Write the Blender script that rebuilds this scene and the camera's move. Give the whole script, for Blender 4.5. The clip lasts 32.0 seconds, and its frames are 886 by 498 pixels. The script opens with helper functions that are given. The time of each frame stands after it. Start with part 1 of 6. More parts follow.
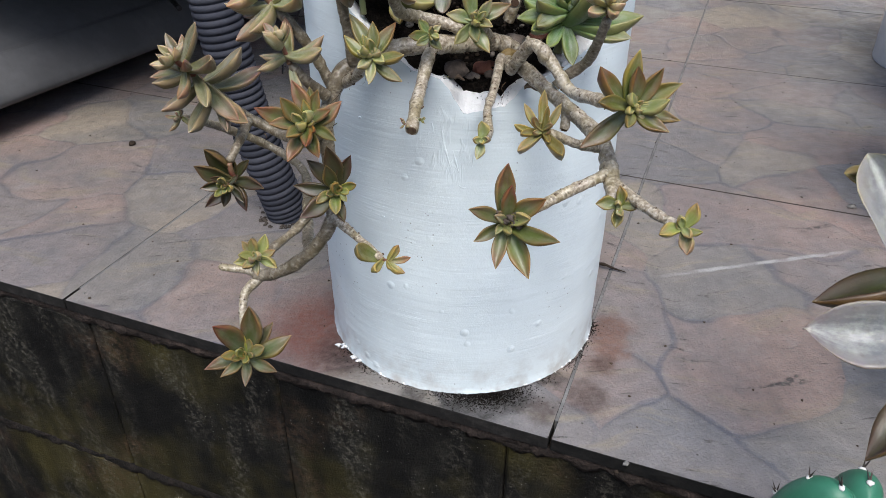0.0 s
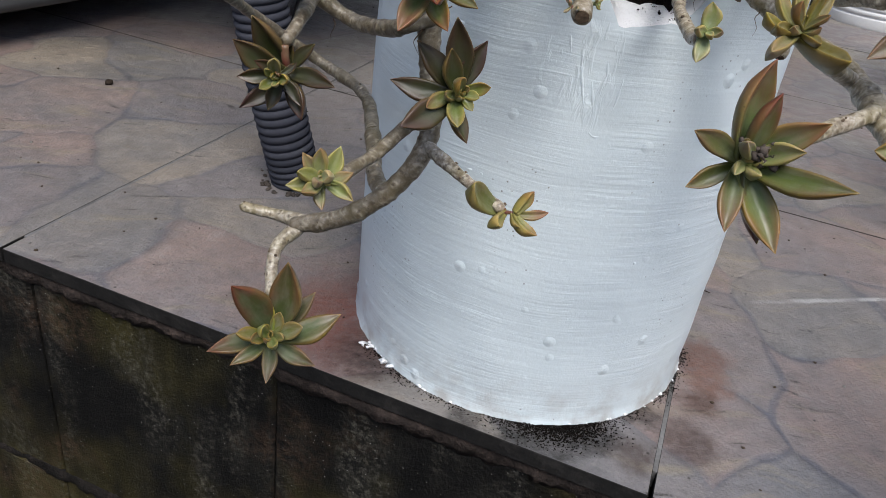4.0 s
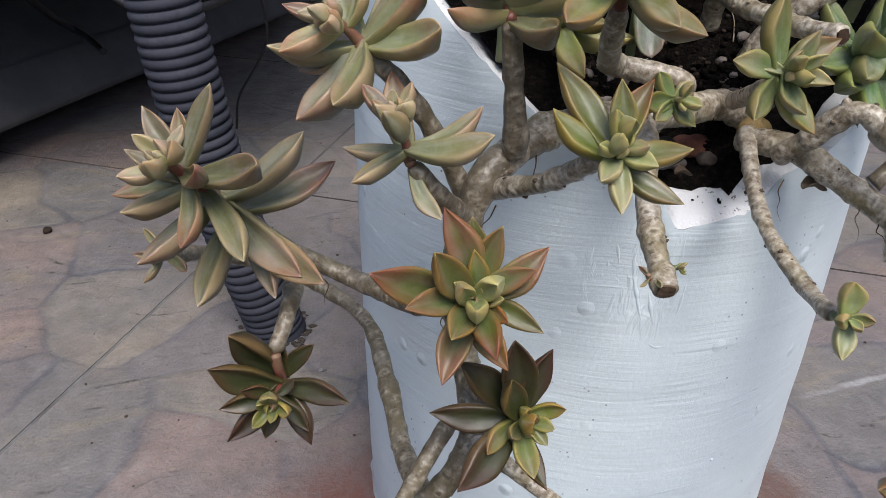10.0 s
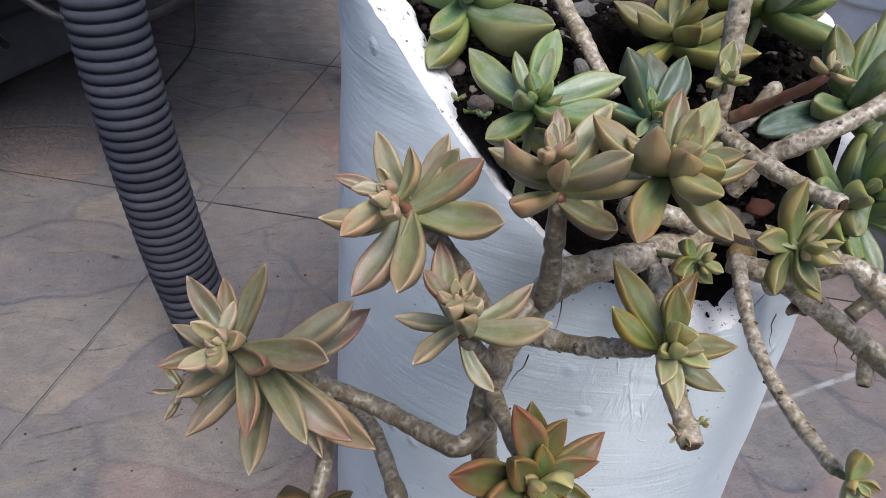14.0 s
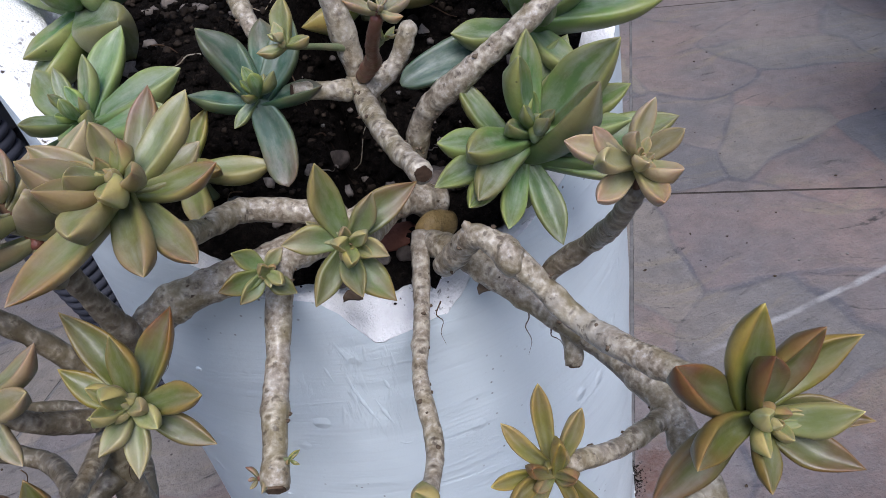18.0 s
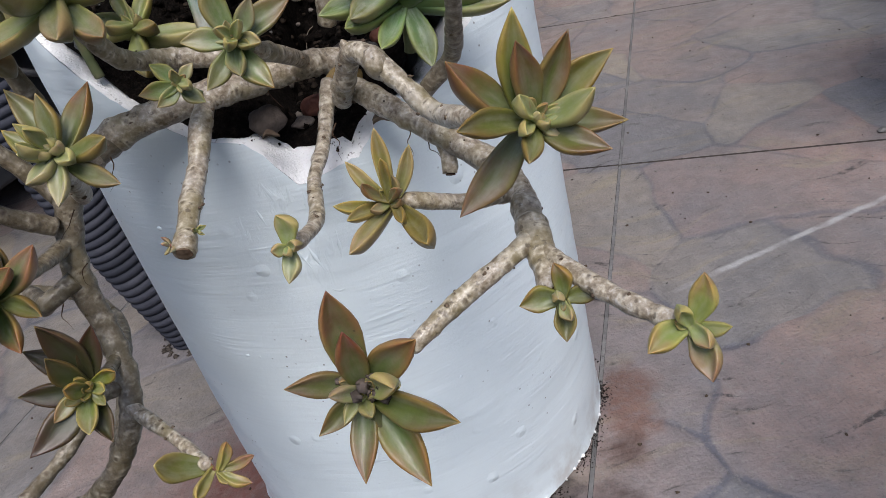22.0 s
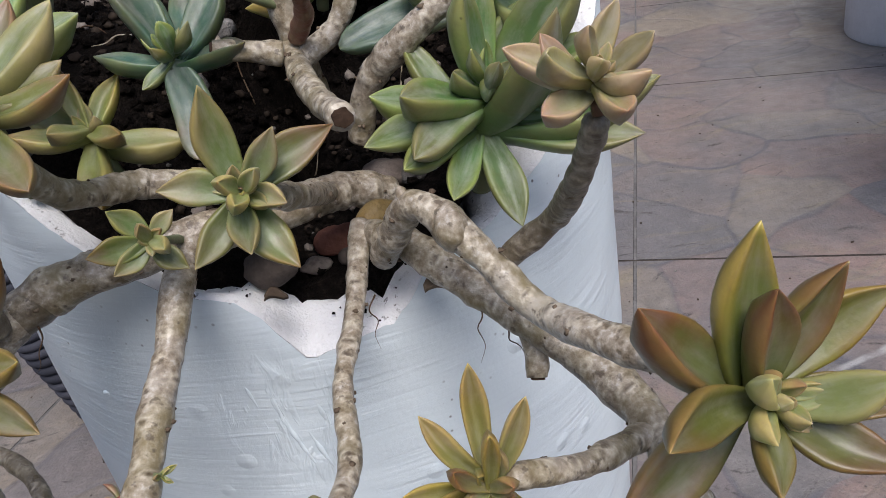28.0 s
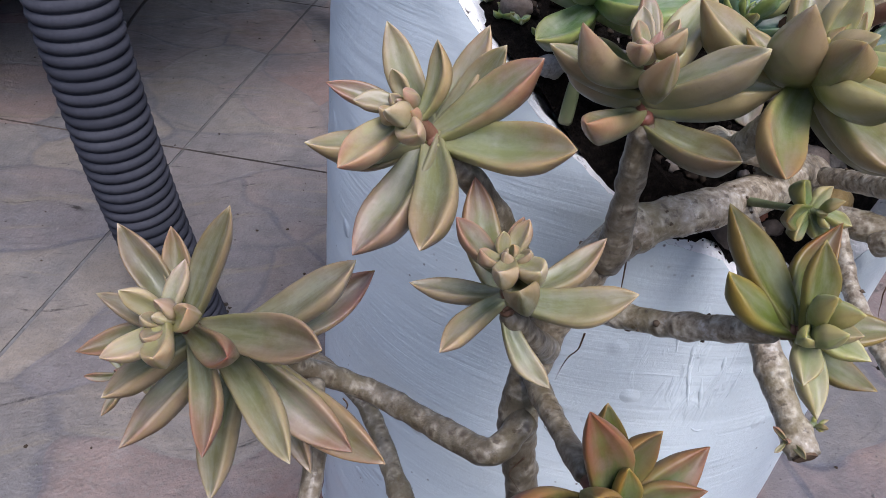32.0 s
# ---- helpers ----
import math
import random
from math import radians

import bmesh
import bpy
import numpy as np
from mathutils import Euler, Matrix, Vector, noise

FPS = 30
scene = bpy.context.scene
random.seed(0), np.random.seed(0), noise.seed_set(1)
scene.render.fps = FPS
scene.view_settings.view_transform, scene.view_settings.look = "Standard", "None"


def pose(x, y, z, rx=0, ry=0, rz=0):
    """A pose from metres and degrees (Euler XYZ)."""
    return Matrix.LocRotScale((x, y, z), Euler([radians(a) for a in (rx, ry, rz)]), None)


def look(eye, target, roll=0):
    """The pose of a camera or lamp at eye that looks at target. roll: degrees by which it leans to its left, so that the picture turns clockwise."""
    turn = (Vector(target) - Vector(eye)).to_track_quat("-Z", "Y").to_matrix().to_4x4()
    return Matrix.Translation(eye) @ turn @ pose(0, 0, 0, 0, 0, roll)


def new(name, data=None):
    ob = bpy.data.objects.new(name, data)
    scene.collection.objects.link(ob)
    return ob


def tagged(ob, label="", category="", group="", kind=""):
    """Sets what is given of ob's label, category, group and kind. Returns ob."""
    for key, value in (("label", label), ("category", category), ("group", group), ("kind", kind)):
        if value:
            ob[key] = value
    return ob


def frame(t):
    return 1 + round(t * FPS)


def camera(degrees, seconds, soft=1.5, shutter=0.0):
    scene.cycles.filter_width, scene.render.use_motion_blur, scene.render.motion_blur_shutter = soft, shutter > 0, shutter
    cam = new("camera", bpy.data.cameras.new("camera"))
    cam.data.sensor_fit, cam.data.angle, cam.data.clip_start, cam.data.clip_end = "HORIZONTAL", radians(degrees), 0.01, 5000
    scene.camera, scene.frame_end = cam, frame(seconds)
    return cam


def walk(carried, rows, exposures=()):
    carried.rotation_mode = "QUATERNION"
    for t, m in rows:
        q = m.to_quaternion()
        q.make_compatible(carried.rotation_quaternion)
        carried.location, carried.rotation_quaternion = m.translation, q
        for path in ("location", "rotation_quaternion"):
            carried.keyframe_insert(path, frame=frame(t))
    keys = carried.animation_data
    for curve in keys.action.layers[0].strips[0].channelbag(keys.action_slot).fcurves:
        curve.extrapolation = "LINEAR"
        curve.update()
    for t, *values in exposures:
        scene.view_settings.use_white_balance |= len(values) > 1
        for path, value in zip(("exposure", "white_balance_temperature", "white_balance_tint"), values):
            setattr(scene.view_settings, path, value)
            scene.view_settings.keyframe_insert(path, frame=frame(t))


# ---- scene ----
cam = camera(61.6, 32.0, soft=0.8)
METRES, EYE, TILT, LEAN, TURN = 1.1, 0.4014, -32.62, -0.24, 0.0
ROWS = [
    (0.0, 0.0, 0.0, 0.0, 0.0, 0.0, -0.0),
    (0.5, -0.007, 0.0207, -0.0181, -1.15, 1.31, -2.2),
    (1.0, -0.0157, 0.0503, -0.0329, -2.37, 1.07, -2.99),
    (1.5, -0.0243, 0.0642, -0.0467, -2.81, 3.18, -3.99),
    (2.0, -0.0294, 0.0708, -0.0453, -3.99, 4.87, -3.43),
    (2.5, -0.0315, 0.0846, -0.0447, -4.44, 4.56, -3.63),
    (3.0, -0.0403, 0.1014, -0.0412, -4.14, 3.98, -4.87),
    (3.5, -0.053, 0.1153, -0.0365, -3.63, 2.58, -6.06),
    (5.5, -0.0803, 0.1605, -0.0093, -3.72, 1.78, -6.41),
    (6.0, -0.0799, 0.1623, -0.0029, -3.98, 2.13, -5.19),
    (6.5, -0.0799, 0.1647, 0.0082, -5.55, 2.32, -3.71),
    (7.0, -0.081, 0.1658, 0.0185, -6.45, 2.34, -2.31),
    (7.5, -0.0829, 0.167, 0.0217, -6.21, 1.93, -1.28),
    (8.0, -0.0808, 0.1688, 0.0295, -6.37, 1.94, -0.16),
    (8.5, -0.0819, 0.171, 0.0365, -6.96, 1.97, 0.93),
    (9.0, -0.0825, 0.1735, 0.0421, -6.92, 2.14, 1.57),
    (9.5, -0.0853, 0.1805, 0.0531, -6.26, 2.39, 2.28),
    (10.0, -0.0864, 0.185, 0.0618, -5.86, 2.51, 2.7),
    (10.5, -0.0871, 0.1845, 0.0743, -5.44, 3.23, 3.34),
    (11.0, -0.0838, 0.1861, 0.0845, -5.85, 3.04, 4.14),
    (11.5, -0.0869, 0.179, 0.094, -7.4, 0.32, 4.23),
    (12.0, -0.0954, 0.175, 0.1015, -9.73, -0.75, 4.26),
    (12.5, -0.1109, 0.1769, 0.1021, -11.68, -2.18, 3.92),
    (13.0, -0.1243, 0.1821, 0.1034, -13.21, -2.08, 2.72),
    (13.5, -0.1276, 0.1857, 0.1089, -14.16, -1.6, 2.45),
    (15.5, -0.0666, 0.175, 0.132, -10.29, -0.22, 5.45),
    (16.0, -0.0451, 0.1805, 0.1271, -9.59, -0.28, 7.49),
    (16.5, -0.0271, 0.1937, 0.1199, -9.0, -1.03, 9.54),
    (17.0, -0.0034, 0.1982, 0.1134, -7.44, -2.09, 11.4),
    (17.5, 0.014, 0.1948, 0.1142, -5.39, -2.43, 12.67),
    (18.0, 0.0279, 0.1905, 0.1128, -3.4, -4.19, 13.81),
    (18.5, 0.0399, 0.1856, 0.1089, -2.01, -3.08, 14.38),
    (19.0, 0.0473, 0.1807, 0.0926, -1.22, -2.24, 14.76),
    (19.5, 0.0524, 0.1787, 0.0825, -0.98, -1.4, 15.38),
    (20.0, 0.0542, 0.1756, 0.0731, -0.39, -0.72, 15.56),
    (20.5, 0.0577, 0.175, 0.0624, 0.3, -0.65, 16.01),
    (21.0, 0.0628, 0.1692, 0.0515, 0.31, -0.17, 16.17),
    (21.5, 0.0625, 0.1593, 0.0425, 0.74, 0.64, 16.25),
    (22.0, 0.0565, 0.1537, 0.0355, 0.97, 1.02, 15.61),
    (22.5, 0.0538, 0.1455, 0.0319, 1.13, 1.63, 15.41),
    (23.0, 0.0478, 0.1427, 0.0238, 1.07, 5.96, 13.69),
    (23.5, 0.0315, 0.1466, 0.0113, 0.3, 8.79, 10.69),
    (24.0, 0.0356, 0.154, 0.0065, -0.88, 9.45, 10.08),
    (24.5, 0.0419, 0.1667, 0.0081, -1.16, 10.14, 9.68),
    (26.5, 0.0443, 0.2263, 0.0294, -2.45, 6.98, 9.35),
    (27.0, 0.051, 0.2271, 0.0426, -2.51, 5.78, 10.48),
    (27.5, 0.047, 0.2226, 0.0704, -1.62, 4.47, 12.44),
    (28.0, 0.04, 0.2225, 0.0828, -2.29, 3.49, 12.79),
    (28.5, 0.0268, 0.2183, 0.0958, -3.68, 3.6, 11.91),
    (29.0, 0.0134, 0.2124, 0.1008, -4.57, 3.72, 11.36),
    (29.5, -0.0149, 0.2124, 0.1057, -5.16, 3.55, 9.83),
    (30.0, -0.0359, 0.2169, 0.113, -6.47, 3.19, 8.93),
    (30.5, -0.0532, 0.2242, 0.1129, -8.13, 1.67, 7.2),
    (31.0, -0.0749, 0.2264, 0.1177, -10.01, 0.31, 5.2),
    (31.5, -0.0976, 0.233, 0.1154, -11.74, -1.89, 3.54),
    (32.0, -0.1193, 0.2372, 0.1122, -15.12, -4.45, 2.28),
]
walk(cam, [(t, pose(0, 0.00, EYE, TILT, LEAN, TURN) @ pose(METRES * x, METRES * y, METRES * z, 90 + pitch, roll, yaw)) for t, x, y, z, yaw, pitch, roll in ROWS],
     # the picture's own exposure and white balance drift a little on the way
     exposures=((0, 0.78, 6500, 10), (3, 0.60, 6500, 10), (6, 0.49, 6600, 12), (9, 0.57, 6580, 13), (11, 0.71, 6480, 12), (13, 0.69, 6420, 14), (16, 0.54, 6230, 15), (18, 0.46, 6040, 16), (20, 0.58, 6220, 17), (22, 0.52, 6480, 13),
                (24, 0.57, 6500, 12), (27, 0.52, 6550, 15), (30, 0.59, 6390, 14), (31, 0.62, 6200, 20), (32, 0.72, 6150, 18)))

# ---------------------------------------------------------------- light
SUN_EL, SUN_ROT = radians(58), radians(174)
world = bpy.data.worlds.new("overcast_sky")
scene.world = world
world.use_nodes = True
wt = world.node_tree
sky = wt.nodes.new("ShaderNodeTexSky")
sky.sky_type, sky.sun_disc = "NISHITA", False
sky.sun_elevation, sky.sun_rotation = SUN_EL, SUN_ROT
sky.dust_density, sky.air_density = 2.0, 1.0
wt.links.new(sky.outputs[0], wt.nodes["Background"].inputs[0])
wt.nodes["Background"].inputs[1].default_value = 0.134
sun_data = bpy.data.lights.new("sun", "SUN")
sun_data.energy, sun_data.angle, sun_data.color = 2.15, radians(30), (1.0, 0.992, 0.975)
sun = new("sun", sun_data)
# the same bearing as the sky's sun: from the open side, over the near edge
sun.matrix_world = look((math.sin(SUN_ROT) * 5, math.cos(SUN_ROT) * 5, 5 * math.tan(SUN_EL)), (0, 0, 0))

# ---------------------------------------------------------------- materials
class Nodes:
    """A thin layer over a node tree."""

    def __init__(self, name, rough=0.5, metal=0.0):
        self.mat = bpy.data.materials.new(name)
        self.mat.use_nodes = True
        self.t = self.mat.node_tree
        self.bsdf = self.t.nodes["Principled BSDF"]
        self.bsdf.inputs["Roughness"].default_value = rough
        self.bsdf.inputs["Metallic"].default_value = metal

    def gloss(self, level):
        self.bsdf.inputs["Specular IOR Level"].default_value = level
        return self

    def add(self, kind, **given):
        n = self.t.nodes.new(kind)
        for k, v in given.items():
            n.inputs[k.replace("_", " ")].default_value = v
        return n

    def join(self, a, b):
        self.t.links.new(a, b)

    def coords(self, kind="Object"):
        return self.add("ShaderNodeTexCoord").outputs[kind]

    def world(self):
        return self.add("ShaderNodeNewGeometry").outputs["Position"]

    def noise(self, vec, scale, detail=4.0, rough=0.55, distort=0.0):
        n = self.add("ShaderNodeTexNoise", Scale=scale, Detail=detail, Roughness=rough, Distortion=distort)
        self.join(vec, n.inputs["Vector"])
        return n.outputs[0]

    def noise_colour(self, vec, scale, detail=2.0):
        n = self.add("ShaderNodeTexNoise", Scale=scale, Detail=detail)
        self.join(vec, n.inputs["Vector"])
        return n.outputs[1]

    def ramp(self, fac, stops, mode="LINEAR"):
        n = self.add("ShaderNodeValToRGB")
        n.color_ramp.interpolation = mode
        els = n.color_ramp.elements
        while len(els) < len(stops):
            els.new(0.5)
        for e, (p, c) in zip(els, stops):
            e.position = p
            e.color = (*c, 1) if len(c) == 3 else c
        self.join(fac, n.inputs[0])
        return n.outputs[0]

    def grey(self, fac, lo, hi, a=0.0, b=1.0):
        n = self.add("ShaderNodeMapRange")
        n.clamp = True
        for i, v in enumerate((lo, hi, a, b)):
            n.inputs[i + 1].default_value = v
        self.join(fac, n.inputs[0])
        return n.outputs[0]

    def mix(self, fac, a, b, mode="MIX"):
        n = self.add("ShaderNodeMix")
        n.data_type, n.blend_type = "RGBA", mode
        for v, i in ((fac, 0), (a, 6), (b, 7)):
            if isinstance(v, (int, float)):
                n.inputs[i].default_value = v
            elif isinstance(v, tuple):
                n.inputs[i].default_value = (*v, 1)
            else:
                self.join(v, n.inputs[i])
        return n.outputs[2]

    def maths(self, op, a, b=0.0):
        n = self.add("ShaderNodeMath")
        n.operation = op
        for v, i in ((a, 0), (b, 1)):
            if isinstance(v, (int, float)):
                n.inputs[i].default_value = v
            else:
                self.join(v, n.inputs[i])
        return n.outputs[0]

    def vmath(self, op, a, b):
        n = self.add("ShaderNodeVectorMath")
        n.operation = op
        for v, i in ((a, 0), (b, 1)):
            if isinstance(v, tuple):
                n.inputs[i].default_value = v
            else:
                self.join(v, n.inputs[i])
        return n.outputs["Value"] if op in ("DISTANCE", "LENGTH") else n.outputs[0]

    def bump(self, height, strength=0.3, dist=0.001, under=None):
        n = self.add("ShaderNodeBump", Strength=strength, Distance=dist)
        self.join(height, n.inputs["Height"])
        if under is not None:
            self.join(under, n.inputs["Normal"])
        self.join(n.outputs[0], self.bsdf.inputs["Normal"])
        return n.outputs[0]

    def colour(self, c):
        if isinstance(c, tuple):
            self.bsdf.inputs["Base Color"].default_value = (*c, 1)
        else:
            self.join(c, self.bsdf.inputs["Base Color"])
        return self

    def rough(self, r):
        self.join(r, self.bsdf.inputs["Roughness"])

    def random(self):
        return self.add("ShaderNodeObjectInfo").outputs["Random"]


def leaf_material(name, base, tip, edge, blush, bloom=0.0):
    """Fleshy leaf: base colour to tip colour along the blade, a pale worn rim, reddish blush, dusty bloom and small scars."""
    n = Nodes(name, 0.5).gloss(0.45)
    uv = n.add("ShaderNodeSeparateXYZ")
    n.join(n.coords("UV"), uv.inputs[0])
    u, v = uv.outputs[0], uv.outputs[1]
    rnd = n.random()
    rnd2 = n.maths("FRACT", n.maths("MULTIPLY", rnd, 7.3))
    rnd3 = n.maths("FRACT", n.maths("MULTIPLY", rnd, 13.7))
    w = n.world()
    patch = n.noise(w, 130, 4)
    cloud = n.noise(w, 45, 2)
    fine = n.noise(w, 800, 3)
    lane = n.add("ShaderNodeCombineXYZ")
    n.join(n.maths("MULTIPLY", u, 4.0), lane.inputs[0])
    n.join(n.maths("MULTIPLY", v, 2.6), lane.inputs[1])
    n.join(n.maths("MULTIPLY", rnd, 60.0), lane.inputs[2])
    streak = n.noise(lane.outputs[0], 1.0, 5, 0.62)
    side = n.maths("ABSOLUTE", n.maths("SUBTRACT", n.maths("MULTIPLY", u, 2.0), 1.0))
    reach = n.maths("ADD", v, n.maths("ADD", n.maths("MULTIPLY", side, 0.20), n.maths("ADD", n.maths("MULTIPLY", n.maths("SUBTRACT", patch, 0.5), 0.8), n.maths("MULTIPLY", n.maths("SUBTRACT", streak, 0.5), 0.9))))
    turn = n.maths("MULTIPLY", n.grey(reach, 0.40, 1.15), n.grey(rnd2, 0.0, 1.0, 0.35, 1.0))
    c = n.mix(turn, base, tip)
    red = n.maths("MULTIPLY", n.grey(n.maths("ADD", reach, n.maths("MULTIPLY", cloud, 0.6)), 0.85, 1.45), n.grey(rnd, 0.1, 0.95, 0.0, 1.0))
    c = n.mix(red, c, blush)
    # darker green veil in the middle of the blade, paler towards the seat
    c = n.mix(n.maths("MULTIPLY", n.grey(side, 0.75, 0.15, 0.0, 0.30), n.grey(cloud, 0.35, 0.6)), c, n.mix(0.5, base, (0.035, 0.055, 0.016)))
    c = n.mix(n.grey(v, 0.20, 0.0, 0.0, 0.40), c, n.mix(0.5, base, edge))
    broad = n.maths("MULTIPLY", n.grey(n.maths("ADD", side, n.maths("MULTIPLY", n.maths("SUBTRACT", patch, 0.5), 0.55)), 0.42, 1.02), n.maths("MULTIPLY", n.grey(v, 0.12, 0.70, 0.12, 0.80), n.grey(rnd3, 0.0, 0.8, 0.40, 1.0)))
    c = n.mix(broad, c, n.mix(n.maths("MULTIPLY", red, 0.8), n.mix(0.22, tip, edge), blush))
    rim = n.maths("MULTIPLY", n.grey(n.maths("ADD", side, n.maths("MULTIPLY", n.maths("SUBTRACT", fine, 0.5), 0.05)), 0.88, 0.99), n.grey(v, 0.15, 0.60, 0.0, 0.48))
    c = n.mix(n.maths("MULTIPLY", rim, n.grey(patch, 0.34, 0.58, 0.30, 1.0)), c, n.mix(n.maths("MULTIPLY", red, 0.6), edge, blush))
    c = n.mix(n.grey(v, 0.93, 1.0, 0.0, 0.65), c, n.mix(n.grey(rnd, 0.3, 0.8), edge, blush))
    hsv = n.add("ShaderNodeHueSaturation")
    n.join(n.grey(rnd3, 0, 1, 0.485, 0.515), hsv.inputs["Hue"])
    n.join(n.grey(rnd2, 0, 1, 1.28, 1.04), hsv.inputs["Saturation"])
    n.join(n.grey(rnd3, 0, 1, 0.84, 1.20), hsv.inputs["Value"])
    n.join(c, hsv.inputs["Color"])
    c = hsv.outputs[0]
    if bloom:
        c = n.mix(n.maths("MULTIPLY", n.grey(n.maths("ADD", n.maths("MULTIPLY", streak, 0.65), n.maths("MULTIPLY", n.noise(w, 150, 6, 0.72), 0.35)), 0.42, 0.62, 0.0, 1.9 * bloom), n.grey(side, 0.95, 0.5)), c, (0.38, 0.41, 0.36))
    c = n.mix(n.grey(n.noise(w, 260, 5, 0.7), 0.50, 0.68, 0.0, 0.40), c, n.mix(0.5, c, (0.030, 0.028, 0.012)))
    vor = n.add("ShaderNodeTexVoronoi", Scale=230.0)
    n.join(w, vor.inputs["Vector"])
    speck = n.grey(vor.outputs["Distance"], 0.03, 0.11, 1.0, 0.0)
    speck = n.maths("MULTIPLY", speck, n.grey(n.noise(w, 70, 1), 0.58, 0.64))
    c = n.mix(n.maths("MULTIPLY", speck, 0.75), c, (0.05, 0.035, 0.02))
    n.colour(c)
    n.rough(n.grey(n.noise(w, 220, 4), 0.3, 0.75, 0.34, 0.54))
    n.bsdf.inputs["Subsurface Weight"].default_value = 0.35
    n.bsdf.inputs["Subsurface Radius"].default_value = (0.6, 0.7, 0.25)
    n.bsdf.inputs["Subsurface Scale"].default_value = 0.003
    n.bump(n.maths("ADD", n.maths("MULTIPLY", fine, 0.35), n.maths("MULTIPLY", patch, 2.4)), 0.16, 0.0008)
    return n.mat


LEAF = {
    "olive": leaf_material("olive_leaf", (0.116, 0.136, 0.044), (0.215, 0.166, 0.060), (0.47, 0.38, 0.18), (0.190, 0.098, 0.050), 0.12),
    "tan": leaf_material("dusty_tan_leaf", (0.155, 0.160, 0.082), (0.250, 0.182, 0.112), (0.54, 0.44, 0.30), (0.250, 0.116, 0.086), 0.18),
    "dusk": leaf_material("dusty_olive_leaf", (0.146, 0.166, 0.070), (0.235, 0.188, 0.090), (0.52, 0.43, 0.25), (0.215, 0.122, 0.072), 0.16),
    "umber": leaf_material("brown_edged_leaf", (0.100, 0.116, 0.040), (0.172, 0.112, 0.047), (0.45, 0.34, 0.16), (0.155, 0.066, 0.036), 0.10),
    "bronze": leaf_material("dusty_bronze_leaf", (0.116, 0.116, 0.062), (0.196, 0.138, 0.088), (0.50, 0.41, 0.28), (0.205, 0.092, 0.072), 0.15),
    "red": leaf_material("red_edged_leaf", (0.092, 0.112, 0.040), (0.150, 0.066, 0.036), (0.38, 0.27, 0.13), (0.160, 0.046, 0.031), 0.08),
    "wine": leaf_material("wine_tipped_leaf", (0.056, 0.070, 0.027), (0.092, 0.052, 0.027), (0.36, 0.26, 0.13), (0.132, 0.042, 0.027), 0.07),
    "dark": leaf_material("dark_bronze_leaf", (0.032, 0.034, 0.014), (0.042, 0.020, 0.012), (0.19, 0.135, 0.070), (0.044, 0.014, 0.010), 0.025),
    "lime": leaf_material("lime_leaf", (0.178, 0.200, 0.080), (0.300, 0.248, 0.108), (0.54, 0.46, 0.22), (0.25, 0.140, 0.074), 0.10),
    "ochre": leaf_material("ochre_leaf", (0.160, 0.148, 0.056), (0.290, 0.205, 0.090), (0.56, 0.44, 0.22), (0.210, 0.095, 0.058), 0.10),
    "cream": leaf_material("tan_heart_leaf", (0.245, 0.226, 0.125), (0.325, 0.245, 0.155), (0.58, 0.49, 0.36), (0.33, 0.165, 0.125), 0.16),
    "heart": leaf_material("young_heart_leaf", (0.198, 0.222, 0.102), (0.320, 0.262, 0.132), (0.55, 0.47, 0.26), (0.245, 0.150, 0.092), 0.13),
    "sage": leaf_material("sage_green_leaf", (0.112, 0.146, 0.056), (0.186, 0.160, 0.064), (0.47, 0.40, 0.20), (0.195, 0.112, 0.056), 0.12),
    "green": leaf_material("green_leaf", (0.098, 0.162, 0.070), (0.190, 0.215, 0.070), (0.40, 0.42, 0.20), (0.19, 0.155, 0.082), 0.24),
    "blue": leaf_material("blue_green_leaf", (0.046, 0.096, 0.066), (0.082, 0.114, 0.060), (0.24, 0.27, 0.15), (0.10, 0.072, 0.050), 0.16),
    "tongue": leaf_material("blue_green_tongue_leaf", (0.050, 0.092, 0.066), (0.090, 0.112, 0.066), (0.30, 0.32, 0.20), (0.12, 0.070, 0.052), 0.20),
    "pale": leaf_material("pale_lilac_leaf", (0.150, 0.154, 0.160), (0.20, 0.196, 0.20), (0.38, 0.32, 0.18), (0.17, 0.125, 0.12), 0.34),
}


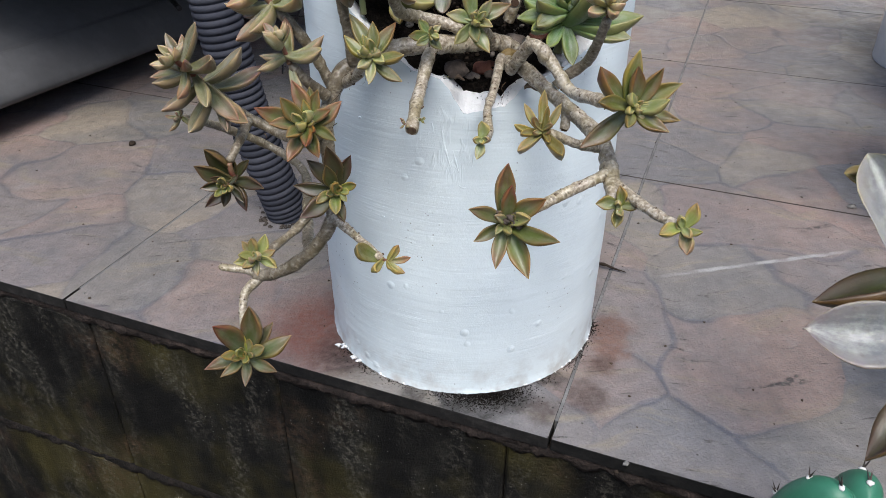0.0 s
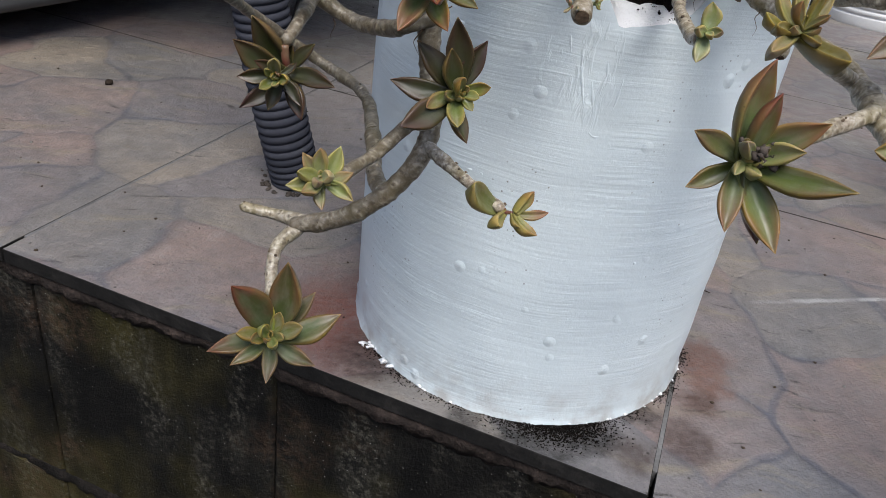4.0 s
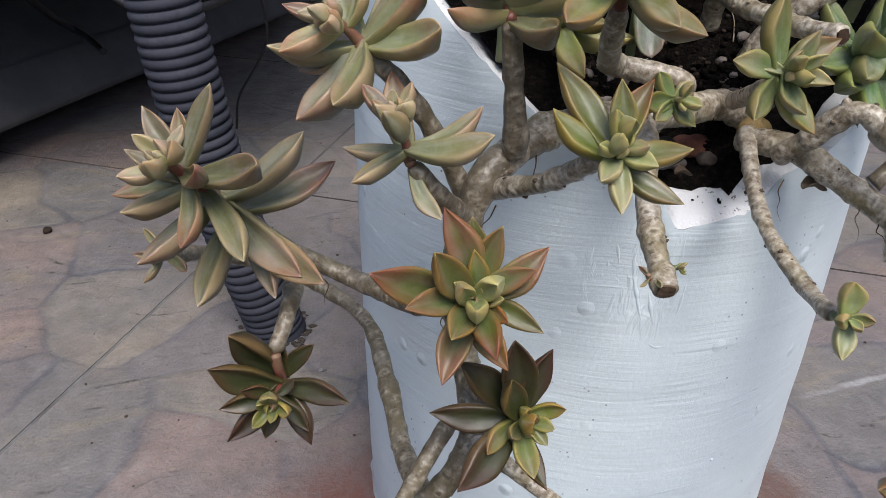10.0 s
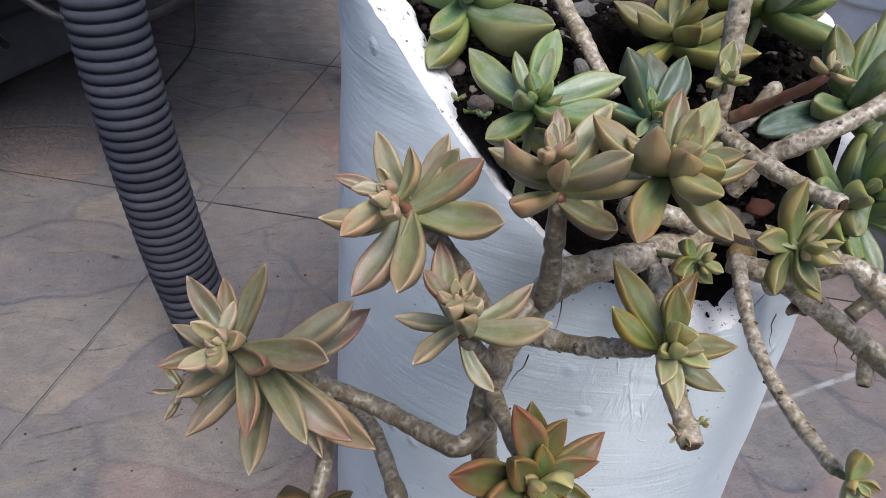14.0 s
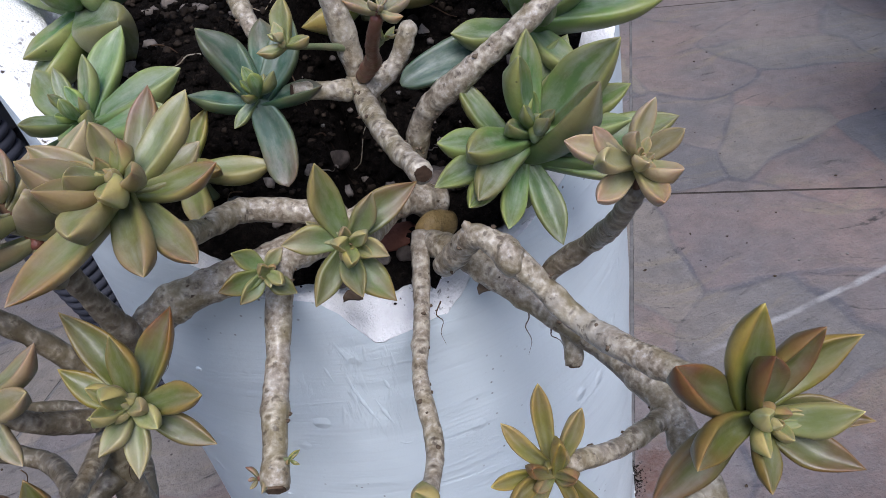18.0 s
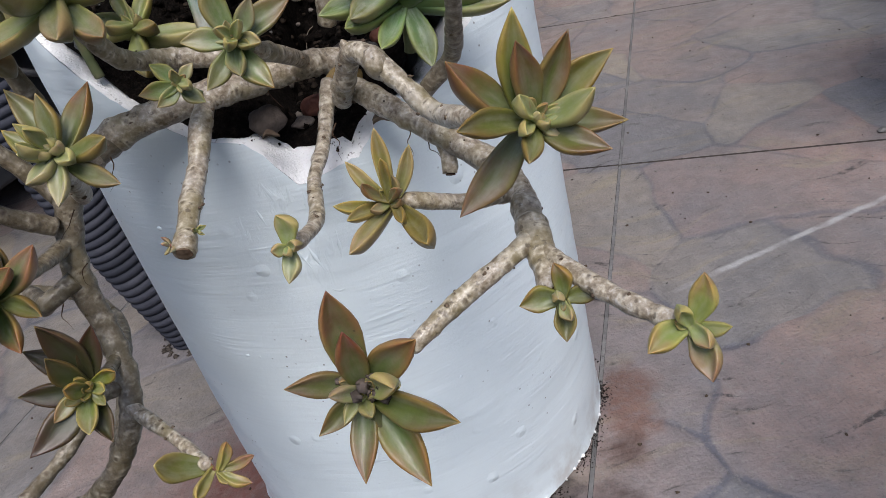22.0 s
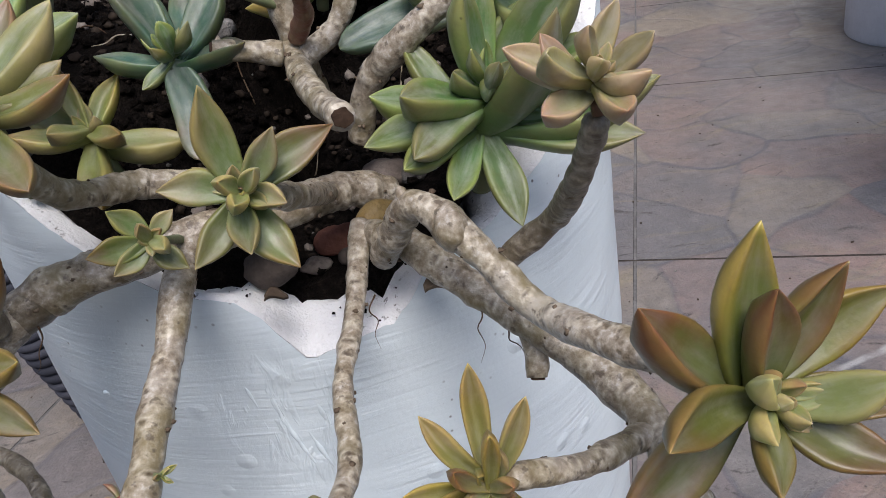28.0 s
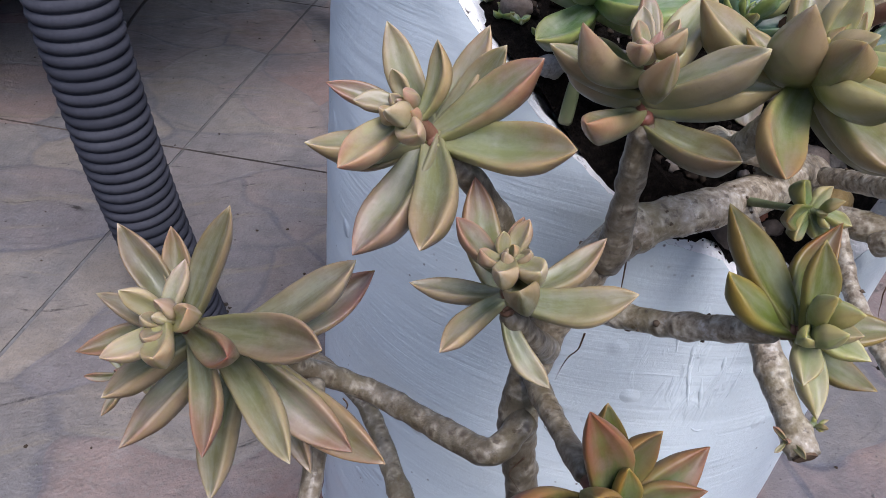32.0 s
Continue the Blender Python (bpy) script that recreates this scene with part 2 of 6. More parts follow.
def stem_material(name="grey_succulent_stem", old=0.0):
    """Smooth grey-brown skin, silvery where it is worn, olive in patches; leaf scars have a pale rim and a dark eye.
    old: how far the skin is darkened to brown for branches in shade.
    """
    n = Nodes(name, 0.45).gloss(0.5)
    w = n.world()
    big, mid, fine = n.noise(w, 45, 3), n.noise(w, 170, 5, 0.6), n.noise(w, 1100, 4)
    tiny = n.noise(w, 620, 4, 0.6)
    c = n.ramp(n.maths("ADD", n.maths("MULTIPLY", mid, 0.30), n.maths("MULTIPLY", tiny, 0.70)), [(0.36, (0.140, 0.108, 0.072)), (0.46, (0.235, 0.190, 0.134)), (0.55, (0.340, 0.292, 0.226)), (0.66, (0.55, 0.51, 0.45))])
    c = n.mix(n.grey(big, 0.47, 0.62, 0.0, 0.60), c, (0.200, 0.165, 0.075))
    c = n.mix(n.grey(n.noise(w, 60, 4, 0.6), 0.54, 0.70, 0.0, 0.40), c, (0.56, 0.53, 0.48))
    # shade under the foliage, mixed into the skin as dark brown
    if old:
        c = n.mix(n.grey(n.noise(w, 70, 4, 0.6), 0.28, 0.56, old, old * 0.66), c, (0.080, 0.063, 0.036))
    uv = n.add("ShaderNodeSeparateXYZ")
    n.join(n.coords("UV"), uv.inputs[0])
    rim, eye = uv.outputs[0], uv.outputs[1]
    c = n.mix(n.maths("MULTIPLY", rim, n.grey(tiny, 0.35, 0.60, 0.30 * (1 - 0.6 * old), 0.85 * (1 - 0.6 * old))), c, (0.58, 0.52, 0.40))
    c = n.mix(n.maths("MULTIPLY", eye, n.grey(mid, 0.35, 0.55, 0.45, 0.95)), c, (0.060, 0.038, 0.024))
    c = n.mix(n.grey(n.noise(w, 420, 3), 0.59, 0.67, 0.0, 0.7), c, (0.070, 0.050, 0.032))
    n.colour(c)
    n.rough(n.grey(mid, 0.3, 0.8, 0.26, 0.48))
    n.bump(n.maths("ADD", n.maths("MULTIPLY", mid, 0.7), n.maths("ADD", n.maths("MULTIPLY", tiny, 0.45), n.maths("MULTIPLY", fine, 0.3))), 0.5, 0.0010)
    return n.mat


def fresh_stem_material():
    n = Nodes("reddish_green_young_stem", 0.45)
    w = n.world()
    c = n.ramp(n.noise(w, 150, 4), [(0.3, (0.175, 0.042, 0.034)), (0.5, (0.165, 0.072, 0.044)), (0.7, (0.17, 0.120, 0.066))])
    n.colour(c)
    n.bump(n.noise(w, 700, 3), 0.4, 0.0006)
    return n.mat


def paint_material():
    """White paint brushed round the pot, with strokes, drips of thick paint, grime at the foot and specks of soil."""
    n = Nodes("brushed_white_paint", 0.42)
    w = n.world()
    m = n.add("ShaderNodeMapping")
    m.inputs["Scale"].default_value = (10, 10, 420)
    n.join(n.vmath("ADD", w, n.vmath("MULTIPLY", n.noise_colour(w, 14), (0.006, 0.006, 0.010))), m.inputs[0])
    stroke = n.add("ShaderNodeTexNoise", Scale=1.6, Detail=5.0, Roughness=0.6)
    n.join(m.outputs[0], stroke.inputs["Vector"])
    m2 = n.add("ShaderNodeMapping")
    m2.inputs["Scale"].default_value = (16, 16, 120)
    n.join(w, m2.inputs[0])
    broad = n.add("ShaderNodeTexNoise", Scale=1.0, Detail=3.0)
    n.join(m2.outputs[0], broad.inputs["Vector"])
    gr = n.noise(w, 650, 4)
    c = n.mix(n.grey(n.noise(w, 11, 5), 0.35, 0.75), (0.745, 0.820, 0.832), (0.652, 0.728, 0.746))
    c = n.mix(n.grey(stroke.outputs[0], 0.36, 0.50, 0.10, 0.0), c, (0.55, 0.585, 0.60))
    sp = n.add("ShaderNodeTexVoronoi", Scale=210.0)
    n.join(w, sp.inputs["Vector"])
    dots = n.maths("MULTIPLY", n.grey(sp.outputs["Distance"], 0.05, 0.13, 1.0, 0.0), n.grey(n.noise(w, 18, 2), 0.54, 0.62))
    c = n.mix(n.maths("MULTIPLY", dots, 0.85), c, (0.06, 0.045, 0.03))
    z = n.add("ShaderNodeSeparateXYZ")
    n.join(w, z.inputs[0])
    foot = n.maths("MULTIPLY", n.grey(z.outputs[2], 0.0, 0.035, 0.55, 0.0), n.grey(n.noise(w, 70, 4), 0.42, 0.7))
    c = n.mix(foot, c, (0.30, 0.24, 0.19))
    n.colour(c)
    n.rough(n.grey(broad.outputs[0], 0.3, 0.7, 0.34, 0.58))
    blob = n.add("ShaderNodeTexVoronoi", Scale=55.0)
    n.join(w, blob.inputs["Vector"])
    bl = n.maths("MULTIPLY", n.grey(blob.outputs["Distance"], 0.06, 0.20, 1.0, 0.0), n.grey(n.noise(w, 30, 1), 0.49, 0.55))
    mask = n.grey(n.noise(w, 24, 3), 0.36, 0.66, 0.12, 1.0)
    h = n.maths("ADD", n.maths("MULTIPLY", n.maths("MULTIPLY", stroke.outputs[0], mask), 0.54), n.maths("MULTIPLY", broad.outputs[0], 0.7))
    h = n.maths("ADD", h, n.maths("ADD", n.maths("MULTIPLY", gr, 0.12), n.maths("MULTIPLY", bl, 0.8)))
    # crinkled runs of thick paint below the notch
    here = n.vmath("DISTANCE", n.vmath("MULTIPLY", w, (1.0, 0.6, 0.75)), (0.0030, 0.251, 0.156))
    zone = n.grey(n.maths("ADD", here, n.maths("MULTIPLY", n.maths("SUBTRACT", n.noise(w, 60, 3), 0.5), 0.018)), 0.010, 0.021, 1.0, 0.0)
    m3 = n.add("ShaderNodeMapping")
    m3.inputs["Rotation"].default_value = (0, radians(24), 0)
    m3.inputs["Scale"].default_value = (190, 60, 60)
    n.join(w, m3.inputs[0])
    crinkle = n.noise(m3.outputs[0], 1.0, 3, 0.5, 0.8)
    h = n.maths("ADD", h, n.maths("MULTIPLY", n.maths("MULTIPLY", n.grey(crinkle, 0.48, 0.62), zone), 0.5))
    n.bump(h, 0.50, 0.0018)
    return n.mat


def broken_material():
    n = Nodes("rough_white_broken_rim", 0.75)
    w = n.world()
    c = n.mix(n.grey(n.noise(w, 160, 5, 0.65), 0.55, 0.75, 0.0, 0.45), (0.91, 0.91, 0.90), (0.66, 0.63, 0.60))
    c = n.mix(n.maths("MULTIPLY", n.grey(n.noise(w, 420, 3), 0.60, 0.68), n.grey(n.noise(w, 40, 2), 0.48, 0.60)), c, (0.08, 0.06, 0.045))
    n.colour(c)
    n.bump(n.maths("ADD", n.maths("MULTIPLY", n.noise(w, 120, 4), 1.5), n.maths("ADD", n.noise(w, 380, 5, 0.65), n.noise(w, 1000, 3))), 0.5, 0.0016)
    return n.mat


def soil_material():
    n = Nodes("dark_potting_soil", 0.9).gloss(0.06)
    w = n.world()
    c = n.ramp(n.noise(w, 420, 5, 0.7), [(0.3, (0.003, 0.0025, 0.002)), (0.55, (0.011, 0.0085, 0.007)), (0.75, (0.034, 0.025, 0.019))])
    n.colour(c)
    n.bump(n.maths("ADD", n.noise(w, 300, 6, 0.7), n.noise(w, 1100, 3)), 1.0, 0.003)
    return n.mat


def grain_material(name, stops, rough=0.8, bump=0.5, dist=0.0012, scale=1.0):
    """Stone, crumbs, bark and the like: two scales of noise and a random tone for each piece."""
    n = Nodes(name, rough).gloss(0.15 if rough > 0.6 else 0.4)
    w = n.world()
    f = n.maths("ADD", n.maths("MULTIPLY", n.noise(w, 120 * scale, 5, 0.65), 0.65), n.maths("MULTIPLY", n.random(), 0.35))
    c = n.ramp(f, stops)
    n.colour(n.mix(n.grey(n.noise(w, 900 * scale, 3), 0.5, 0.75, 0.0, 0.45), c, stops[0][1]))
    n.bump(n.maths("ADD", n.noise(w, 500 * scale, 4), n.noise(w, 140 * scale, 3)), bump, dist)
    return n.mat


def tile_material():
    """Glazed outdoor tile printed with irregular flagstones: warm and grey stones between slate-blue lines, worn and stained."""
    n = Nodes("flagstone_pattern_tile", 0.4)
    w = n.world()
    warp = n.vmath("ADD", w, n.vmath("MULTIPLY", n.vmath("SUBTRACT", n.noise_colour(w, 6, 2), (0.5, 0.5, 0.5)), (0.14, 0.14, 0.0)))
    warp = n.vmath("MULTIPLY", warp, (1.0, 1.0, 0.0))
    cells = n.add("ShaderNodeTexVoronoi", Scale=9.0, Randomness=1.0)
    cells.voronoi_dimensions = "2D"
    n.join(warp, cells.inputs["Vector"])
    lines = n.add("ShaderNodeTexVoronoi", Scale=9.0, Randomness=1.0)
    lines.voronoi_dimensions, lines.feature = "2D", "DISTANCE_TO_EDGE"
    n.join(warp, lines.inputs["Vector"])
    sep = n.add("ShaderNodeSeparateColor")
    n.join(cells.outputs["Color"], sep.inputs[0])
    stone = n.ramp(sep.outputs[0], [(0.0, (0.220, 0.188, 0.172)), (0.25, (0.272, 0.200, 0.172)), (0.45, (0.172, 0.164, 0.166)), (0.65, (0.285, 0.240, 0.190)), (0.8, (0.195, 0.182, 0.176)), (1.0, (0.268, 0.178, 0.152))])
    cloud = n.noise(w, 8, 5, 0.6)
    stone = n.mix(n.grey(cloud, 0.42, 0.66, 0.0, 0.70), stone, (0.148, 0.153, 0.166))
    streak = n.add("ShaderNodeMapping")
    streak.inputs["Rotation"].default_value = (0, 0, radians(25))
    streak.inputs["Scale"].default_value = (9, 60, 1)
    n.join(warp, streak.inputs[0])
    veins = n.noise(streak.outputs[0], 1.0, 4)
    stone = n.mix(n.grey(veins, 0.56, 0.70, 0.0, 0.6), stone, (0.275, 0.235, 0.160))
    dark_veins = n.maths("MULTIPLY", n.grey(n.noise(streak.outputs[0], 2.1, 5), 0.62, 0.68, 0.0, 0.9), n.grey(n.noise(w, 170, 4, 0.7), 0.40, 0.55))
    stone = n.mix(dark_veins, stone, (0.035, 0.030, 0.027))
    width = n.maths("ADD", lines.outputs["Distance"], n.maths("MULTIPLY", n.maths("SUBTRACT", n.noise(w, 60, 4), 0.5), 0.06))
    c = n.mix(n.maths("MULTIPLY", n.grey(width, 0.014, 0.036, 0.95, 0.0), n.grey(n.noise(w, 8, 4), 0.41, 0.63, 0.14, 0.84)), stone, (0.088, 0.090, 0.112))
    c = n.mix(n.grey(n.noise(w, 60, 6, 0.75), 0.42, 0.66, 0.0, 0.70), c, n.mix(0.55, c, (0.055, 0.051, 0.048)))
    c = n.mix(n.grey(n.noise(w, 240, 5, 0.8), 0.52, 0.70, 0.0, 0.55), c, (0.31, 0.29, 0.265))
    c = n.mix(n.grey(n.noise(w, 330, 5, 0.8), 0.53, 0.68, 0.0, 0.60), c, (0.070, 0.064, 0.058))
    # algae, grime and pale scuffs
    c = n.mix(n.grey(n.noise(w, 4.0, 5), 0.52, 0.72, 0.0, 0.40), c, (0.112, 0.104, 0.094))
    c = n.mix(n.grey(n.noise(w, 26, 6, 0.7), 0.58, 0.78, 0.0, 0.5), c, (0.30, 0.285, 0.265))
    # a straight pale scrape across one tile
    flat = n.vmath("SUBTRACT", n.vmath("MULTIPLY", w, (1, 1, 0)), (0.204, 0.580, 0))
    run = n.add("ShaderNodeVectorRotate", Angle=radians(-12.6))
    n.join(flat, run.inputs["Vector"])
    xy = n.add("ShaderNodeSeparateXYZ")
    n.join(run.outputs[0], xy.inputs[0])
    off = n.maths("ABSOLUTE", n.maths("ADD", xy.outputs[1], n.maths("MULTIPLY", n.maths("SUBTRACT", n.noise(w, 40, 3), 0.5), 0.006)))
    scrape = n.maths("MULTIPLY", n.grey(off, 0.0012, 0.0034, 1.0, 0.0), n.maths("MULTIPLY", n.grey(xy.outputs[0], 0.0, 0.02), n.grey(xy.outputs[0], 0.18, 0.215, 1.0, 0.0)))
    c = n.mix(n.maths("MULTIPLY", scrape, n.grey(n.noise(w, 55, 4), 0.36, 0.58, 0.15, 0.85)), c, (0.36, 0.355, 0.345))
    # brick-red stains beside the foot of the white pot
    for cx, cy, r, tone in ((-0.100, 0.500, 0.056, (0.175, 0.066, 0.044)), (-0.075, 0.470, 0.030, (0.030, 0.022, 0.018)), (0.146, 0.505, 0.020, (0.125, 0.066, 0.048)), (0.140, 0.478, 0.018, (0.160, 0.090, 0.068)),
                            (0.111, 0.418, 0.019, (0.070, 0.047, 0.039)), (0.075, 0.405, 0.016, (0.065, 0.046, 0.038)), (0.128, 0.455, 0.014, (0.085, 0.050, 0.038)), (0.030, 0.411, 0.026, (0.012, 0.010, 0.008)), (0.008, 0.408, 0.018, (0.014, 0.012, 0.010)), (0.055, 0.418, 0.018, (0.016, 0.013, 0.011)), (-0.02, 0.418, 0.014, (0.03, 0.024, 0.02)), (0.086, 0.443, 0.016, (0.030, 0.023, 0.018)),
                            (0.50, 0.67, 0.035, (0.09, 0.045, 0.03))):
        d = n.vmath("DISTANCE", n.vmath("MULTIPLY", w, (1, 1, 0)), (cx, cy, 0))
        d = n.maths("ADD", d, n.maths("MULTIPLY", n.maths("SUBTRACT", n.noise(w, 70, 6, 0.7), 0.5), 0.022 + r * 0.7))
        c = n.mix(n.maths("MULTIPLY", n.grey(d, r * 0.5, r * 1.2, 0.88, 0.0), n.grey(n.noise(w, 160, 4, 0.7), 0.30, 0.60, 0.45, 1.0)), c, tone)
    dots = n.add("ShaderNodeTexVoronoi", Scale=95.0)
    n.join(w, dots.inputs["Vector"])
    sp = n.maths("MULTIPLY", n.grey(dots.outputs["Distance"], 0.05, 0.12, 1.0, 0.0), n.grey(n.noise(w, 21, 2), 0.55, 0.6))
    c = n.mix(sp, c, (0.03, 0.025, 0.02))
    n.colour(c)
    n.rough(n.grey(n.noise(w, 34, 4), 0.35, 0.7, 0.28, 0.55))
    rel = n.maths("ADD", n.maths("MULTIPLY", n.grey(width, 0.0, 0.05), 0.35), n.noise(w, 110, 4))
    n.bump(n.maths("ADD", rel, n.maths("MULTIPLY", n.noise(w, 420, 4), 0.6)), 0.6, 0.0022)
    return n.mat


def dark_face_material():
    """Blackened tile: olive moss in tall patches, brown mortar stains, black runs and pale flecks."""
    n = Nodes("mossy_black_face_tile", 0.7).gloss(0.10)
    w = n.world()
    c = n.ramp(n.noise(w, 20, 6, 0.7), [(0.3, (0.004, 0.004, 0.004)), (0.5, (0.009, 0.0085, 0.008)), (0.66, (0.019, 0.018, 0.015)), (0.8, (0.042, 0.038, 0.030))])
    m = n.add("ShaderNodeMapping")
    m.inputs["Scale"].default_value = (7, 7, 6)
    n.join(w, m.inputs[0])
    c = n.mix(n.grey(n.noise(m.outputs[0], 1.0, 5, 0.6), 0.47, 0.64, 0.0, 0.85), c, (0.046, 0.039, 0.013))
    c = n.mix(n.maths("MULTIPLY", n.grey(n.noise(w, 13, 5), 0.52, 0.68, 0.0, 0.7), n.grey(n.noise(w, 150, 4, 0.7), 0.40, 0.62)), c, (0.085, 0.052, 0.032))
    m2 = n.add("ShaderNodeMapping")
    m2.inputs["Scale"].default_value = (30, 30, 7)
    n.join(w, m2.inputs[0])
    runs = n.noise(m2.outputs[0], 1.0, 5)
    c = n.mix(n.grey(runs, 0.50, 0.70, 0.0, 0.65), c, (0.005, 0.005, 0.005))
    c = n.mix(n.maths("MULTIPLY", n.grey(runs, 0.52, 0.36), n.grey(n.noise(w, 200, 6, 0.8), 0.48, 0.66, 0.0, 0.75)), c, (0.13, 0.12, 0.095))
    d = n.add("ShaderNodeTexVoronoi", Scale=210.0)
    n.join(w, d.inputs["Vector"])
    c = n.mix(n.maths("MULTIPLY", n.grey(d.outputs["Distance"], 0.04, 0.13, 1.0, 0.0), n.grey(n.noise(w, 24, 3), 0.44, 0.56)), c, (0.27, 0.26, 0.235))
    n.colour(c)
    n.bump(n.maths("ADD", n.noise(w, 70, 5), n.noise(w, 420, 4)), 0.7, 0.0025)
    return n.mat


def green_stem_material():
    n = Nodes("pale_green_young_stem", 0.5).gloss(0.35)
    w = n.world()
    n.colour(n.ramp(n.noise(w, 120, 4), [(0.3, (0.120, 0.150, 0.070)), (0.55, (0.165, 0.190, 0.095)), (0.75, (0.215, 0.185, 0.110))]))
    n.bump(n.noise(w, 700, 3), 0.4, 0.0006)
    return n.mat


M_SPROUT = green_stem_material()
# darker brown copy of the stem skin, with the canopy's shade in its colour
M_BARK_SHADED = stem_material("shaded_brown_bark", 0.92)
M_STEM, M_YOUNG, M_PAINT, M_BROKEN, M_SOIL = stem_material(), fresh_stem_material(), paint_material(), broken_material(), soil_material()
M_TILE, M_FACE = tile_material(), dark_face_material()
M_PEBBLE = grain_material("brown_grey_pebble", [(0.25, (0.040, 0.032, 0.027)), (0.5, (0.115, 0.092, 0.078)), (0.8, (0.26, 0.23, 0.20))])
M_PERLITE = grain_material("white_perlite", [(0.25, (0.06, 0.054, 0.048)), (0.55, (0.17, 0.162, 0.15)), (0.9, (0.42, 0.41, 0.39))], 0.85, 0.9, 0.002)
M_RED = grain_material("brick_red_crumb", [(0.25, (0.075, 0.030, 0.020)), (0.6, (0.20, 0.085, 0.060)), (0.9, (0.30, 0.15, 0.11))])
M_MORTAR = grain_material("crumbling_dark_mortar", [(0.25, (0.020, 0.017, 0.014)), (0.55, (0.060, 0.050, 0.042)), (0.9, (0.14, 0.11, 0.09))], 0.9, 0.8, 0.003, 0.4)
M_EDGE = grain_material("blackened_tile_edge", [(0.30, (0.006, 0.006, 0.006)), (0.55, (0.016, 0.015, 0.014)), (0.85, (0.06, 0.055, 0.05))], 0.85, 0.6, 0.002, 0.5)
M_NOSE = grain_material("crumbling_brown_mortar", [(0.34, (0.008, 0.007, 0.006)), (0.55, (0.028, 0.021, 0.018)), (0.80, (0.12, 0.088, 0.072))], 0.9, 0.9, 0.003, 0.5)
M_GROUT = grain_material("grey_joint_mortar", [(0.42, (0.060, 0.058, 0.056)), (0.58, (0.115, 0.111, 0.107)), (0.76, (0.20, 0.196, 0.19))], 0.9, 0.7, 0.002, 0.25)
M_CONCRETE = grain_material("smooth_grey_concrete", [(0.25, (0.075, 0.075, 0.077)), (0.55, (0.115, 0.115, 0.117)), (0.9, (0.165, 0.165, 0.162))], 0.7, 0.3, 0.002, 0.12)
# for the added yard walls, pale enough to bounce some light back
M_YARD = grain_material("weathered_render", [(0.25, (0.24, 0.24, 0.23)), (0.55, (0.36, 0.355, 0.34)), (0.9, (0.46, 0.45, 0.44))], 0.85, 0.4, 0.004, 0.05)
M_GROUND = grain_material("dark_damp_ground", [(0.25, (0.020, 0.018, 0.015)), (0.55, (0.040, 0.036, 0.030)), (0.9, (0.075, 0.065, 0.050))], 0.85, 0.8, 0.006, 0.2)
M_HOSE = grain_material("dusty_grey_plastic", [(0.25, (0.028, 0.030, 0.039)), (0.55, (0.041, 0.043, 0.055)), (0.9, (0.070, 0.072, 0.086))], 0.80, 0.25, 0.0006, 0.4)
M_BLACK = grain_material("black_rubber", [(0.25, (0.006, 0.006, 0.007)), (0.6, (0.014, 0.014, 0.016)), (0.9, (0.03, 0.03, 0.032))], 0.55)
M_WICKER = grain_material("black_woven_plastic", [(0.25, (0.008, 0.008, 0.010)), (0.6, (0.018, 0.018, 0.024)), (0.9, (0.040, 0.040, 0.050))], 0.5)
M_MOSS = grain_material("moss_brown_fibre", [(0.25, (0.020, 0.018, 0.010)), (0.6, (0.050, 0.044, 0.024)), (0.9, (0.10, 0.09, 0.05))], 0.9, 0.8, 0.003, 0.5)
M_BRICK = grain_material("weathered_brown_brick", [(0.25, (0.07, 0.045, 0.035)), (0.55, (0.16, 0.11, 0.085)), (0.9, (0.26, 0.21, 0.17))], 0.85, 0.7, 0.004, 0.25)
M_WHITE = grain_material("old_white_plastic", [(0.25, (0.60, 0.60, 0.585)), (0.55, (0.72, 0.72, 0.70)), (0.9, (0.78, 0.78, 0.765))], 0.45, 0.15, 0.0008, 0.15)
M_GREYPOT = grain_material("greyed_white_paint", [(0.25, (0.62, 0.62, 0.63)), (0.55, (0.74, 0.745, 0.755)), (0.9, (0.79, 0.795, 0.80))], 0.55, 0.4, 0.0012, 0.3)
M_CUT = grain_material("brown_dry_cut", [(0.25, (0.020, 0.012, 0.008)), (0.55, (0.075, 0.045, 0.028)), (0.9, (0.20, 0.15, 0.10))], 0.85)
M_SCAR = grain_material("brown_leaf_scar", [(0.25, (0.055, 0.036, 0.024)), (0.55, (0.130, 0.096, 0.066)), (0.9, (0.28, 0.22, 0.16))], 0.75)
M_DRY = grain_material("dry_brown_twig", [(0.25, (0.015, 0.011, 0.008)), (0.6, (0.05, 0.036, 0.026)), (0.9, (0.10, 0.075, 0.05))], 0.85)
M_CACTUS = grain_material("blue_green_cactus_skin", [(0.25, (0.018, 0.105, 0.062)), (0.55, (0.034, 0.155, 0.092)), (0.9, (0.075, 0.20, 0.115))], 0.45, 0.2, 0.0006, 0.25)
M_STUMP = grain_material("yellow_brown_bark", [(0.25, (0.10, 0.060, 0.020)), (0.55, (0.22, 0.145, 0.050)), (0.9, (0.36, 0.27, 0.12))], 0.5, 0.5, 0.001, 1.6)
M_SPINE = grain_material("dark_spine", [(0.3, (0.02, 0.015, 0.012)), (0.8, (0.07, 0.05, 0.04))], 0.6)
M_WOOL = grain_material("white_wool", [(0.3, (0.45, 0.45, 0.42)), (0.8, (0.7, 0.7, 0.67))], 0.9)

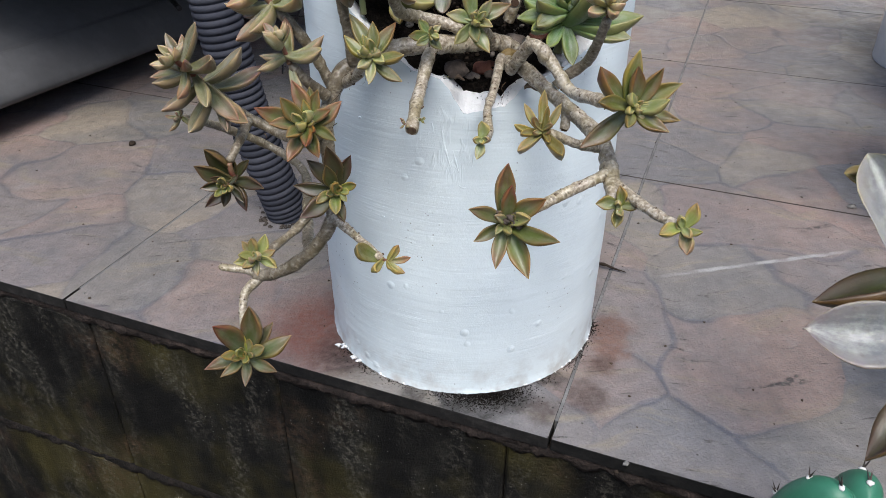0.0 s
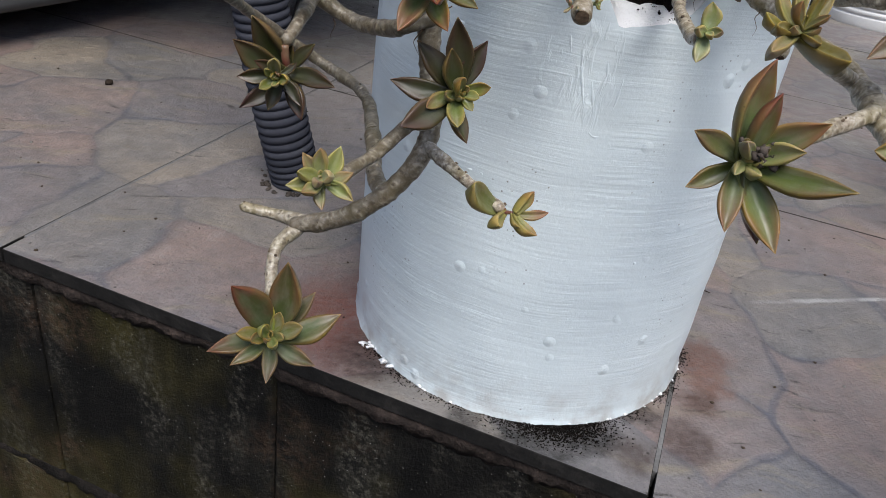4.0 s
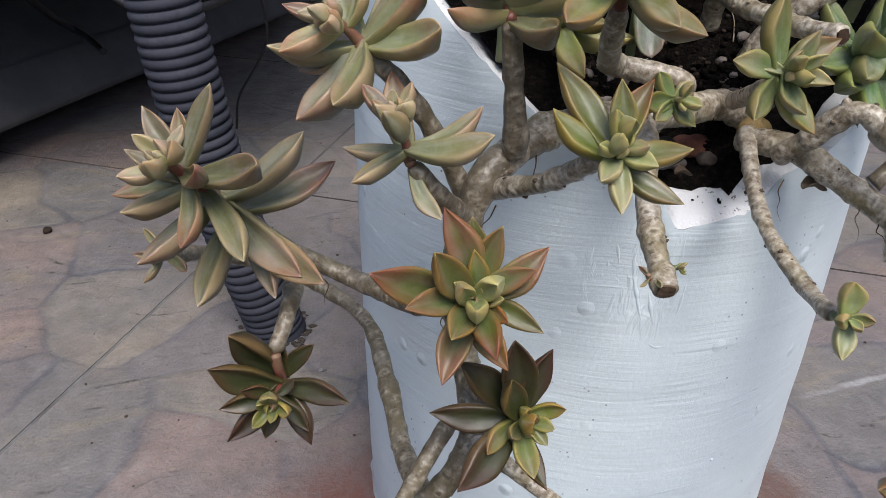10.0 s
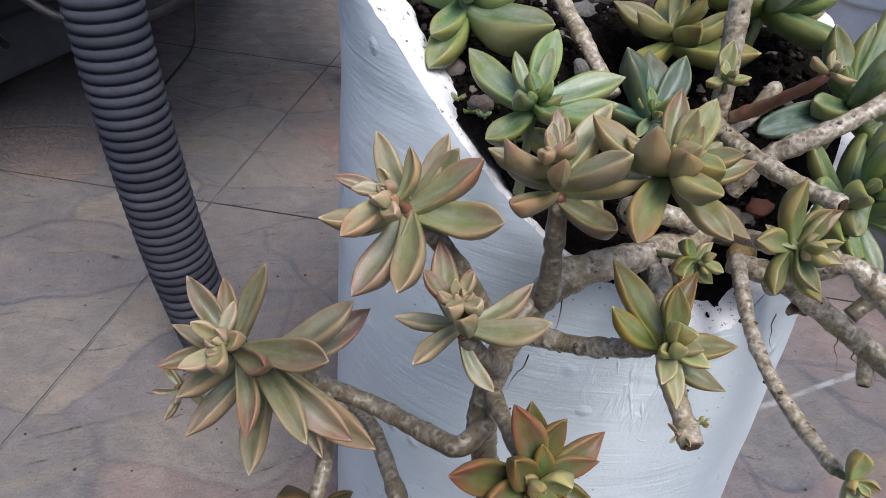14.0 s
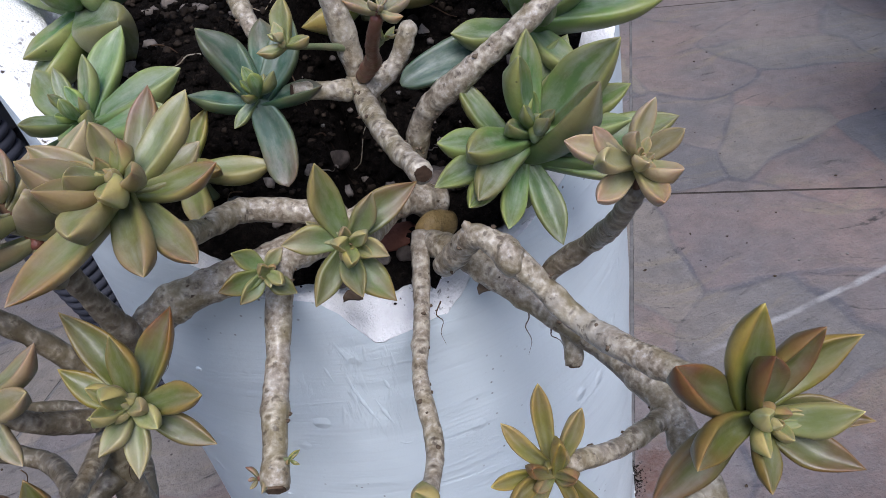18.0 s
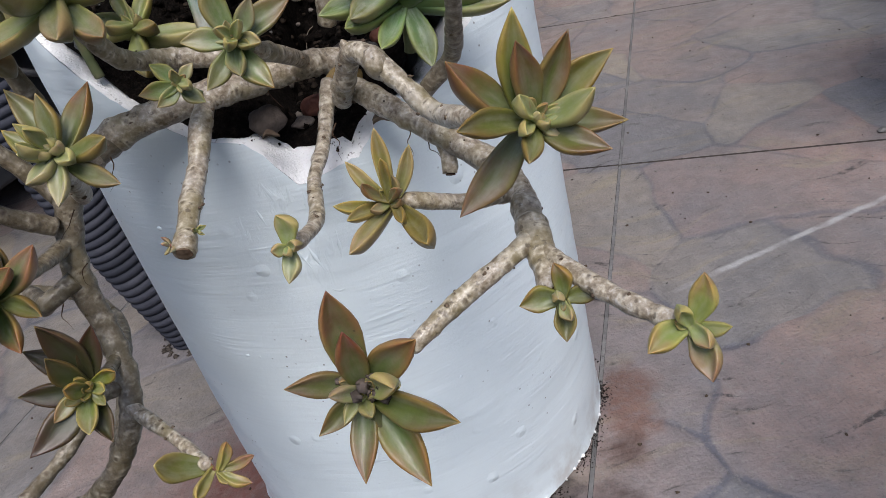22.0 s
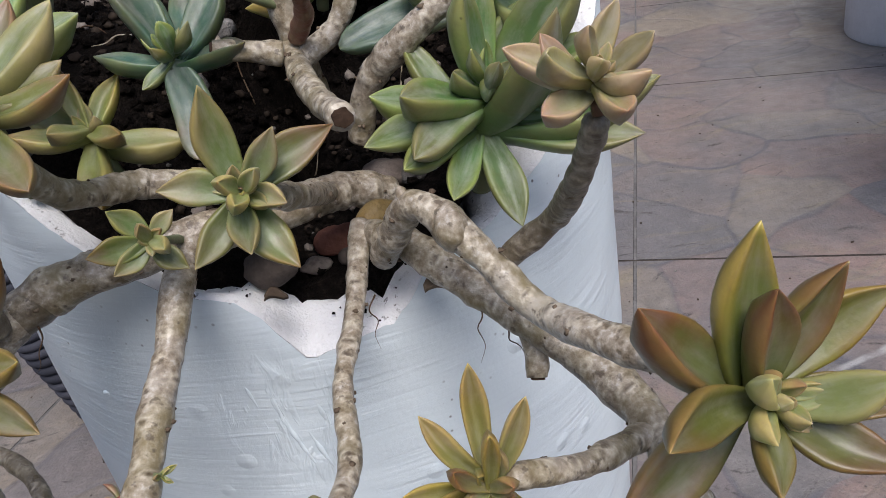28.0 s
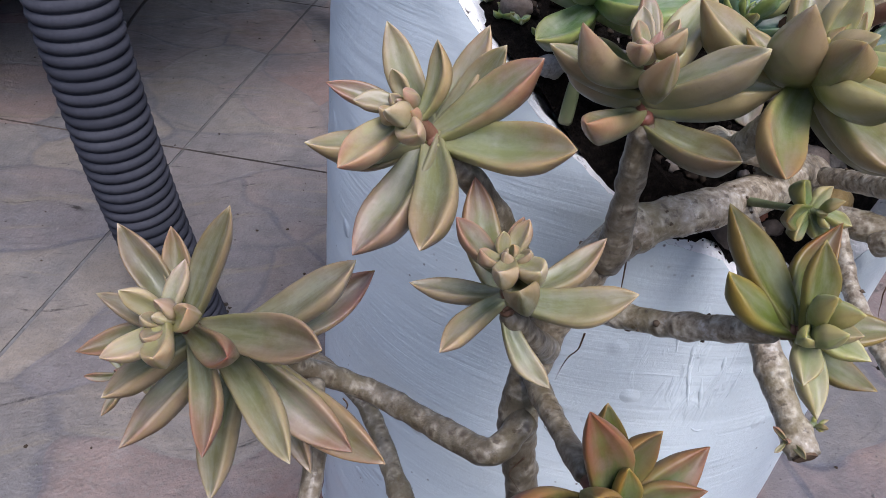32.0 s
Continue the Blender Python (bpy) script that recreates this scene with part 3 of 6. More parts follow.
# ---------------------------------------------------------------- mesh helpers
def mesh_of(name, verts, faces, material, smooth=True, uvs=None):
    me = bpy.data.meshes.new(name)
    me.from_pydata(verts, [], faces)
    if smooth:
        me.polygons.foreach_set("use_smooth", [True] * len(me.polygons))
    if uvs is not None:
        lay = me.uv_layers.new(name="UVMap")
        idx = np.zeros(len(me.loops), dtype=np.int32)
        me.loops.foreach_get("vertex_index", idx)
        lay.data.foreach_set("uv", np.asarray(uvs, dtype=np.float32)[idx].ravel())
    me.materials.append(material)
    me.update()
    return me


def thing(name, data, label, category, group="", kind=""):
    return tagged(new(name, data), label, category, group, kind)


def base(name, place, label, category, group=""):
    ob = thing(name, None, label, category, group)
    ob.location = place
    bpy.context.view_layer.update()
    return ob


def part(name, me, parent, label="", kind=""):
    """Links a mesh, given in world metres, as one part of a thing."""
    ob = new(name, me)
    ob.parent = parent
    ob.matrix_parent_inverse = world_of(parent).inverted()
    return tagged(ob, label, kind=kind)


def world_of(ob):
    m = ob.matrix_basis.copy()
    if ob.parent is not None:
        m = world_of(ob.parent) @ ob.matrix_parent_inverse @ m
    return m


def spline(pts, step):
    """A smooth curve through a few points, at even steps."""
    P = [Vector(p) for p in pts]
    P = [2 * P[0] - P[1]] + P + [2 * P[-1] - P[-2]]
    out = []
    for i in range(len(P) - 3):
        a, b, c, d = P[i:i + 4]
        k = max(2, int((c - b).length / step))
        for j in range(k):
            t = j / k
            out.append(0.5 * (2 * b + (c - a) * t + (2 * a - 5 * b + 4 * c - d) * t * t + (3 * b - a - 3 * c + d) * t ** 3))
    out.append(P[-2])
    return out


def tube(pts, radius, around=14, cap=True):
    """Verts and faces of a tube; radius(i, s, angle) in metres, s from 0 to 1."""
    n = len(pts)
    up = Vector((0.31, 0.17, 0.93)).normalized()
    verts, faces = [], []
    side = None
    for i, p in enumerate(pts):
        t = (pts[min(i + 1, n - 1)] - pts[max(i - 1, 0)]).normalized()
        if side is None:
            side = t.cross(up)
            if side.length < 0.1:
                side = t.cross(Vector((1, 0, 0)))
        side = (side - t * side.dot(t)).normalized()
        b = t.cross(side)
        for k in range(around):
            a = 2 * math.pi * k / around
            r = radius(i, i / (n - 1), a)
            verts.append(p + r * (math.cos(a) * side + math.sin(a) * b))
    for i in range(n - 1):
        for k in range(around):
            k2 = (k + 1) % around
            faces.append((i * around + k, i * around + k2, (i + 1) * around + k2, (i + 1) * around + k))
    if cap:
        for i, flip in ((0, True), (n - 1, False)):
            ring = [i * around + k for k in range(around)]
            faces.append(tuple(reversed(ring)) if flip else tuple(ring))
    return verts, faces


def stem(parent, name, pts, r0, r1, material=None, seed=1, label="", knots=True, end="round", swell=()):
    """A woody stem with leaf scars: knobs where leaves were, slight swellings and a rounded or cut end."""
    rng = random.Random(seed)
    r0, r1 = r0 * 0.91, r1 * 0.91
    step, around = 0.0008, 26
    path = spline(pts, step)
    n = len(path)
    length = sum((path[i + 1] - path[i]).length for i in range(n - 1))
    scars = []
    if knots:
        turn = rng.uniform(0, 6.28)
        for k in range(int(length / 0.0021)):
            turn += 2.4 + rng.uniform(-0.5, 0.5)
            scars.append((min(0.985, max(0.015, (k + 0.5 + rng.uniform(-0.8, 0.8)) * 0.0021 / length)), turn, rng.uniform(0.05, 0.19), rng.uniform(0.8, 1.45)))
    rings = [(rng.uniform(0, 1), rng.choice((-0.05, 0.04, 0.06)) * rng.uniform(0.5, 1.2)) for _ in range(int(length / 0.0045))]
    off = Vector((rng.uniform(0, 50), rng.uniform(0, 50), rng.uniform(0, 50)))
    near = [[] for _ in range(n)]
    for q, a, h, wd in scars:
        i0 = q * (n - 1)
        for i in range(max(0, int(i0) - 5), min(n, int(i0) + 6)):
            near[i].append(((i - i0) * step / 0.0011, a, h, wd))
    marks = []

    def radius(i, q0, a):
        r = r0 + (r1 - r0) * q0
        here = r
        r *= 1 + 0.17 * noise.noise(path[i] * 110 + off) + 0.05 * noise.noise(path[i] * 420 + off + Vector((math.cos(a), math.sin(a), 0)))
        for q, h in rings:
            r *= 1 + h * math.exp(-((q0 - q) * length / 0.0016) ** 2)
        for q, wdt, h in swell:
            r *= 1 + h * math.exp(-((q0 - q) / wdt) ** 2)
        rim, eye = 0.0, 0.0
        for g, b, h, wd in near[i]:
            d = math.atan2(math.sin(a - b), math.cos(a - b)) * here / (0.0016 * wd)
            m = d * d + g * g
            if m < 9:
                r += here * h * (math.exp(-m / 1.3) - 0.75 * math.exp(-m / 0.25))
                rim = max(rim, math.exp(-((math.sqrt(m) - 1.0) / 0.38) ** 2))
                eye = max(eye, math.exp(-m / 0.34) * (1.0 if h > 0.11 else 0.15))
        marks.append((rim, eye))
        left = (1 - q0) * length
        if end == "round" and left < r1:
            r *= math.sqrt(max(0.03, 1 - (1 - left / r1) ** 2))
        if end == "cut" and left < 0.0012:
            r *= 0.93
        return r

    v, f = tube(path, radius, around)
    ob = part(name, mesh_of(name, v, f, material or M_STEM, True, marks), parent, label)
    if material is None and length > 0.02:
        bits = []
        for _ in range(int(length / 0.0060)):
            i = rng.randrange(2, n - 2)
            t = (path[i + 1] - path[i - 1]).normalized()
            a = rng.uniform(0, 6.28)
            q = t.to_track_quat("Z", "Y") @ Vector((math.cos(a), math.sin(a), 0))
            vv, ff = lump(rng, rng.uniform(0.0003, 0.0008), 0.8, 0.5, 4, 6)
            bits.append((path[i] + q * (r0 + (r1 - r0) * i / n) * 1.04, vv, ff))
        part("scar_tissue", heap("scar_tissue", bits, M_SCAR), ob, "dark dry leaf scars", kind="stuff")
    if end == "cut":
        d = (path[-1] - path[-3]).normalized()
        q = d.to_track_quat("Z", "Y")
        vv = [path[-1] + d * 0.0008]
        for k in range(12):
            a = k * math.pi / 6
            vv.append(path[-1] + d * 0.0006 + q @ Vector((math.cos(a), math.sin(a), 0)) * r1 * 0.72 * (1 + 0.15 * rng.uniform(-1, 1)))
        for k in range(12):
            a = k * math.pi / 6
            vv.append(path[-1] - d * 0.001 + q @ Vector((math.cos(a), math.sin(a), 0)) * r1 * 0.70)
        ff = [(0, 1 + k, 1 + (k + 1) % 12) for k in range(12)] + [(1 + k, 13 + k, 13 + (k + 1) % 12, 1 + (k + 1) % 12) for k in range(12)]
        part("cut_end", mesh_of("cut_end", vv, ff, M_CUT, False), ob, "dark dry cut end of a pruned stem")
    return ob


ROUND_W = ((0, 0.030), (0.03, 0.075), (0.10, 0.120), (0.25, 0.160), (0.45, 0.185), (0.65, 0.185), (0.80, 0.165), (0.90, 0.125), (0.96, 0.075), (0.99, 0.034), (1.0, 0.004))
ACUTE_W = ((0, 0.090), (0.10, 0.115), (0.24, 0.155), (0.38, 0.188), (0.50, 0.205), (0.60, 0.199), (0.70, 0.171), (0.80, 0.125), (0.88, 0.079), (0.94, 0.041), (0.975, 0.018), (1.0, 0.003))
LEAF_W = ((0, 0.096), (0.10, 0.120), (0.24, 0.156), (0.40, 0.187), (0.53, 0.204), (0.64, 0.204), (0.74, 0.183), (0.82, 0.148), (0.89, 0.102), (0.94, 0.060), (0.975, 0.026), (0.993, 0.011), (1.0, 0.003))


def along(table, v):
    for (a, x), (b, y) in zip(table, table[1:]):
        if v <= b:
            k = (v - a) / (b - a)
            return x + (y - x) * k
    return table[-1][1]


SECTION = ((0.0, 0.22), (0.24, 0.25), (0.47, 0.31), (0.66, 0.36), (0.82, 0.35), (0.93, 0.25), (0.99, 0.08), (1.0, -0.12), (0.965, -0.32), (0.86, -0.54), (0.68, -0.76), (0.45, -0.94), (0.21, -1.05), (0.0, -1.09))


def leaf_mesh(name, material, wide=1.0, thick=1.0, curl=0.12, cup=0.06, twist=0.0, seed=0, outline=LEAF_W):
    """A fleshy pointed leaf of length 1 from the origin to (0, 1, 0), its upper side to +z: a shallow trough above, crisp margins, boat-shaped below with a keel towards the tip."""
    rng = random.Random(seed)
    half = list(SECTION)
    ring = half + [(-x, z) for x, z in reversed(half[1:-1])]
    rows, cols = 25, len(ring)
    verts, uvs, faces = [], [], []
    bend = rng.uniform(-0.07, 0.07)
    lop = rng.uniform(-0.09, 0.09)
    ph, ph2 = rng.uniform(0, 6.28), rng.uniform(0, 6.28)
    swell = rng.uniform(-0.05, 0.03)
    for i in range(rows):
        v = i / (rows - 1)
        v = v + 0.06 * math.sin(2 * math.pi * v) / 2
        hw = along(outline, v) * wide
        th = (0.060 + 0.062 * math.sin(math.pi * min(1, v * 0.95 + 0.05)) ** 0.8) * thick * min(1, ((1 - v) * 3.6) ** 0.65 + 0.04)
        if outline is ROUND_W:
            th *= min(1, (v * 7) ** 0.6 + 0.2)
        cz = curl * 1.3 * (v * v - v)
        cx = bend * math.sin(v * math.pi)
        tw = twist * v
        keel = max(0.0, v - 0.35) / 0.65
        for x, q in ring:
            wav = 0.035 * math.sin(ph + v * 8 + (2 if x > 0 else 0)) * abs(x)
            X = x * hw * (1 + lop * (1 if x > 0 else -1) * math.sin(v * 3.1)) * (1 + wav)
            z = q * th + cup * (x * x) * (hw / 0.2) * 1.9
            if q > 0:
                z += swell * (1 - x * x) * math.sin(v * math.pi) + 0.006 * math.sin(ph2 + v * 11 + x * 2.5) * (1 - x * x)
            else:
                z -= 0.22 * th * keel * (1 - keel * 0.6) * math.exp(-(x / 0.18) ** 2)
            verts.append((cx + X * math.cos(tw) - z * math.sin(tw), v, cz + z * math.cos(tw) + X * math.sin(tw)))
            uvs.append((0.5 + 0.5 * x, v))
    for i in range(rows - 1):
        for k in range(cols):
            k2 = (k + 1) % cols
            faces.append((i * cols + k, (i + 1) * cols + k, (i + 1) * cols + k2, i * cols + k2))
    faces.append(tuple(range(cols)))
    faces.append(tuple(reversed(range((rows - 1) * cols, rows * cols))))
    return mesh_of(name, verts, [tuple(reversed(f)) for f in faces], material, True, uvs)


SHAPES = {
    "cream": (0.84, 1.7, 0.14, 0.015),
    "olive": (0.94, 1.45, 0.16, 0.020), "sage": (1.0, 1.45, 0.14, 0.020), "bronze": (0.70, 1.35, 0.22, 0.030), "tan": (0.74, 1.45, 0.20, 0.022), "dusk": (0.78, 1.45, 0.18, 0.020), "umber": (0.86, 1.45, 0.15, 0.020), "dark": (0.90, 1.30, 0.06, 0.025), "red": (0.94, 1.40, 0.09, 0.025), "heart": (0.96, 1.9, 0.10, 0.012), "wine": (0.92, 1.35, 0.09, 0.025),
    "lime": (0.84, 1.85, 0.10, 0.012), "green": (0.80, 1.60, 0.11, 0.020), "blue": (0.90, 1.4, 0.10, 0.030), "pale": (1.05, 0.55, 0.12, 0.10), "ochre": (0.58, 1.75, 0.16, 0.015), "tongue": (1.0, 1.3, 0.10, 0.02),
}
INNER = {"dusk": "heart", "tan": "cream", "umber": "heart", "cream": "cream", "ochre": "ochre", "tongue": "green", "olive": "heart", "sage": "heart", "bronze": "cream", "dark": "olive", "red": "heart", "wine": "olive", "blue": "green", "lime": "heart"}
OUTLINES = {"tongue": ROUND_W, "wine": ACUTE_W, "red": ACUTE_W, "dark": ACUTE_W, "lime": ACUTE_W, "umber": ACUTE_W, "sage": ACUTE_W, "heart": ACUTE_W}
LEAVES = {}
for kind_name, (wd, th, cu, cp) in SHAPES.items():
    rng = random.Random(len(kind_name) * 7 + ord(kind_name[0]))
    LEAVES[kind_name] = [leaf_mesh("leaf", LEAF[kind_name], wd * rng.uniform(0.88, 1.12), th * rng.uniform(0.9, 1.15), cu + rng.uniform(-0.10, 0.14),
                                   cp * rng.uniform(0.4, 1.5), rng.uniform(-0.25, 0.25), k, OUTLINES.get(kind_name, LEAF_W)) for k in range(10)]


def put_leaf(parent, kind, at, way, normal, length, rng, wide=1.0):
    me = LEAVES[kind][rng.randrange(10)]
    y = way.normalized()
    z = (normal - y * normal.dot(y)).normalized()
    x = y.cross(z)
    roll = rng.uniform(-0.22, 0.22)
    x, z = x * math.cos(roll) + z * math.sin(roll), z * math.cos(roll) - x * math.sin(roll)
    w = length * wide
    m = Matrix(((x.x * w, y.x * length, z.x * w, at.x), (x.y * w, y.y * length, z.y * w, at.y), (x.z * w, y.z * length, z.z * w, at.z), (0, 0, 0, 1)))
    ob = new("leaf", me)
    ob.parent = parent
    ob.matrix_parent_inverse = world_of(parent).inverted()
    ob.matrix_basis = m
    return ob


def rosette(parent, bud, axis, kind, leaves, neck=None, seed=1, label="", inner=5, heart=None, fat=1.0):
    """A rosette of fleshy leaves round a bud. leaves: turn about the axis, rise over its plane (degrees), length and seat under the bud (mm), and where a leaf differs its kind and breadth."""
    rng = random.Random(seed)
    bud, axis = Vector(bud), Vector(axis).normalized()
    up = Vector((0, 0, 1)) if abs(axis.z) < 0.95 else Vector((0, 1, 0))
    e1 = up.cross(axis).normalized()
    e2 = axis.cross(e1)
    longest = max(l[2] for l in leaves) * 0.001
    low = max(l[3] for l in leaves) * 0.001 + 0.002
    start = Vector(neck) if neck is not None else bud - axis * (low + 0.006)
    r = max(0.0011, longest * 0.056)
    mid = bud - axis * low * 0.75
    path = spline([start, (start + mid) / 2 + axis * 0.0005, mid, bud - axis * 0.0015], 0.0011)
    v, f = tube(path, lambda i, s, a: r * (1.1 - 0.55 * s) * (1 + 0.08 * math.sin(5 * a + 9 * s)), 10)
    core = part("rosette", mesh_of("rosette", v, f, M_SPROUT if kind in ("green", "blue", "lime", "heart", "sage") else M_YOUNG), parent, label)
    for az, el, length, seat, *own in leaves:
        a, e = radians(az), radians(el)
        way = (e1 * math.cos(a) + e2 * math.sin(a)) * math.cos(e) + axis * math.sin(e)
        at = bud - axis * seat * 0.001
        k = 1.0 if length > longest * 550 else 1.08
        young = length < longest * 620 and seat < 5 or el > 55
        put_leaf(core, own[0] if own else INNER.get(kind, kind) if young else kind, at, way, axis, length * 0.001, rng, (own[1] if len(own) > 1 else fat) * k * rng.uniform(0.92, 1.06))
    small = longest * 0.33
    a0 = rng.uniform(0, 6.28)
    for i in range(inner):
        a = a0 + i * 2.4
        e = radians(40 + 8 * i)
        way = (e1 * math.cos(a) + e2 * math.sin(a)) * math.cos(e) + axis * math.sin(e)
        put_leaf(core, heart or INNER.get(kind, kind), bud - axis * (0.10 * longest), way, axis, small * (1 - 0.085 * i), rng, 1.2 * min(1.2, fat))
    return core


def lump(rng, r, flat=0.7, rough=0.25, rings=5, around=8):
    """Verts and faces of an uneven pebble about the origin."""
    off = Vector((rng.uniform(0, 99), rng.uniform(0, 99), rng.uniform(0, 99)))
    sx, sy = rng.uniform(0.75, 1.3), rng.uniform(0.75, 1.15)
    verts, faces = [], []
    for i in range(rings + 1):
        p = math.pi * i / rings
        for k in range(around):
            a = 2 * math.pi * k / around
            d = Vector((math.sin(p) * math.cos(a), math.sin(p) * math.sin(a), math.cos(p)))
            s = r * (1 + rough * noise.noise(d * 1.6 + off) * 1.6)
            verts.append(Vector((d.x * sx, d.y * sy, d.z * flat)) * s)
    for i in range(rings):
        for k in range(around):
            k2 = (k + 1) % around
            faces.append((i * around + k, (i + 1) * around + k, (i + 1) * around + k2, i * around + k2))
    return verts, faces


def heap(name, items, material, smooth=True):
    """One mesh out of many lumps: items are (place, verts, faces)."""
    V, F = [], []
    for place, v, f in items:
        o = len(V)
        V += [Vector(place) + p for p in v]
        F += [tuple(o + i for i in q) for q in f]
    return mesh_of(name, V, F, material, smooth)


def box_mesh(name, lo, hi, material, bevel=0.0, frame_m=Matrix.Identity(4), segments=2):
    bm = bmesh.new()
    bmesh.ops.create_cube(bm, size=1)
    for v in bm.verts:
        v.co = Vector([lo[i] + (v.co[i] + 0.5) * (hi[i] - lo[i]) for i in range(3)])
    if bevel:
        bmesh.ops.bevel(bm, geom=bm.edges[:], offset=bevel, segments=segments, affect="EDGES")
    bm.transform(frame_m)
    me = bpy.data.meshes.new(name)
    bm.to_mesh(me)
    bm.free()
    me.materials.append(material)
    return me


def lathe(name, rings, material, centre=(0, 0, 0), around=48, close=False, wob=0.0):
    """A turned mesh from (radius, height) rings."""
    V, F = [], []
    for j, (r, z) in enumerate(rings):
        for k in range(around):
            a = 2 * math.pi * k / around
            q = r * (1 + wob * noise.noise(Vector((math.cos(a) * 2, math.sin(a) * 2, z * 9 + 5))))
            V.append((centre[0] + q * math.cos(a), centre[1] + q * math.sin(a), centre[2] + z))
    n = len(rings)
    for j in range(n - 1):
        for k in range(around):
            k2 = (k + 1) % around
            F.append((j * around + k, j * around + k2, (j + 1) * around + k2, (j + 1) * around + k))
    if close:
        F.append(tuple((n - 1) * around + k for k in range(around)))
    return mesh_of(name, V, F, material)

# ---------------------------------------------------------------- terrace: frame of the tile grid
GRID = pose(0.236, 0.776, 0, 0, 0, -21.5)
PITCH, ROW, JOINT = 0.450, 0.450, 0.007
EDGE = -0.431
FOOT = -0.43

ground = thing("ground", mesh_of("ground", [(-60, -60, FOOT), (60, -60, FOOT), (60, 60, FOOT), (-60, 60, FOOT)], [(0, 1, 2, 3)], M_GROUND), "dark damp ground below the tiled terrace", "ground", kind="structure")
terrace = thing("terrace", box_mesh("terrace", (-3.0, EDGE + 0.012, FOOT), (3.4, 4.2, -0.014), M_MORTAR, 0.002, GRID), "raised masonry terrace under the tiles", "terrace", kind="structure")

# plain walls added out of view, open to the sky: they block low side light
for name, lo, hi in (("wall_south", (-2.6, -5.2, FOOT), (4.2, -5.0, 1.6)), ("wall_east", (4.0, -5.0, FOOT), (4.2, 4.4, 2.0)), ("wall_far_west", (-2.8, -5.2, FOOT), (-2.6, 4.4, 1.2)), ("wall_far_north", (-2.6, 4.4, FOOT), (4.2, 4.6, 2.8))):
    thing(name, box_mesh(name, lo, hi, M_YARD, 0.0), "plain unseen wall added round the yard to hold off low sky light", "wall", kind="structure")

# ---------------------------------------------------------------- pot: profile of the broken rim by bearing
POT = Vector((0.0194, 0.5352, 0))
BED = Vector((0.0167, 0.5383, 0))
RIM = ((-180, 0.340), (-168, 0.336), (-153, 0.320), (-135, 0.290), (-122, 0.270), (-114, 0.260), (-108, 0.252), (-100, 0.249), (-97, 0.242), (-92.5, 0.227),
       (-88, 0.229), (-80, 0.232), (-77, 0.237), (-74, 0.245), (-64, 0.249), (-45, 0.266), (-20, 0.296), (0, 0.318), (30, 0.334), (90, 0.342), (140, 0.342), (180, 0.340))
LIP = ((-180, -0.012), (-112, -0.010), (-101, -0.004), (-97, 0.002), (-92.5, 0.011), (-88, 0.007), (-80, 0.006), (-77, 0.004), (-74, 0.0), (-66, -0.006), (180, -0.010))


def pot_radius(z):
    u = z / 0.33
    lip = max(0.0, min(1.0, (z - 0.285) / 0.05))
    return 0.1133 + 0.0014 * u + 0.0010 * 4 * u * (1 - u) + 0.004 * lip * lip


def pot_axis(z):
    return Vector((POT.x - 0.0014 * z / 0.33, POT.y + 0.0047 * z / 0.33, z))


def rim_height(a):
    return along(RIM, math.degrees(math.atan2(math.sin(a), math.cos(a))))


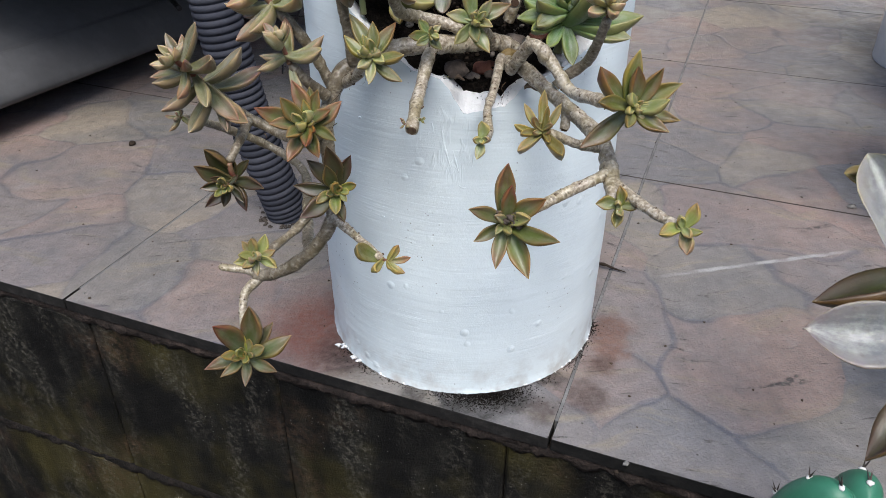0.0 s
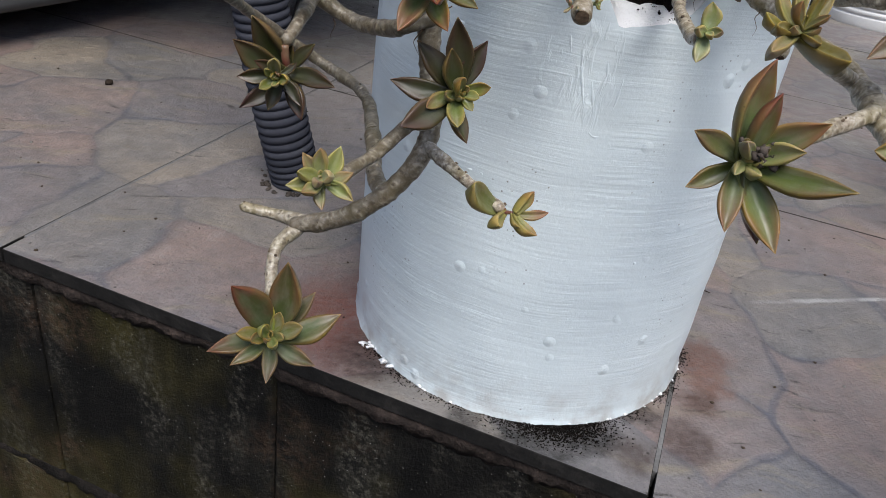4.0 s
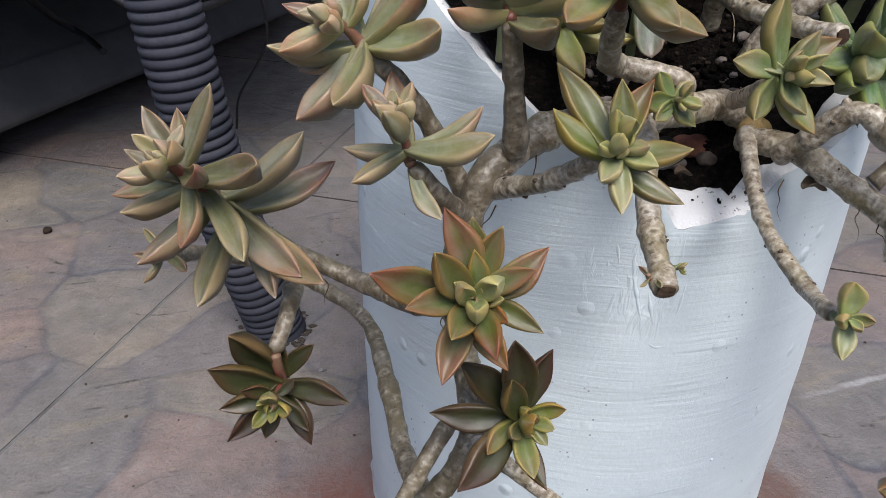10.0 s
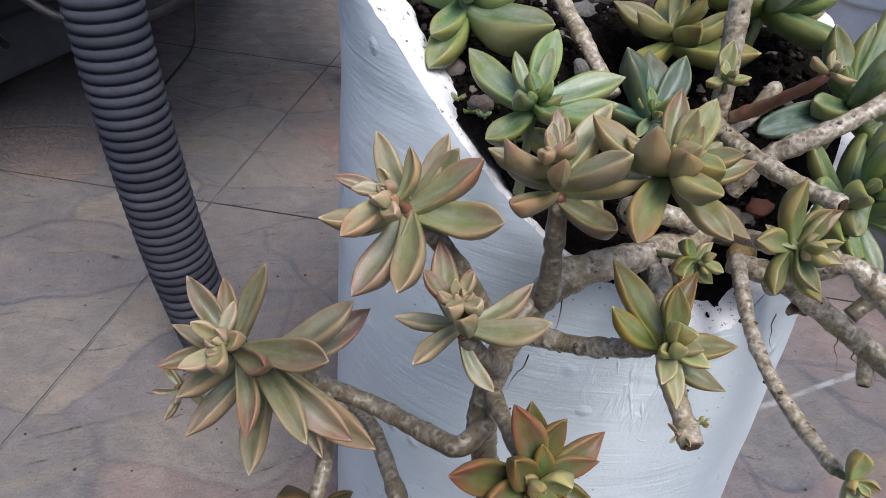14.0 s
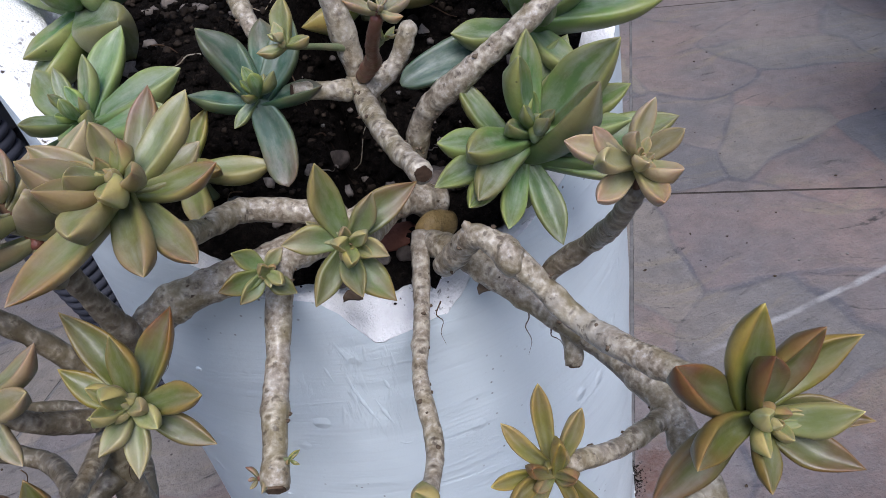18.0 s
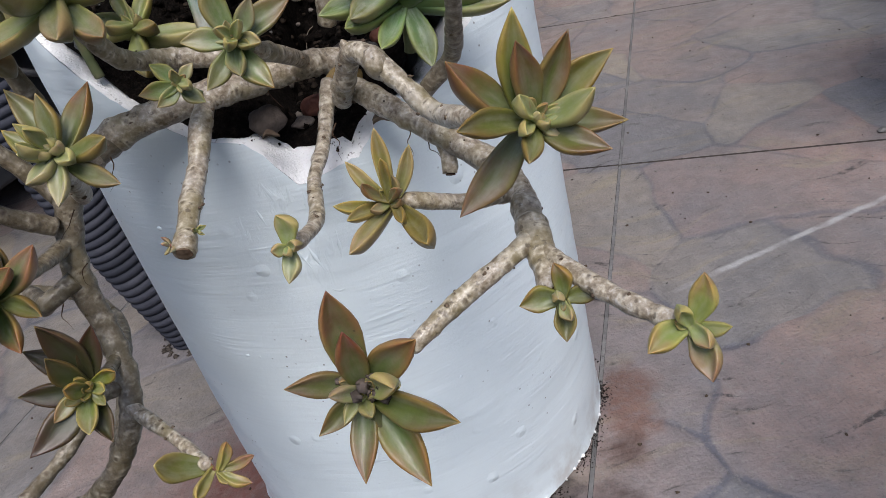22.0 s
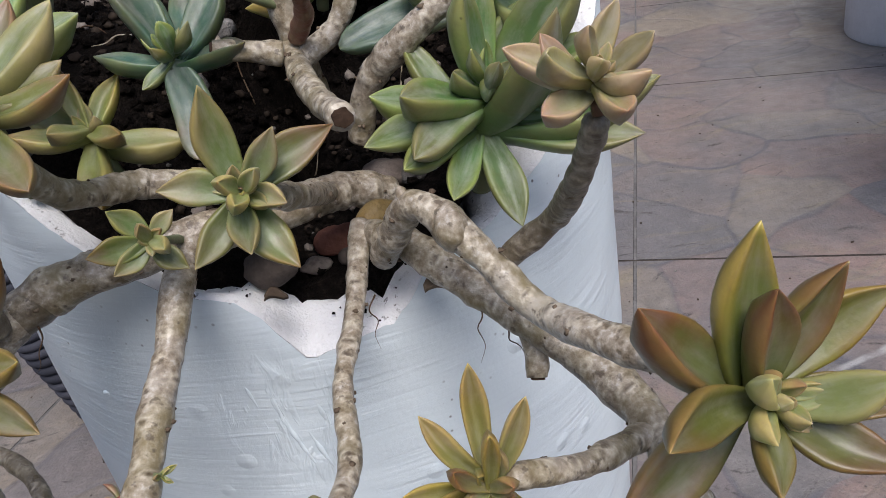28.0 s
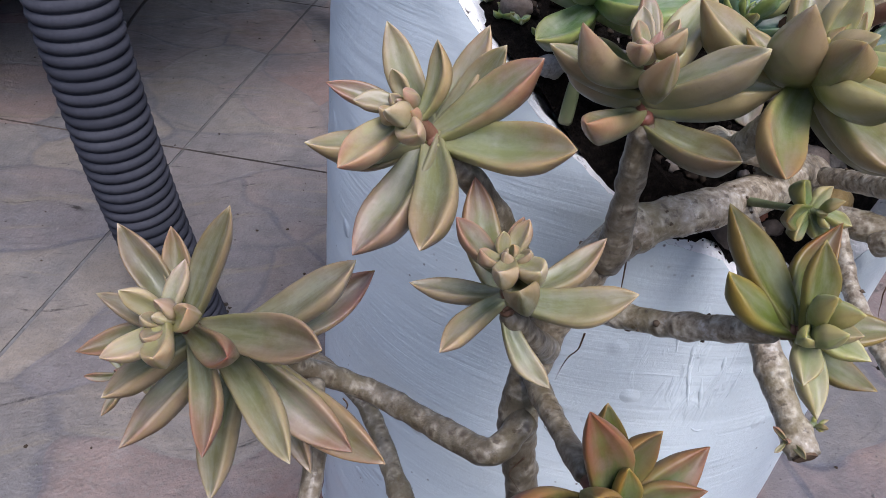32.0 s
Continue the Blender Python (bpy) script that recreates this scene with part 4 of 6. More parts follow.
def build_pot():
    around, levels = 256, 56
    V, F = [], []
    for j in range(levels + 1):
        for k in range(around):
            a = 2 * math.pi * k / around
            top = rim_height(a) + 0.0012 * noise.noise(Vector((a * 30, 3, 1)))
            z = top * (j / levels)
            r = pot_radius(z) + 0.0006 * noise.noise(Vector((a * 4, z * 40, 2)))
            if j == 0:
                r += 0.0022 * max(0, noise.noise(Vector((a * 9, 7, 3)))) + 0.001
            if j == levels:
                r -= 0.0008
            c = pot_axis(z)
            V.append((c.x + r * math.cos(a), c.y + r * math.sin(a), z))
    for j in range(levels):
        for k in range(around):
            k2 = (k + 1) % around
            F.append((j * around + k, j * around + k2, (j + 1) * around + k2, (j + 1) * around + k))
    wall = mesh_of("pot_wall", V, F, M_PAINT)
    # the broken rim and the inner wall
    V, F = [], []
    steps = ((0.0, 0.0, 0), (0.12, 0.10, 0.0009), (0.35, 0.3, 0.0004), (0.6, 0.55, 0), (0.85, 0.85, 0), (1.0, 1.0, -0.001), (1.03, 1.0, -0.022), (1.03, 1.0, -0.07))
    for j, (q, share, dz) in enumerate(steps):
        for k in range(around):
            a = 2 * math.pi * k / around
            deg = math.degrees(math.atan2(math.sin(a), math.cos(a)))
            thick = 0.0235 if deg < -112 or deg > -60 else 0.0165
            h = rim_height(a) + 0.0012 * noise.noise(Vector((a * 30, 3, 1)))
            z = h + along(LIP, deg) * share + dz + (0.0016 * noise.noise(Vector((a * 22, q * 6, 4))) if 0 < j < 6 else 0)
            r = pot_radius(h) - 0.0008 - q * (thick + 0.003 * noise.noise(Vector((a * 7, 1, 8))))
            c = pot_axis(h)
            V.append((c.x + r * math.cos(a), c.y + r * math.sin(a), z))
    for j in range(len(steps) - 1):
        for k in range(around):
            k2 = (k + 1) % around
            F.append((j * around + k, j * around + k2, (j + 1) * around + k2, (j + 1) * around + k))
    rim = mesh_of("broken_rim", V, F, M_BROKEN)
    pot = base("plant_pot", POT, "tall round white-painted pot with a notch broken in its rim", "plant pot")
    part("pot_wall", wall, pot, "uneven brushed white paint with drips")
    part("broken_rim", rim, pot, "rough white broken edge")
    # a skirt of dried paint round the foot
    rng = random.Random(5)
    items = []
    for _ in range(22):
        a = radians(rng.choice((rng.gauss(-140, 9), rng.gauss(-125, 12), rng.gauss(-62, 10), rng.gauss(-35, 8))))
        r = pot_radius(0) + rng.uniform(0.0, 0.0020)
        v, f = lump(rng, rng.uniform(0.0005, 0.0014), 0.45, 0.8, 4, 6)
        items.append(((POT.x + r * math.cos(a), POT.y + r * math.sin(a), 0.0010), v, f))
    for deg, out, s in ((-151, 0.006, 0.0022), (-149, 0.003, 0.0020), (-147, 0.001, 0.0016), (-141, 0.003, 0.0020), (-138, 0.002, 0.0017), (-126, 0.001, 0.0015), (-60, 0.001, 0.0016), (-42, 0.001, 0.0017)):
        a, r = radians(deg), pot_radius(0) + out
        v, f = lump(rng, s, 0.55, 0.9, 6, 9)
        items.append(((POT.x + r * math.cos(a), POT.y + r * math.sin(a), 0.0010), v, f))
    part("paint_skirt", heap("paint_skirt", items, M_BROKEN), pot, "crusts of dried paint at the foot", kind="stuff")
    # crumbs of soil spilt over the broken edge
    items = []
    for _ in range(80):
        deg = rng.choice((rng.gauss(-84, 2.0), rng.gauss(-78, 1.5), rng.gauss(-104, 1.6), rng.gauss(-99, 1.5), rng.uniform(-175, -60)))
        a, q = radians(deg), rng.random() ** 0.45
        h = rim_height(a)
        r, c = pot_radius(h) - 0.0008 - q * 0.0165, pot_axis(h)
        v, f = lump(rng, 0.00018 + 0.0007 * rng.random() ** 3, 0.8, 0.6, 4, 6)
        items.append(((c.x + r * math.cos(a), c.y + r * math.sin(a), h + along(LIP, deg) * q + 0.0008), v, f))
    part("soil_specks", heap("soil_specks", items, M_SOIL), pot, "black crumbs of soil on the broken edge", kind="stuff")
    # thick runs and blisters of paint
    def on_wall(deg, z, out=0.0):
        a = radians(deg)
        c = pot_axis(z)
        r = pot_radius(z) + out
        return Vector((c.x + r * math.cos(a), c.y + r * math.sin(a), z))
    for deg, z, s in ((-120.2, 0.147, 0.0023), (-117.0, 0.147, 0.0019), (-73.5, 0.111, 0.0020), (-88, 0.075, 0.0018), (-101, 0.060, 0.0014), (-128, 0.215, 0.0020), (-133, 0.238, 0.0018),
                      (-96, 0.040, 0.0016), (-80, 0.048, 0.0013), (-110, 0.085, 0.0012), (-140, 0.10, 0.0015), (-66, 0.16, 0.0012), (-118, 0.045, 0.0012), (-60, 0.085, 0.0013)):
        v, f = lump(rng, s * 0.8, 0.8, 0.2, 5, 8)
        part("paint_blister", heap("paint_blister", [(on_wall(deg, z, -0.0010), v, f)], M_PAINT), pot)
    for run in (((-97.5, 0.236), (-97.8, 0.222), (-98.2, 0.212)), ((-99.5, 0.226), (-99.0, 0.212), (-97.5, 0.199), (-96.0, 0.189), (-94.6, 0.184)),
                ((-96.0, 0.205), (-94.5, 0.193), (-93.0, 0.183)), ((-102.5, 0.222), (-101.5, 0.212)), ((-93.5, 0.214), (-92.5, 0.203)), ((-89, 0.206), (-89.6, 0.194), (-90.6, 0.184)), ((-94.8, 0.181), (-92.5, 0.1775), (-90.0, 0.180))):
        path = spline([on_wall(d, z, -0.0005) for d, z in run], 0.0012)
        v, f = tube(path, lambda i, s, a: 0.0007 * (0.25 + math.sin(math.pi * min(1, s * 0.9 + 0.1))) * (1 + 0.45 * noise.noise(path[i] * 300)), 8)
        part("paint_run", mesh_of("paint_run", v, f, M_PAINT), pot, "thick run of dried paint")
    return pot


pot = build_pot()

SOIL = ((0.36, 0.222), (0.428, 0.224), (0.4323, 0.232), (0.4387, 0.2445), (0.444, 0.258), (0.448, 0.269), (0.4545, 0.281), (0.461, 0.290), (0.470, 0.296), (0.50, 0.306), (0.56, 0.315), (0.66, 0.318))


def soil_height(x, y):
    z = along(SOIL, y) + 0.0035 * noise.noise(Vector((x * 45, y * 45, 2))) + 0.0016 * noise.noise(Vector((x * 160, y * 160, 6)))
    z -= 0.011 * math.exp(-((x - 0.020) / 0.016) ** 2) * max(0.0, min(1.0, (0.452 - y) / 0.010))
    a = math.atan2(y - BED.y, x - BED.x)
    return min(z, rim_height(a) + 0.012)


def build_soil():
    n, around = 46, 120
    V, F = [], []
    for j in range(n + 1):
        for k in range(around):
            a = 2 * math.pi * k / around
            r = 0.1060 * j / n
            x, y = BED.x + r * math.cos(a), BED.y + r * math.sin(a)
            V.append((x, y, soil_height(x, y) - 0.0006 * j / n))
    for j in range(n):
        for k in range(around):
            k2 = (k + 1) % around
            F.append((j * around + k, j * around + k2, (j + 1) * around + k2, (j + 1) * around + k))
    return thing("potting_soil", mesh_of("potting_soil", V, F, M_SOIL), "dark crumbly potting soil inside the white pot", "soil", kind="stuff")


build_soil()
rng = random.Random(21)


def soil_spot():
    while True:
        r, a = 0.093 * math.sqrt(rng.random()), rng.uniform(0, 6.283)
        x, y = BED.x + r * math.cos(a), BED.y + r * math.sin(a)
        if math.hypot(x - BED.x, y - BED.y) < 0.092:
            return x, y


for name, label, mat, count, lo, hi in (("soil_crumbs", "small crumbs of dark soil", M_SOIL, 1500, 0.0008, 0.0026), ("bark_crumbs", "brown crumbs of bark and dry leaves in the soil", M_DRY, 700, 0.0005, 0.0020), ("perlite_grains", "pale grains of perlite on the soil", M_PERLITE, 60, 0.0003, 0.0012), ("fine_gravel", "fine grey-brown gravel on the soil", M_PEBBLE, 115, 0.0009, 0.0030)):
    items = []
    for _ in range(count):
        x, y = soil_spot()
        s = rng.uniform(lo, hi)
        v, f = lump(rng, s, 0.75, 0.45, 4, 7)
        items.append(((x, y, soil_height(x, y) + s * 0.25), v, f))
    thing(name, heap(name, items, mat), label, "gravel", kind="stuff")

for x, y, z, s, mat, tone in ((0.0085, 0.4365, 0.2510, 0.0070, M_PEBBLE, "rounded grey-brown pebble lying in the notch of the pot"), (0.0447, 0.4585, 0, 0.0065, M_PEBBLE, "smooth pale brown pebble on the soil"),
                              (0.0437, 0.4520, 0, 0.0042, M_PERLITE, "rough whitish stone on the soil"), (0.0274, 0.4551, 0, 0.0062, M_RED, "flat brick-red stone on the soil"), (0.0192, 0.4484, 0, 0.0034, M_PEBBLE, "small grey pebble on the soil"),
                              (0.0264, 0.5671, 0, 0.0095, M_PERLITE, "rough pale pumice stone on the soil"), (0.052, 0.455, 0, 0.0040, M_PERLITE, "rough whitish stone on the soil"), (0.060, 0.458, 0, 0.0050, M_RED, "brick-red stone on the soil"),
                              (0.000, 0.520, 0, 0.0052, M_PERLITE, "rough pale pumice stone on the soil"), (-0.010, 0.500, 0, 0.0045, M_PERLITE, "rough pale pumice stone on the soil"), (0.012, 0.500, 0, 0.0050, M_PEBBLE, "smooth pale brown pebble on the soil"),
                              (-0.055, 0.478, 0, 0.0045, M_PEBBLE, "small grey pebble on the soil"), (-0.062, 0.500, 0, 0.0050, M_PEBBLE, "small grey pebble on the soil"), (-0.050, 0.460, 0, 0.0040, M_PERLITE, "small pale stone on the soil"),
                              (0.045, 0.560, 0, 0.0060, M_PEBBLE, "smooth pale brown pebble on the soil"), (0.010, 0.548, 0, 0.0050, M_PERLITE, "rough pale pumice stone on the soil"), (0.030, 0.445, 0, 0.0035, M_PEBBLE, "small grey pebble on the soil"), (-0.020, 0.455, 0, 0.0032, M_PERLITE, "small pale stone on the soil")):
    v, f = lump(rng, s, 0.78, 0.17, 12, 18)
    ob = thing("pebble", heap("pebble", [((0, 0, 0), v, f)], mat), tone, "pebble", "stones on the soil")
    ob.location = (x, y, z or soil_height(x, y) + s * 0.35)

# ---------------------------------------------------------------- the plants in the white pot
left = base("trailing_succulent", (0.0323, 0.4471, 0.262), "woody bronze-green succulent trailing over the front of the white pot", "succulent")
right = base("trailing_succulent", (0.045, 0.422, 0.255), "woody olive-green succulent hanging out of the notch of the white pot", "succulent")
middle = base("upright_succulent", (0.026, 0.447, 0.295), "branching grey-stemmed succulent growing upright in the white pot", "succulent")


def green_plant(place, label):
    return base("rosette_succulent", place, label, "succulent", "green rosettes in the white pot")


stem(left, "branch", [(0.0450, 0.4510, 0.2580), (0.0323, 0.4465, 0.2645), (0.0108, 0.4323, 0.2679), (-0.0127, 0.4221, 0.2700), (-0.0378, 0.4183, 0.2670), (-0.0500, 0.4130, 0.2620), (-0.0587, 0.4080, 0.2554)], 0.0060, 0.0054, None, 1, "thick grey main branch bent over the rim", swell=((0.80, 0.05, 0.10),))
# the low left branches take the stem skin darkened for shade
stem(left, "branch", [(-0.0400, 0.4172, 0.2662), (-0.0500, 0.4130, 0.2620), (-0.0587, 0.4080, 0.2554), (-0.0673, 0.4003, 0.2292), (-0.0650, 0.3930, 0.2050), (-0.0630, 0.3790, 0.1850), (-0.0725, 0.3730, 0.1668), (-0.0924, 0.3741, 0.1481), (-0.1168, 0.3782, 0.1378)], 0.0055, 0.0040, M_BARK_SHADED, 81, "brown main branch hanging down the side of the pot, coloured darker for shade")
stem(left, "branch", [(-0.0495, 0.4090, 0.2640), (-0.0501, 0.4070, 0.2727), (-0.0544, 0.4024, 0.3049)], 0.0040, 0.0030, M_BARK_SHADED, 2)
stem(left, "branch", [(-0.0560, 0.4090, 0.2520), (-0.0522, 0.4020, 0.2562), (-0.0452, 0.3860, 0.2651), (-0.0375, 0.3668, 0.2800)], 0.0034, 0.0028, None, 3)
stem(left, "branch", [(-0.0633, 0.4110, 0.2500), (-0.0729, 0.4114, 0.2697), (-0.0825, 0.4115, 0.2840), (-0.0922, 0.4135, 0.2935)], 0.0038, 0.0030, M_BARK_SHADED, 4)
stem(left, "branch", [(-0.0650, 0.3990, 0.2480), (-0.0735, 0.3910, 0.2595), (-0.0815, 0.3890, 0.2700)], 0.0036, 0.0028, M_BARK_SHADED, 5)
stem(left, "branch", [(-0.0670, 0.3960, 0.2280), (-0.0770, 0.3900, 0.2250), (-0.0836, 0.3990, 0.2206), (-0.1002, 0.4200, 0.2168), (-0.1220, 0.4215, 0.2290), (-0.1300, 0.4120, 0.2440)], 0.0036, 0.0034, M_BARK_SHADED, 6)
stem(left, "branch", [(-0.0660, 0.4010, 0.2400), (-0.0672, 0.3900, 0.2410), (-0.0690, 0.3640, 0.2470)], 0.0030, 0.0024, M_BARK_SHADED, 85)
stem(left, "branch", [(-0.0648, 0.3900, 0.1975), (-0.0625, 0.3760, 0.2010), (-0.0575, 0.3580, 0.2095)], 0.0028, 0.0022, M_BARK_SHADED, 86)
stem(left, "branch", [(-0.1163, 0.4170, 0.2250), (-0.1175, 0.3985, 0.2213), (-0.1218, 0.3850, 0.2130)], 0.0034, 0.0026, M_BARK_SHADED, 7)
stem(left, "branch", [(-0.0790, 0.3760, 0.1600), (-0.0840, 0.4000, 0.1570), (-0.0876, 0.4267, 0.1633), (-0.0957, 0.4618, 0.1701), (-0.1220, 0.4852, 0.1769), (-0.1490, 0.4700, 0.1980), (-0.1610, 0.4340, 0.2200)], 0.0040, 0.0026, M_BARK_SHADED, 8)
stem(left, "branch", [(-0.0640, 0.3770, 0.1830), (-0.0470, 0.3611, 0.1768), (-0.0330, 0.3453, 0.1740)], 0.0030, 0.0022, None, 9)
stem(left, "branch", [(-0.0650, 0.3800, 0.1905), (-0.0716, 0.3743, 0.1907), (-0.0834, 0.3601, 0.1828), (-0.0962, 0.3380, 0.1810)], 0.0030, 0.0026, M_BARK_SHADED, 10)
stem(left, "twig", [(-0.1080, 0.3790, 0.1400), (-0.1240, 0.3880, 0.1370), (-0.1400, 0.3870, 0.1400)], 0.0036, 0.0024, None, 11, "bare stub of a side branch")
stem(left, "branch", [(-0.1120, 0.3785, 0.1385), (-0.1206, 0.3687, 0.1313), (-0.1195, 0.3520, 0.1180)], 0.0034, 0.0026, None, 12)
stem(left, "branch", [(0.0120, 0.4380, 0.2700), (0.0070, 0.4285, 0.2790), (-0.0133, 0.4320, 0.2832), (-0.0233, 0.4119, 0.2919), (-0.0272, 0.3980, 0.3080)], 0.0042, 0.0032, None, 13)
stem(left, "stub", [(-0.0060, 0.4220, 0.2690), (-0.0085, 0.4100, 0.2640), (-0.0112, 0.3996, 0.2556), (-0.0142, 0.3827, 0.2486), (-0.0159, 0.3651, 0.2423)], 0.0040, 0.0038, None, 14, "bare pruned stem with rows of leaf scars", end="cut")
stem(right, "branch", [(0.0352, 0.4330, 0.2600), (0.0299, 0.4101, 0.2481), (0.0253, 0.3886, 0.2437), (0.0250, 0.3670, 0.2400), (0.0205, 0.3480, 0.2440)], 0.0029, 0.0024, None, 15, "thin bare hanging stem")
stem(right, "branch", [(0.0350, 0.4350, 0.2560), (0.0455, 0.4197, 0.2585), (0.0577, 0.4065, 0.2514), (0.0703, 0.3950, 0.2436), (0.0813, 0.3827, 0.2370), (0.0873, 0.3664, 0.2331), (0.0870, 0.3507, 0.2297), (0.0864, 0.3340, 0.2250), (0.0863, 0.3245, 0.2215)], 0.0047, 0.0044, None, 16, "thick grey branch hanging out of the pot, cut at its end", end="cut", swell=((0.62, 0.07, 0.2), (0.84, 0.05, 0.25)))
stem(right, "branch", [(0.0860, 0.3450, 0.2285), (0.0798, 0.3382, 0.2282), (0.0611, 0.3318, 0.2220), (0.0438, 0.3230, 0.2165)], 0.0032, 0.0028, None, 17)
stem(right, "branch", [(0.0862, 0.3400, 0.2270), (0.0909, 0.3285, 0.2259), (0.0995, 0.3103, 0.2256), (0.1090, 0.2952, 0.2255)], 0.0034, 0.0028, None, 18)
stem(right, "branch", [(0.0868, 0.3640, 0.2330), (0.0827, 0.3622, 0.2341), (0.0684, 0.3524, 0.2410), (0.0530, 0.3450, 0.2505)], 0.0030, 0.0026, None, 19)
stem(right, "branch", [(0.0395, 0.4180, 0.2570), (0.0425, 0.4111, 0.2643), (0.0495, 0.4000, 0.2777), (0.0590, 0.3899, 0.2704), (0.0685, 0.3796, 0.2592), (0.0765, 0.3616, 0.2618), (0.0870, 0.3440, 0.2650)], 0.0037, 0.0036, None, 20, "knobbly grey branch with an old healed joint", swell=((0.21, 0.035, 0.22), (0.30, 0.022, -0.16), (0.375, 0.036, 0.25)))
stem(right, "stub", [(0.0476, 0.4030, 0.2745), (0.0471, 0.4027, 0.2785), (0.0466, 0.4030, 0.2815)], 0.0026, 0.0013, None, 83, "pale broken stub on the healed joint", knots=False)
v, f = lump(random.Random(84), 0.0054, 1.0, 0.10, 14, 22)
part("healed_knob", heap("healed_knob", [((0.0553, 0.3935, 0.2742), v, f)], M_STEM), right, "swollen healed knob")
stem(right, "branch", [(0.0640, 0.4030, 0.2530), (0.0700, 0.4030, 0.2590), (0.0792, 0.3978, 0.2686), (0.0814, 0.3844, 0.2840), (0.0828, 0.3745, 0.2990)], 0.0032, 0.0027, M_BARK_SHADED, 21)
stem(right, "stub", [(0.0690, 0.3960, 0.2430), (0.0700, 0.3930, 0.2370), (0.0690, 0.3900, 0.2320)], 0.0030, 0.0026, None, 22, "short broken stub", end="cut")
stem(middle, "trunk", [(0.0310, 0.4655, 0.2870), (0.0300, 0.4630, 0.2940), (0.0288, 0.4590, 0.3010), (0.0265, 0.4595, 0.3250), (0.0255, 0.4640, 0.3560), (0.0250, 0.4760, 0.4000), (0.0260, 0.4920, 0.4500)], 0.0036, 0.0054, None, 23, "thick grey upright trunk")
stem(middle, "branch", [(0.0270, 0.4590, 0.3030), (0.0290, 0.4450, 0.2995), (0.0330, 0.4220, 0.2985), (0.0383, 0.4010, 0.2995)], 0.0036, 0.0033, None, 24, "pruned branch with a dry cut end", end="cut")
stem(middle, "branch", [(0.0400, 0.4530, 0.2760), (0.0455, 0.4480, 0.2920), (0.0600, 0.4400, 0.3060), (0.0790, 0.4390, 0.3180), (0.1000, 0.4430, 0.3310), (0.1200, 0.4490, 0.3420)], 0.0042, 0.0029, None, 25, "long grey branch with a reddish tip", end="cut")
stem(middle, "branch", [(0.0300, 0.4530, 0.3060), (0.0335, 0.4450, 0.3130), (0.0340, 0.4357, 0.3205), (0.0358, 0.4267, 0.3290), (0.0370, 0.4250, 0.3325)], 0.0026, 0.0017, M_YOUNG, 26, "young reddish side shoot")
stem(middle, "branch", [(0.0290, 0.4540, 0.3000), (0.0400, 0.4560, 0.3060), (0.0470, 0.4560, 0.3180)], 0.0034, 0.0030, None, 27)
stem(middle, "stub", [(0.0250, 0.4520, 0.3030), (0.0160, 0.4500, 0.3060), (0.0090, 0.4490, 0.3080)], 0.0034, 0.0028, None, 28, "short broken stub", end="cut")
stem(middle, "branch", [(0.0020, 0.4900, 0.2990), (-0.0040, 0.5050, 0.3120), (-0.0120, 0.5300, 0.3300), (-0.0150, 0.5450, 0.3500)], 0.0036, 0.0034, None, 29)
# H stands on a short stem of its own
stem(middle, "branch", [(0.0290, 0.4340, 0.2700), (0.0250, 0.4150, 0.2790), (0.0200, 0.3960, 0.2880)], 0.0034, 0.0028, None, 30)
stem(right, "root_stump", [(0.0450, 0.4400, 0.2560), (0.0400, 0.4370, 0.2600), (0.0350, 0.4345, 0.2560)], 0.0046, 0.0040, M_STUMP, 31, "yellowish swollen stem base")

rosette(right, (0.0322, 0.3063, 0.2205), (0.082, -0.851, 0.519), 'red',
        [(91, 32, 32.6, 7.5), (89, 44, 24.2, 4.5), (32, 46, 27.4, 7.5), (-27, 51, 35.4, 7.5, 'red', 0.66), (-73, -9, 26.2, 4.5), (-73, 15, 29.9, 7.5), (-108, 14, 24.0, 7.5), (-152, -10, 18.5, 7.5), (159, 18, 21.5, 7.5), (157, 52, 13.7, 1.5), (-143, 22, 9.7, 1.5), (7, 67, 19.8, 4.5)],
        (0.0438, 0.323, 0.2165), 40, label='frontal star of olive leaves with a dry scarred heart', inner=7, fat=0.9)
rosette(right, (0.0913, 0.3273, 0.2714), (0.26, -0.779, 0.571), 'umber',
        [(86, 35, 29.7, 9.0), (50, 42, 25.5, 9.0), (17, 27, 27.7, 9.0), (129, 22, 27.8, 9.0), (99, 45, 22.8, 5.4), (-6, 61, 19.8, 5.4), (-27, 27, 24.6, 9.0), (-55, 30, 21.1, 5.4), (172, 25, 25.3, 5.4), (-133, 32, 15.8, 5.4), (-150, -26, 28.6, 9.0), (136, 47, 11.1, 1.8), (-62, 1, 7.5, 1.8), (-5, 42, 7.6, 1.8)],
        (0.087, 0.344, 0.265), 41, inner=7, fat=0.92)
rosette(right, (0.1108, 0.2919, 0.2264), (-0.385, -0.785, 0.485), 'lime',
        [(76, 16, 13.6, 3.0), (2, 21, 9.5, 3.0), (-68, 31, 14.6, 3.0), (-150, 42, 14.0, 3.0), (110, 55, 8.3, 0.9), (-40, 52, 9.0, 0.9)],
        (0.109, 0.2952, 0.2255), 42, inner=2, fat=1.38)
rosette(right, (0.0867, 0.317, 0.2238), (-0.237, -0.854, 0.463), 'umber',
        [(96, 13, 10.5, 3.5), (1, 14, 9.6, 3.5), (-178, 13, 11.7, 3.5), (-91, 13, 11.5, 3.5), (-66, 44, 6.9, 0.7), (109, 74, 5.2, 0.7)],
        (0.0865, 0.33, 0.2225), 43, inner=2, fat=1.6)
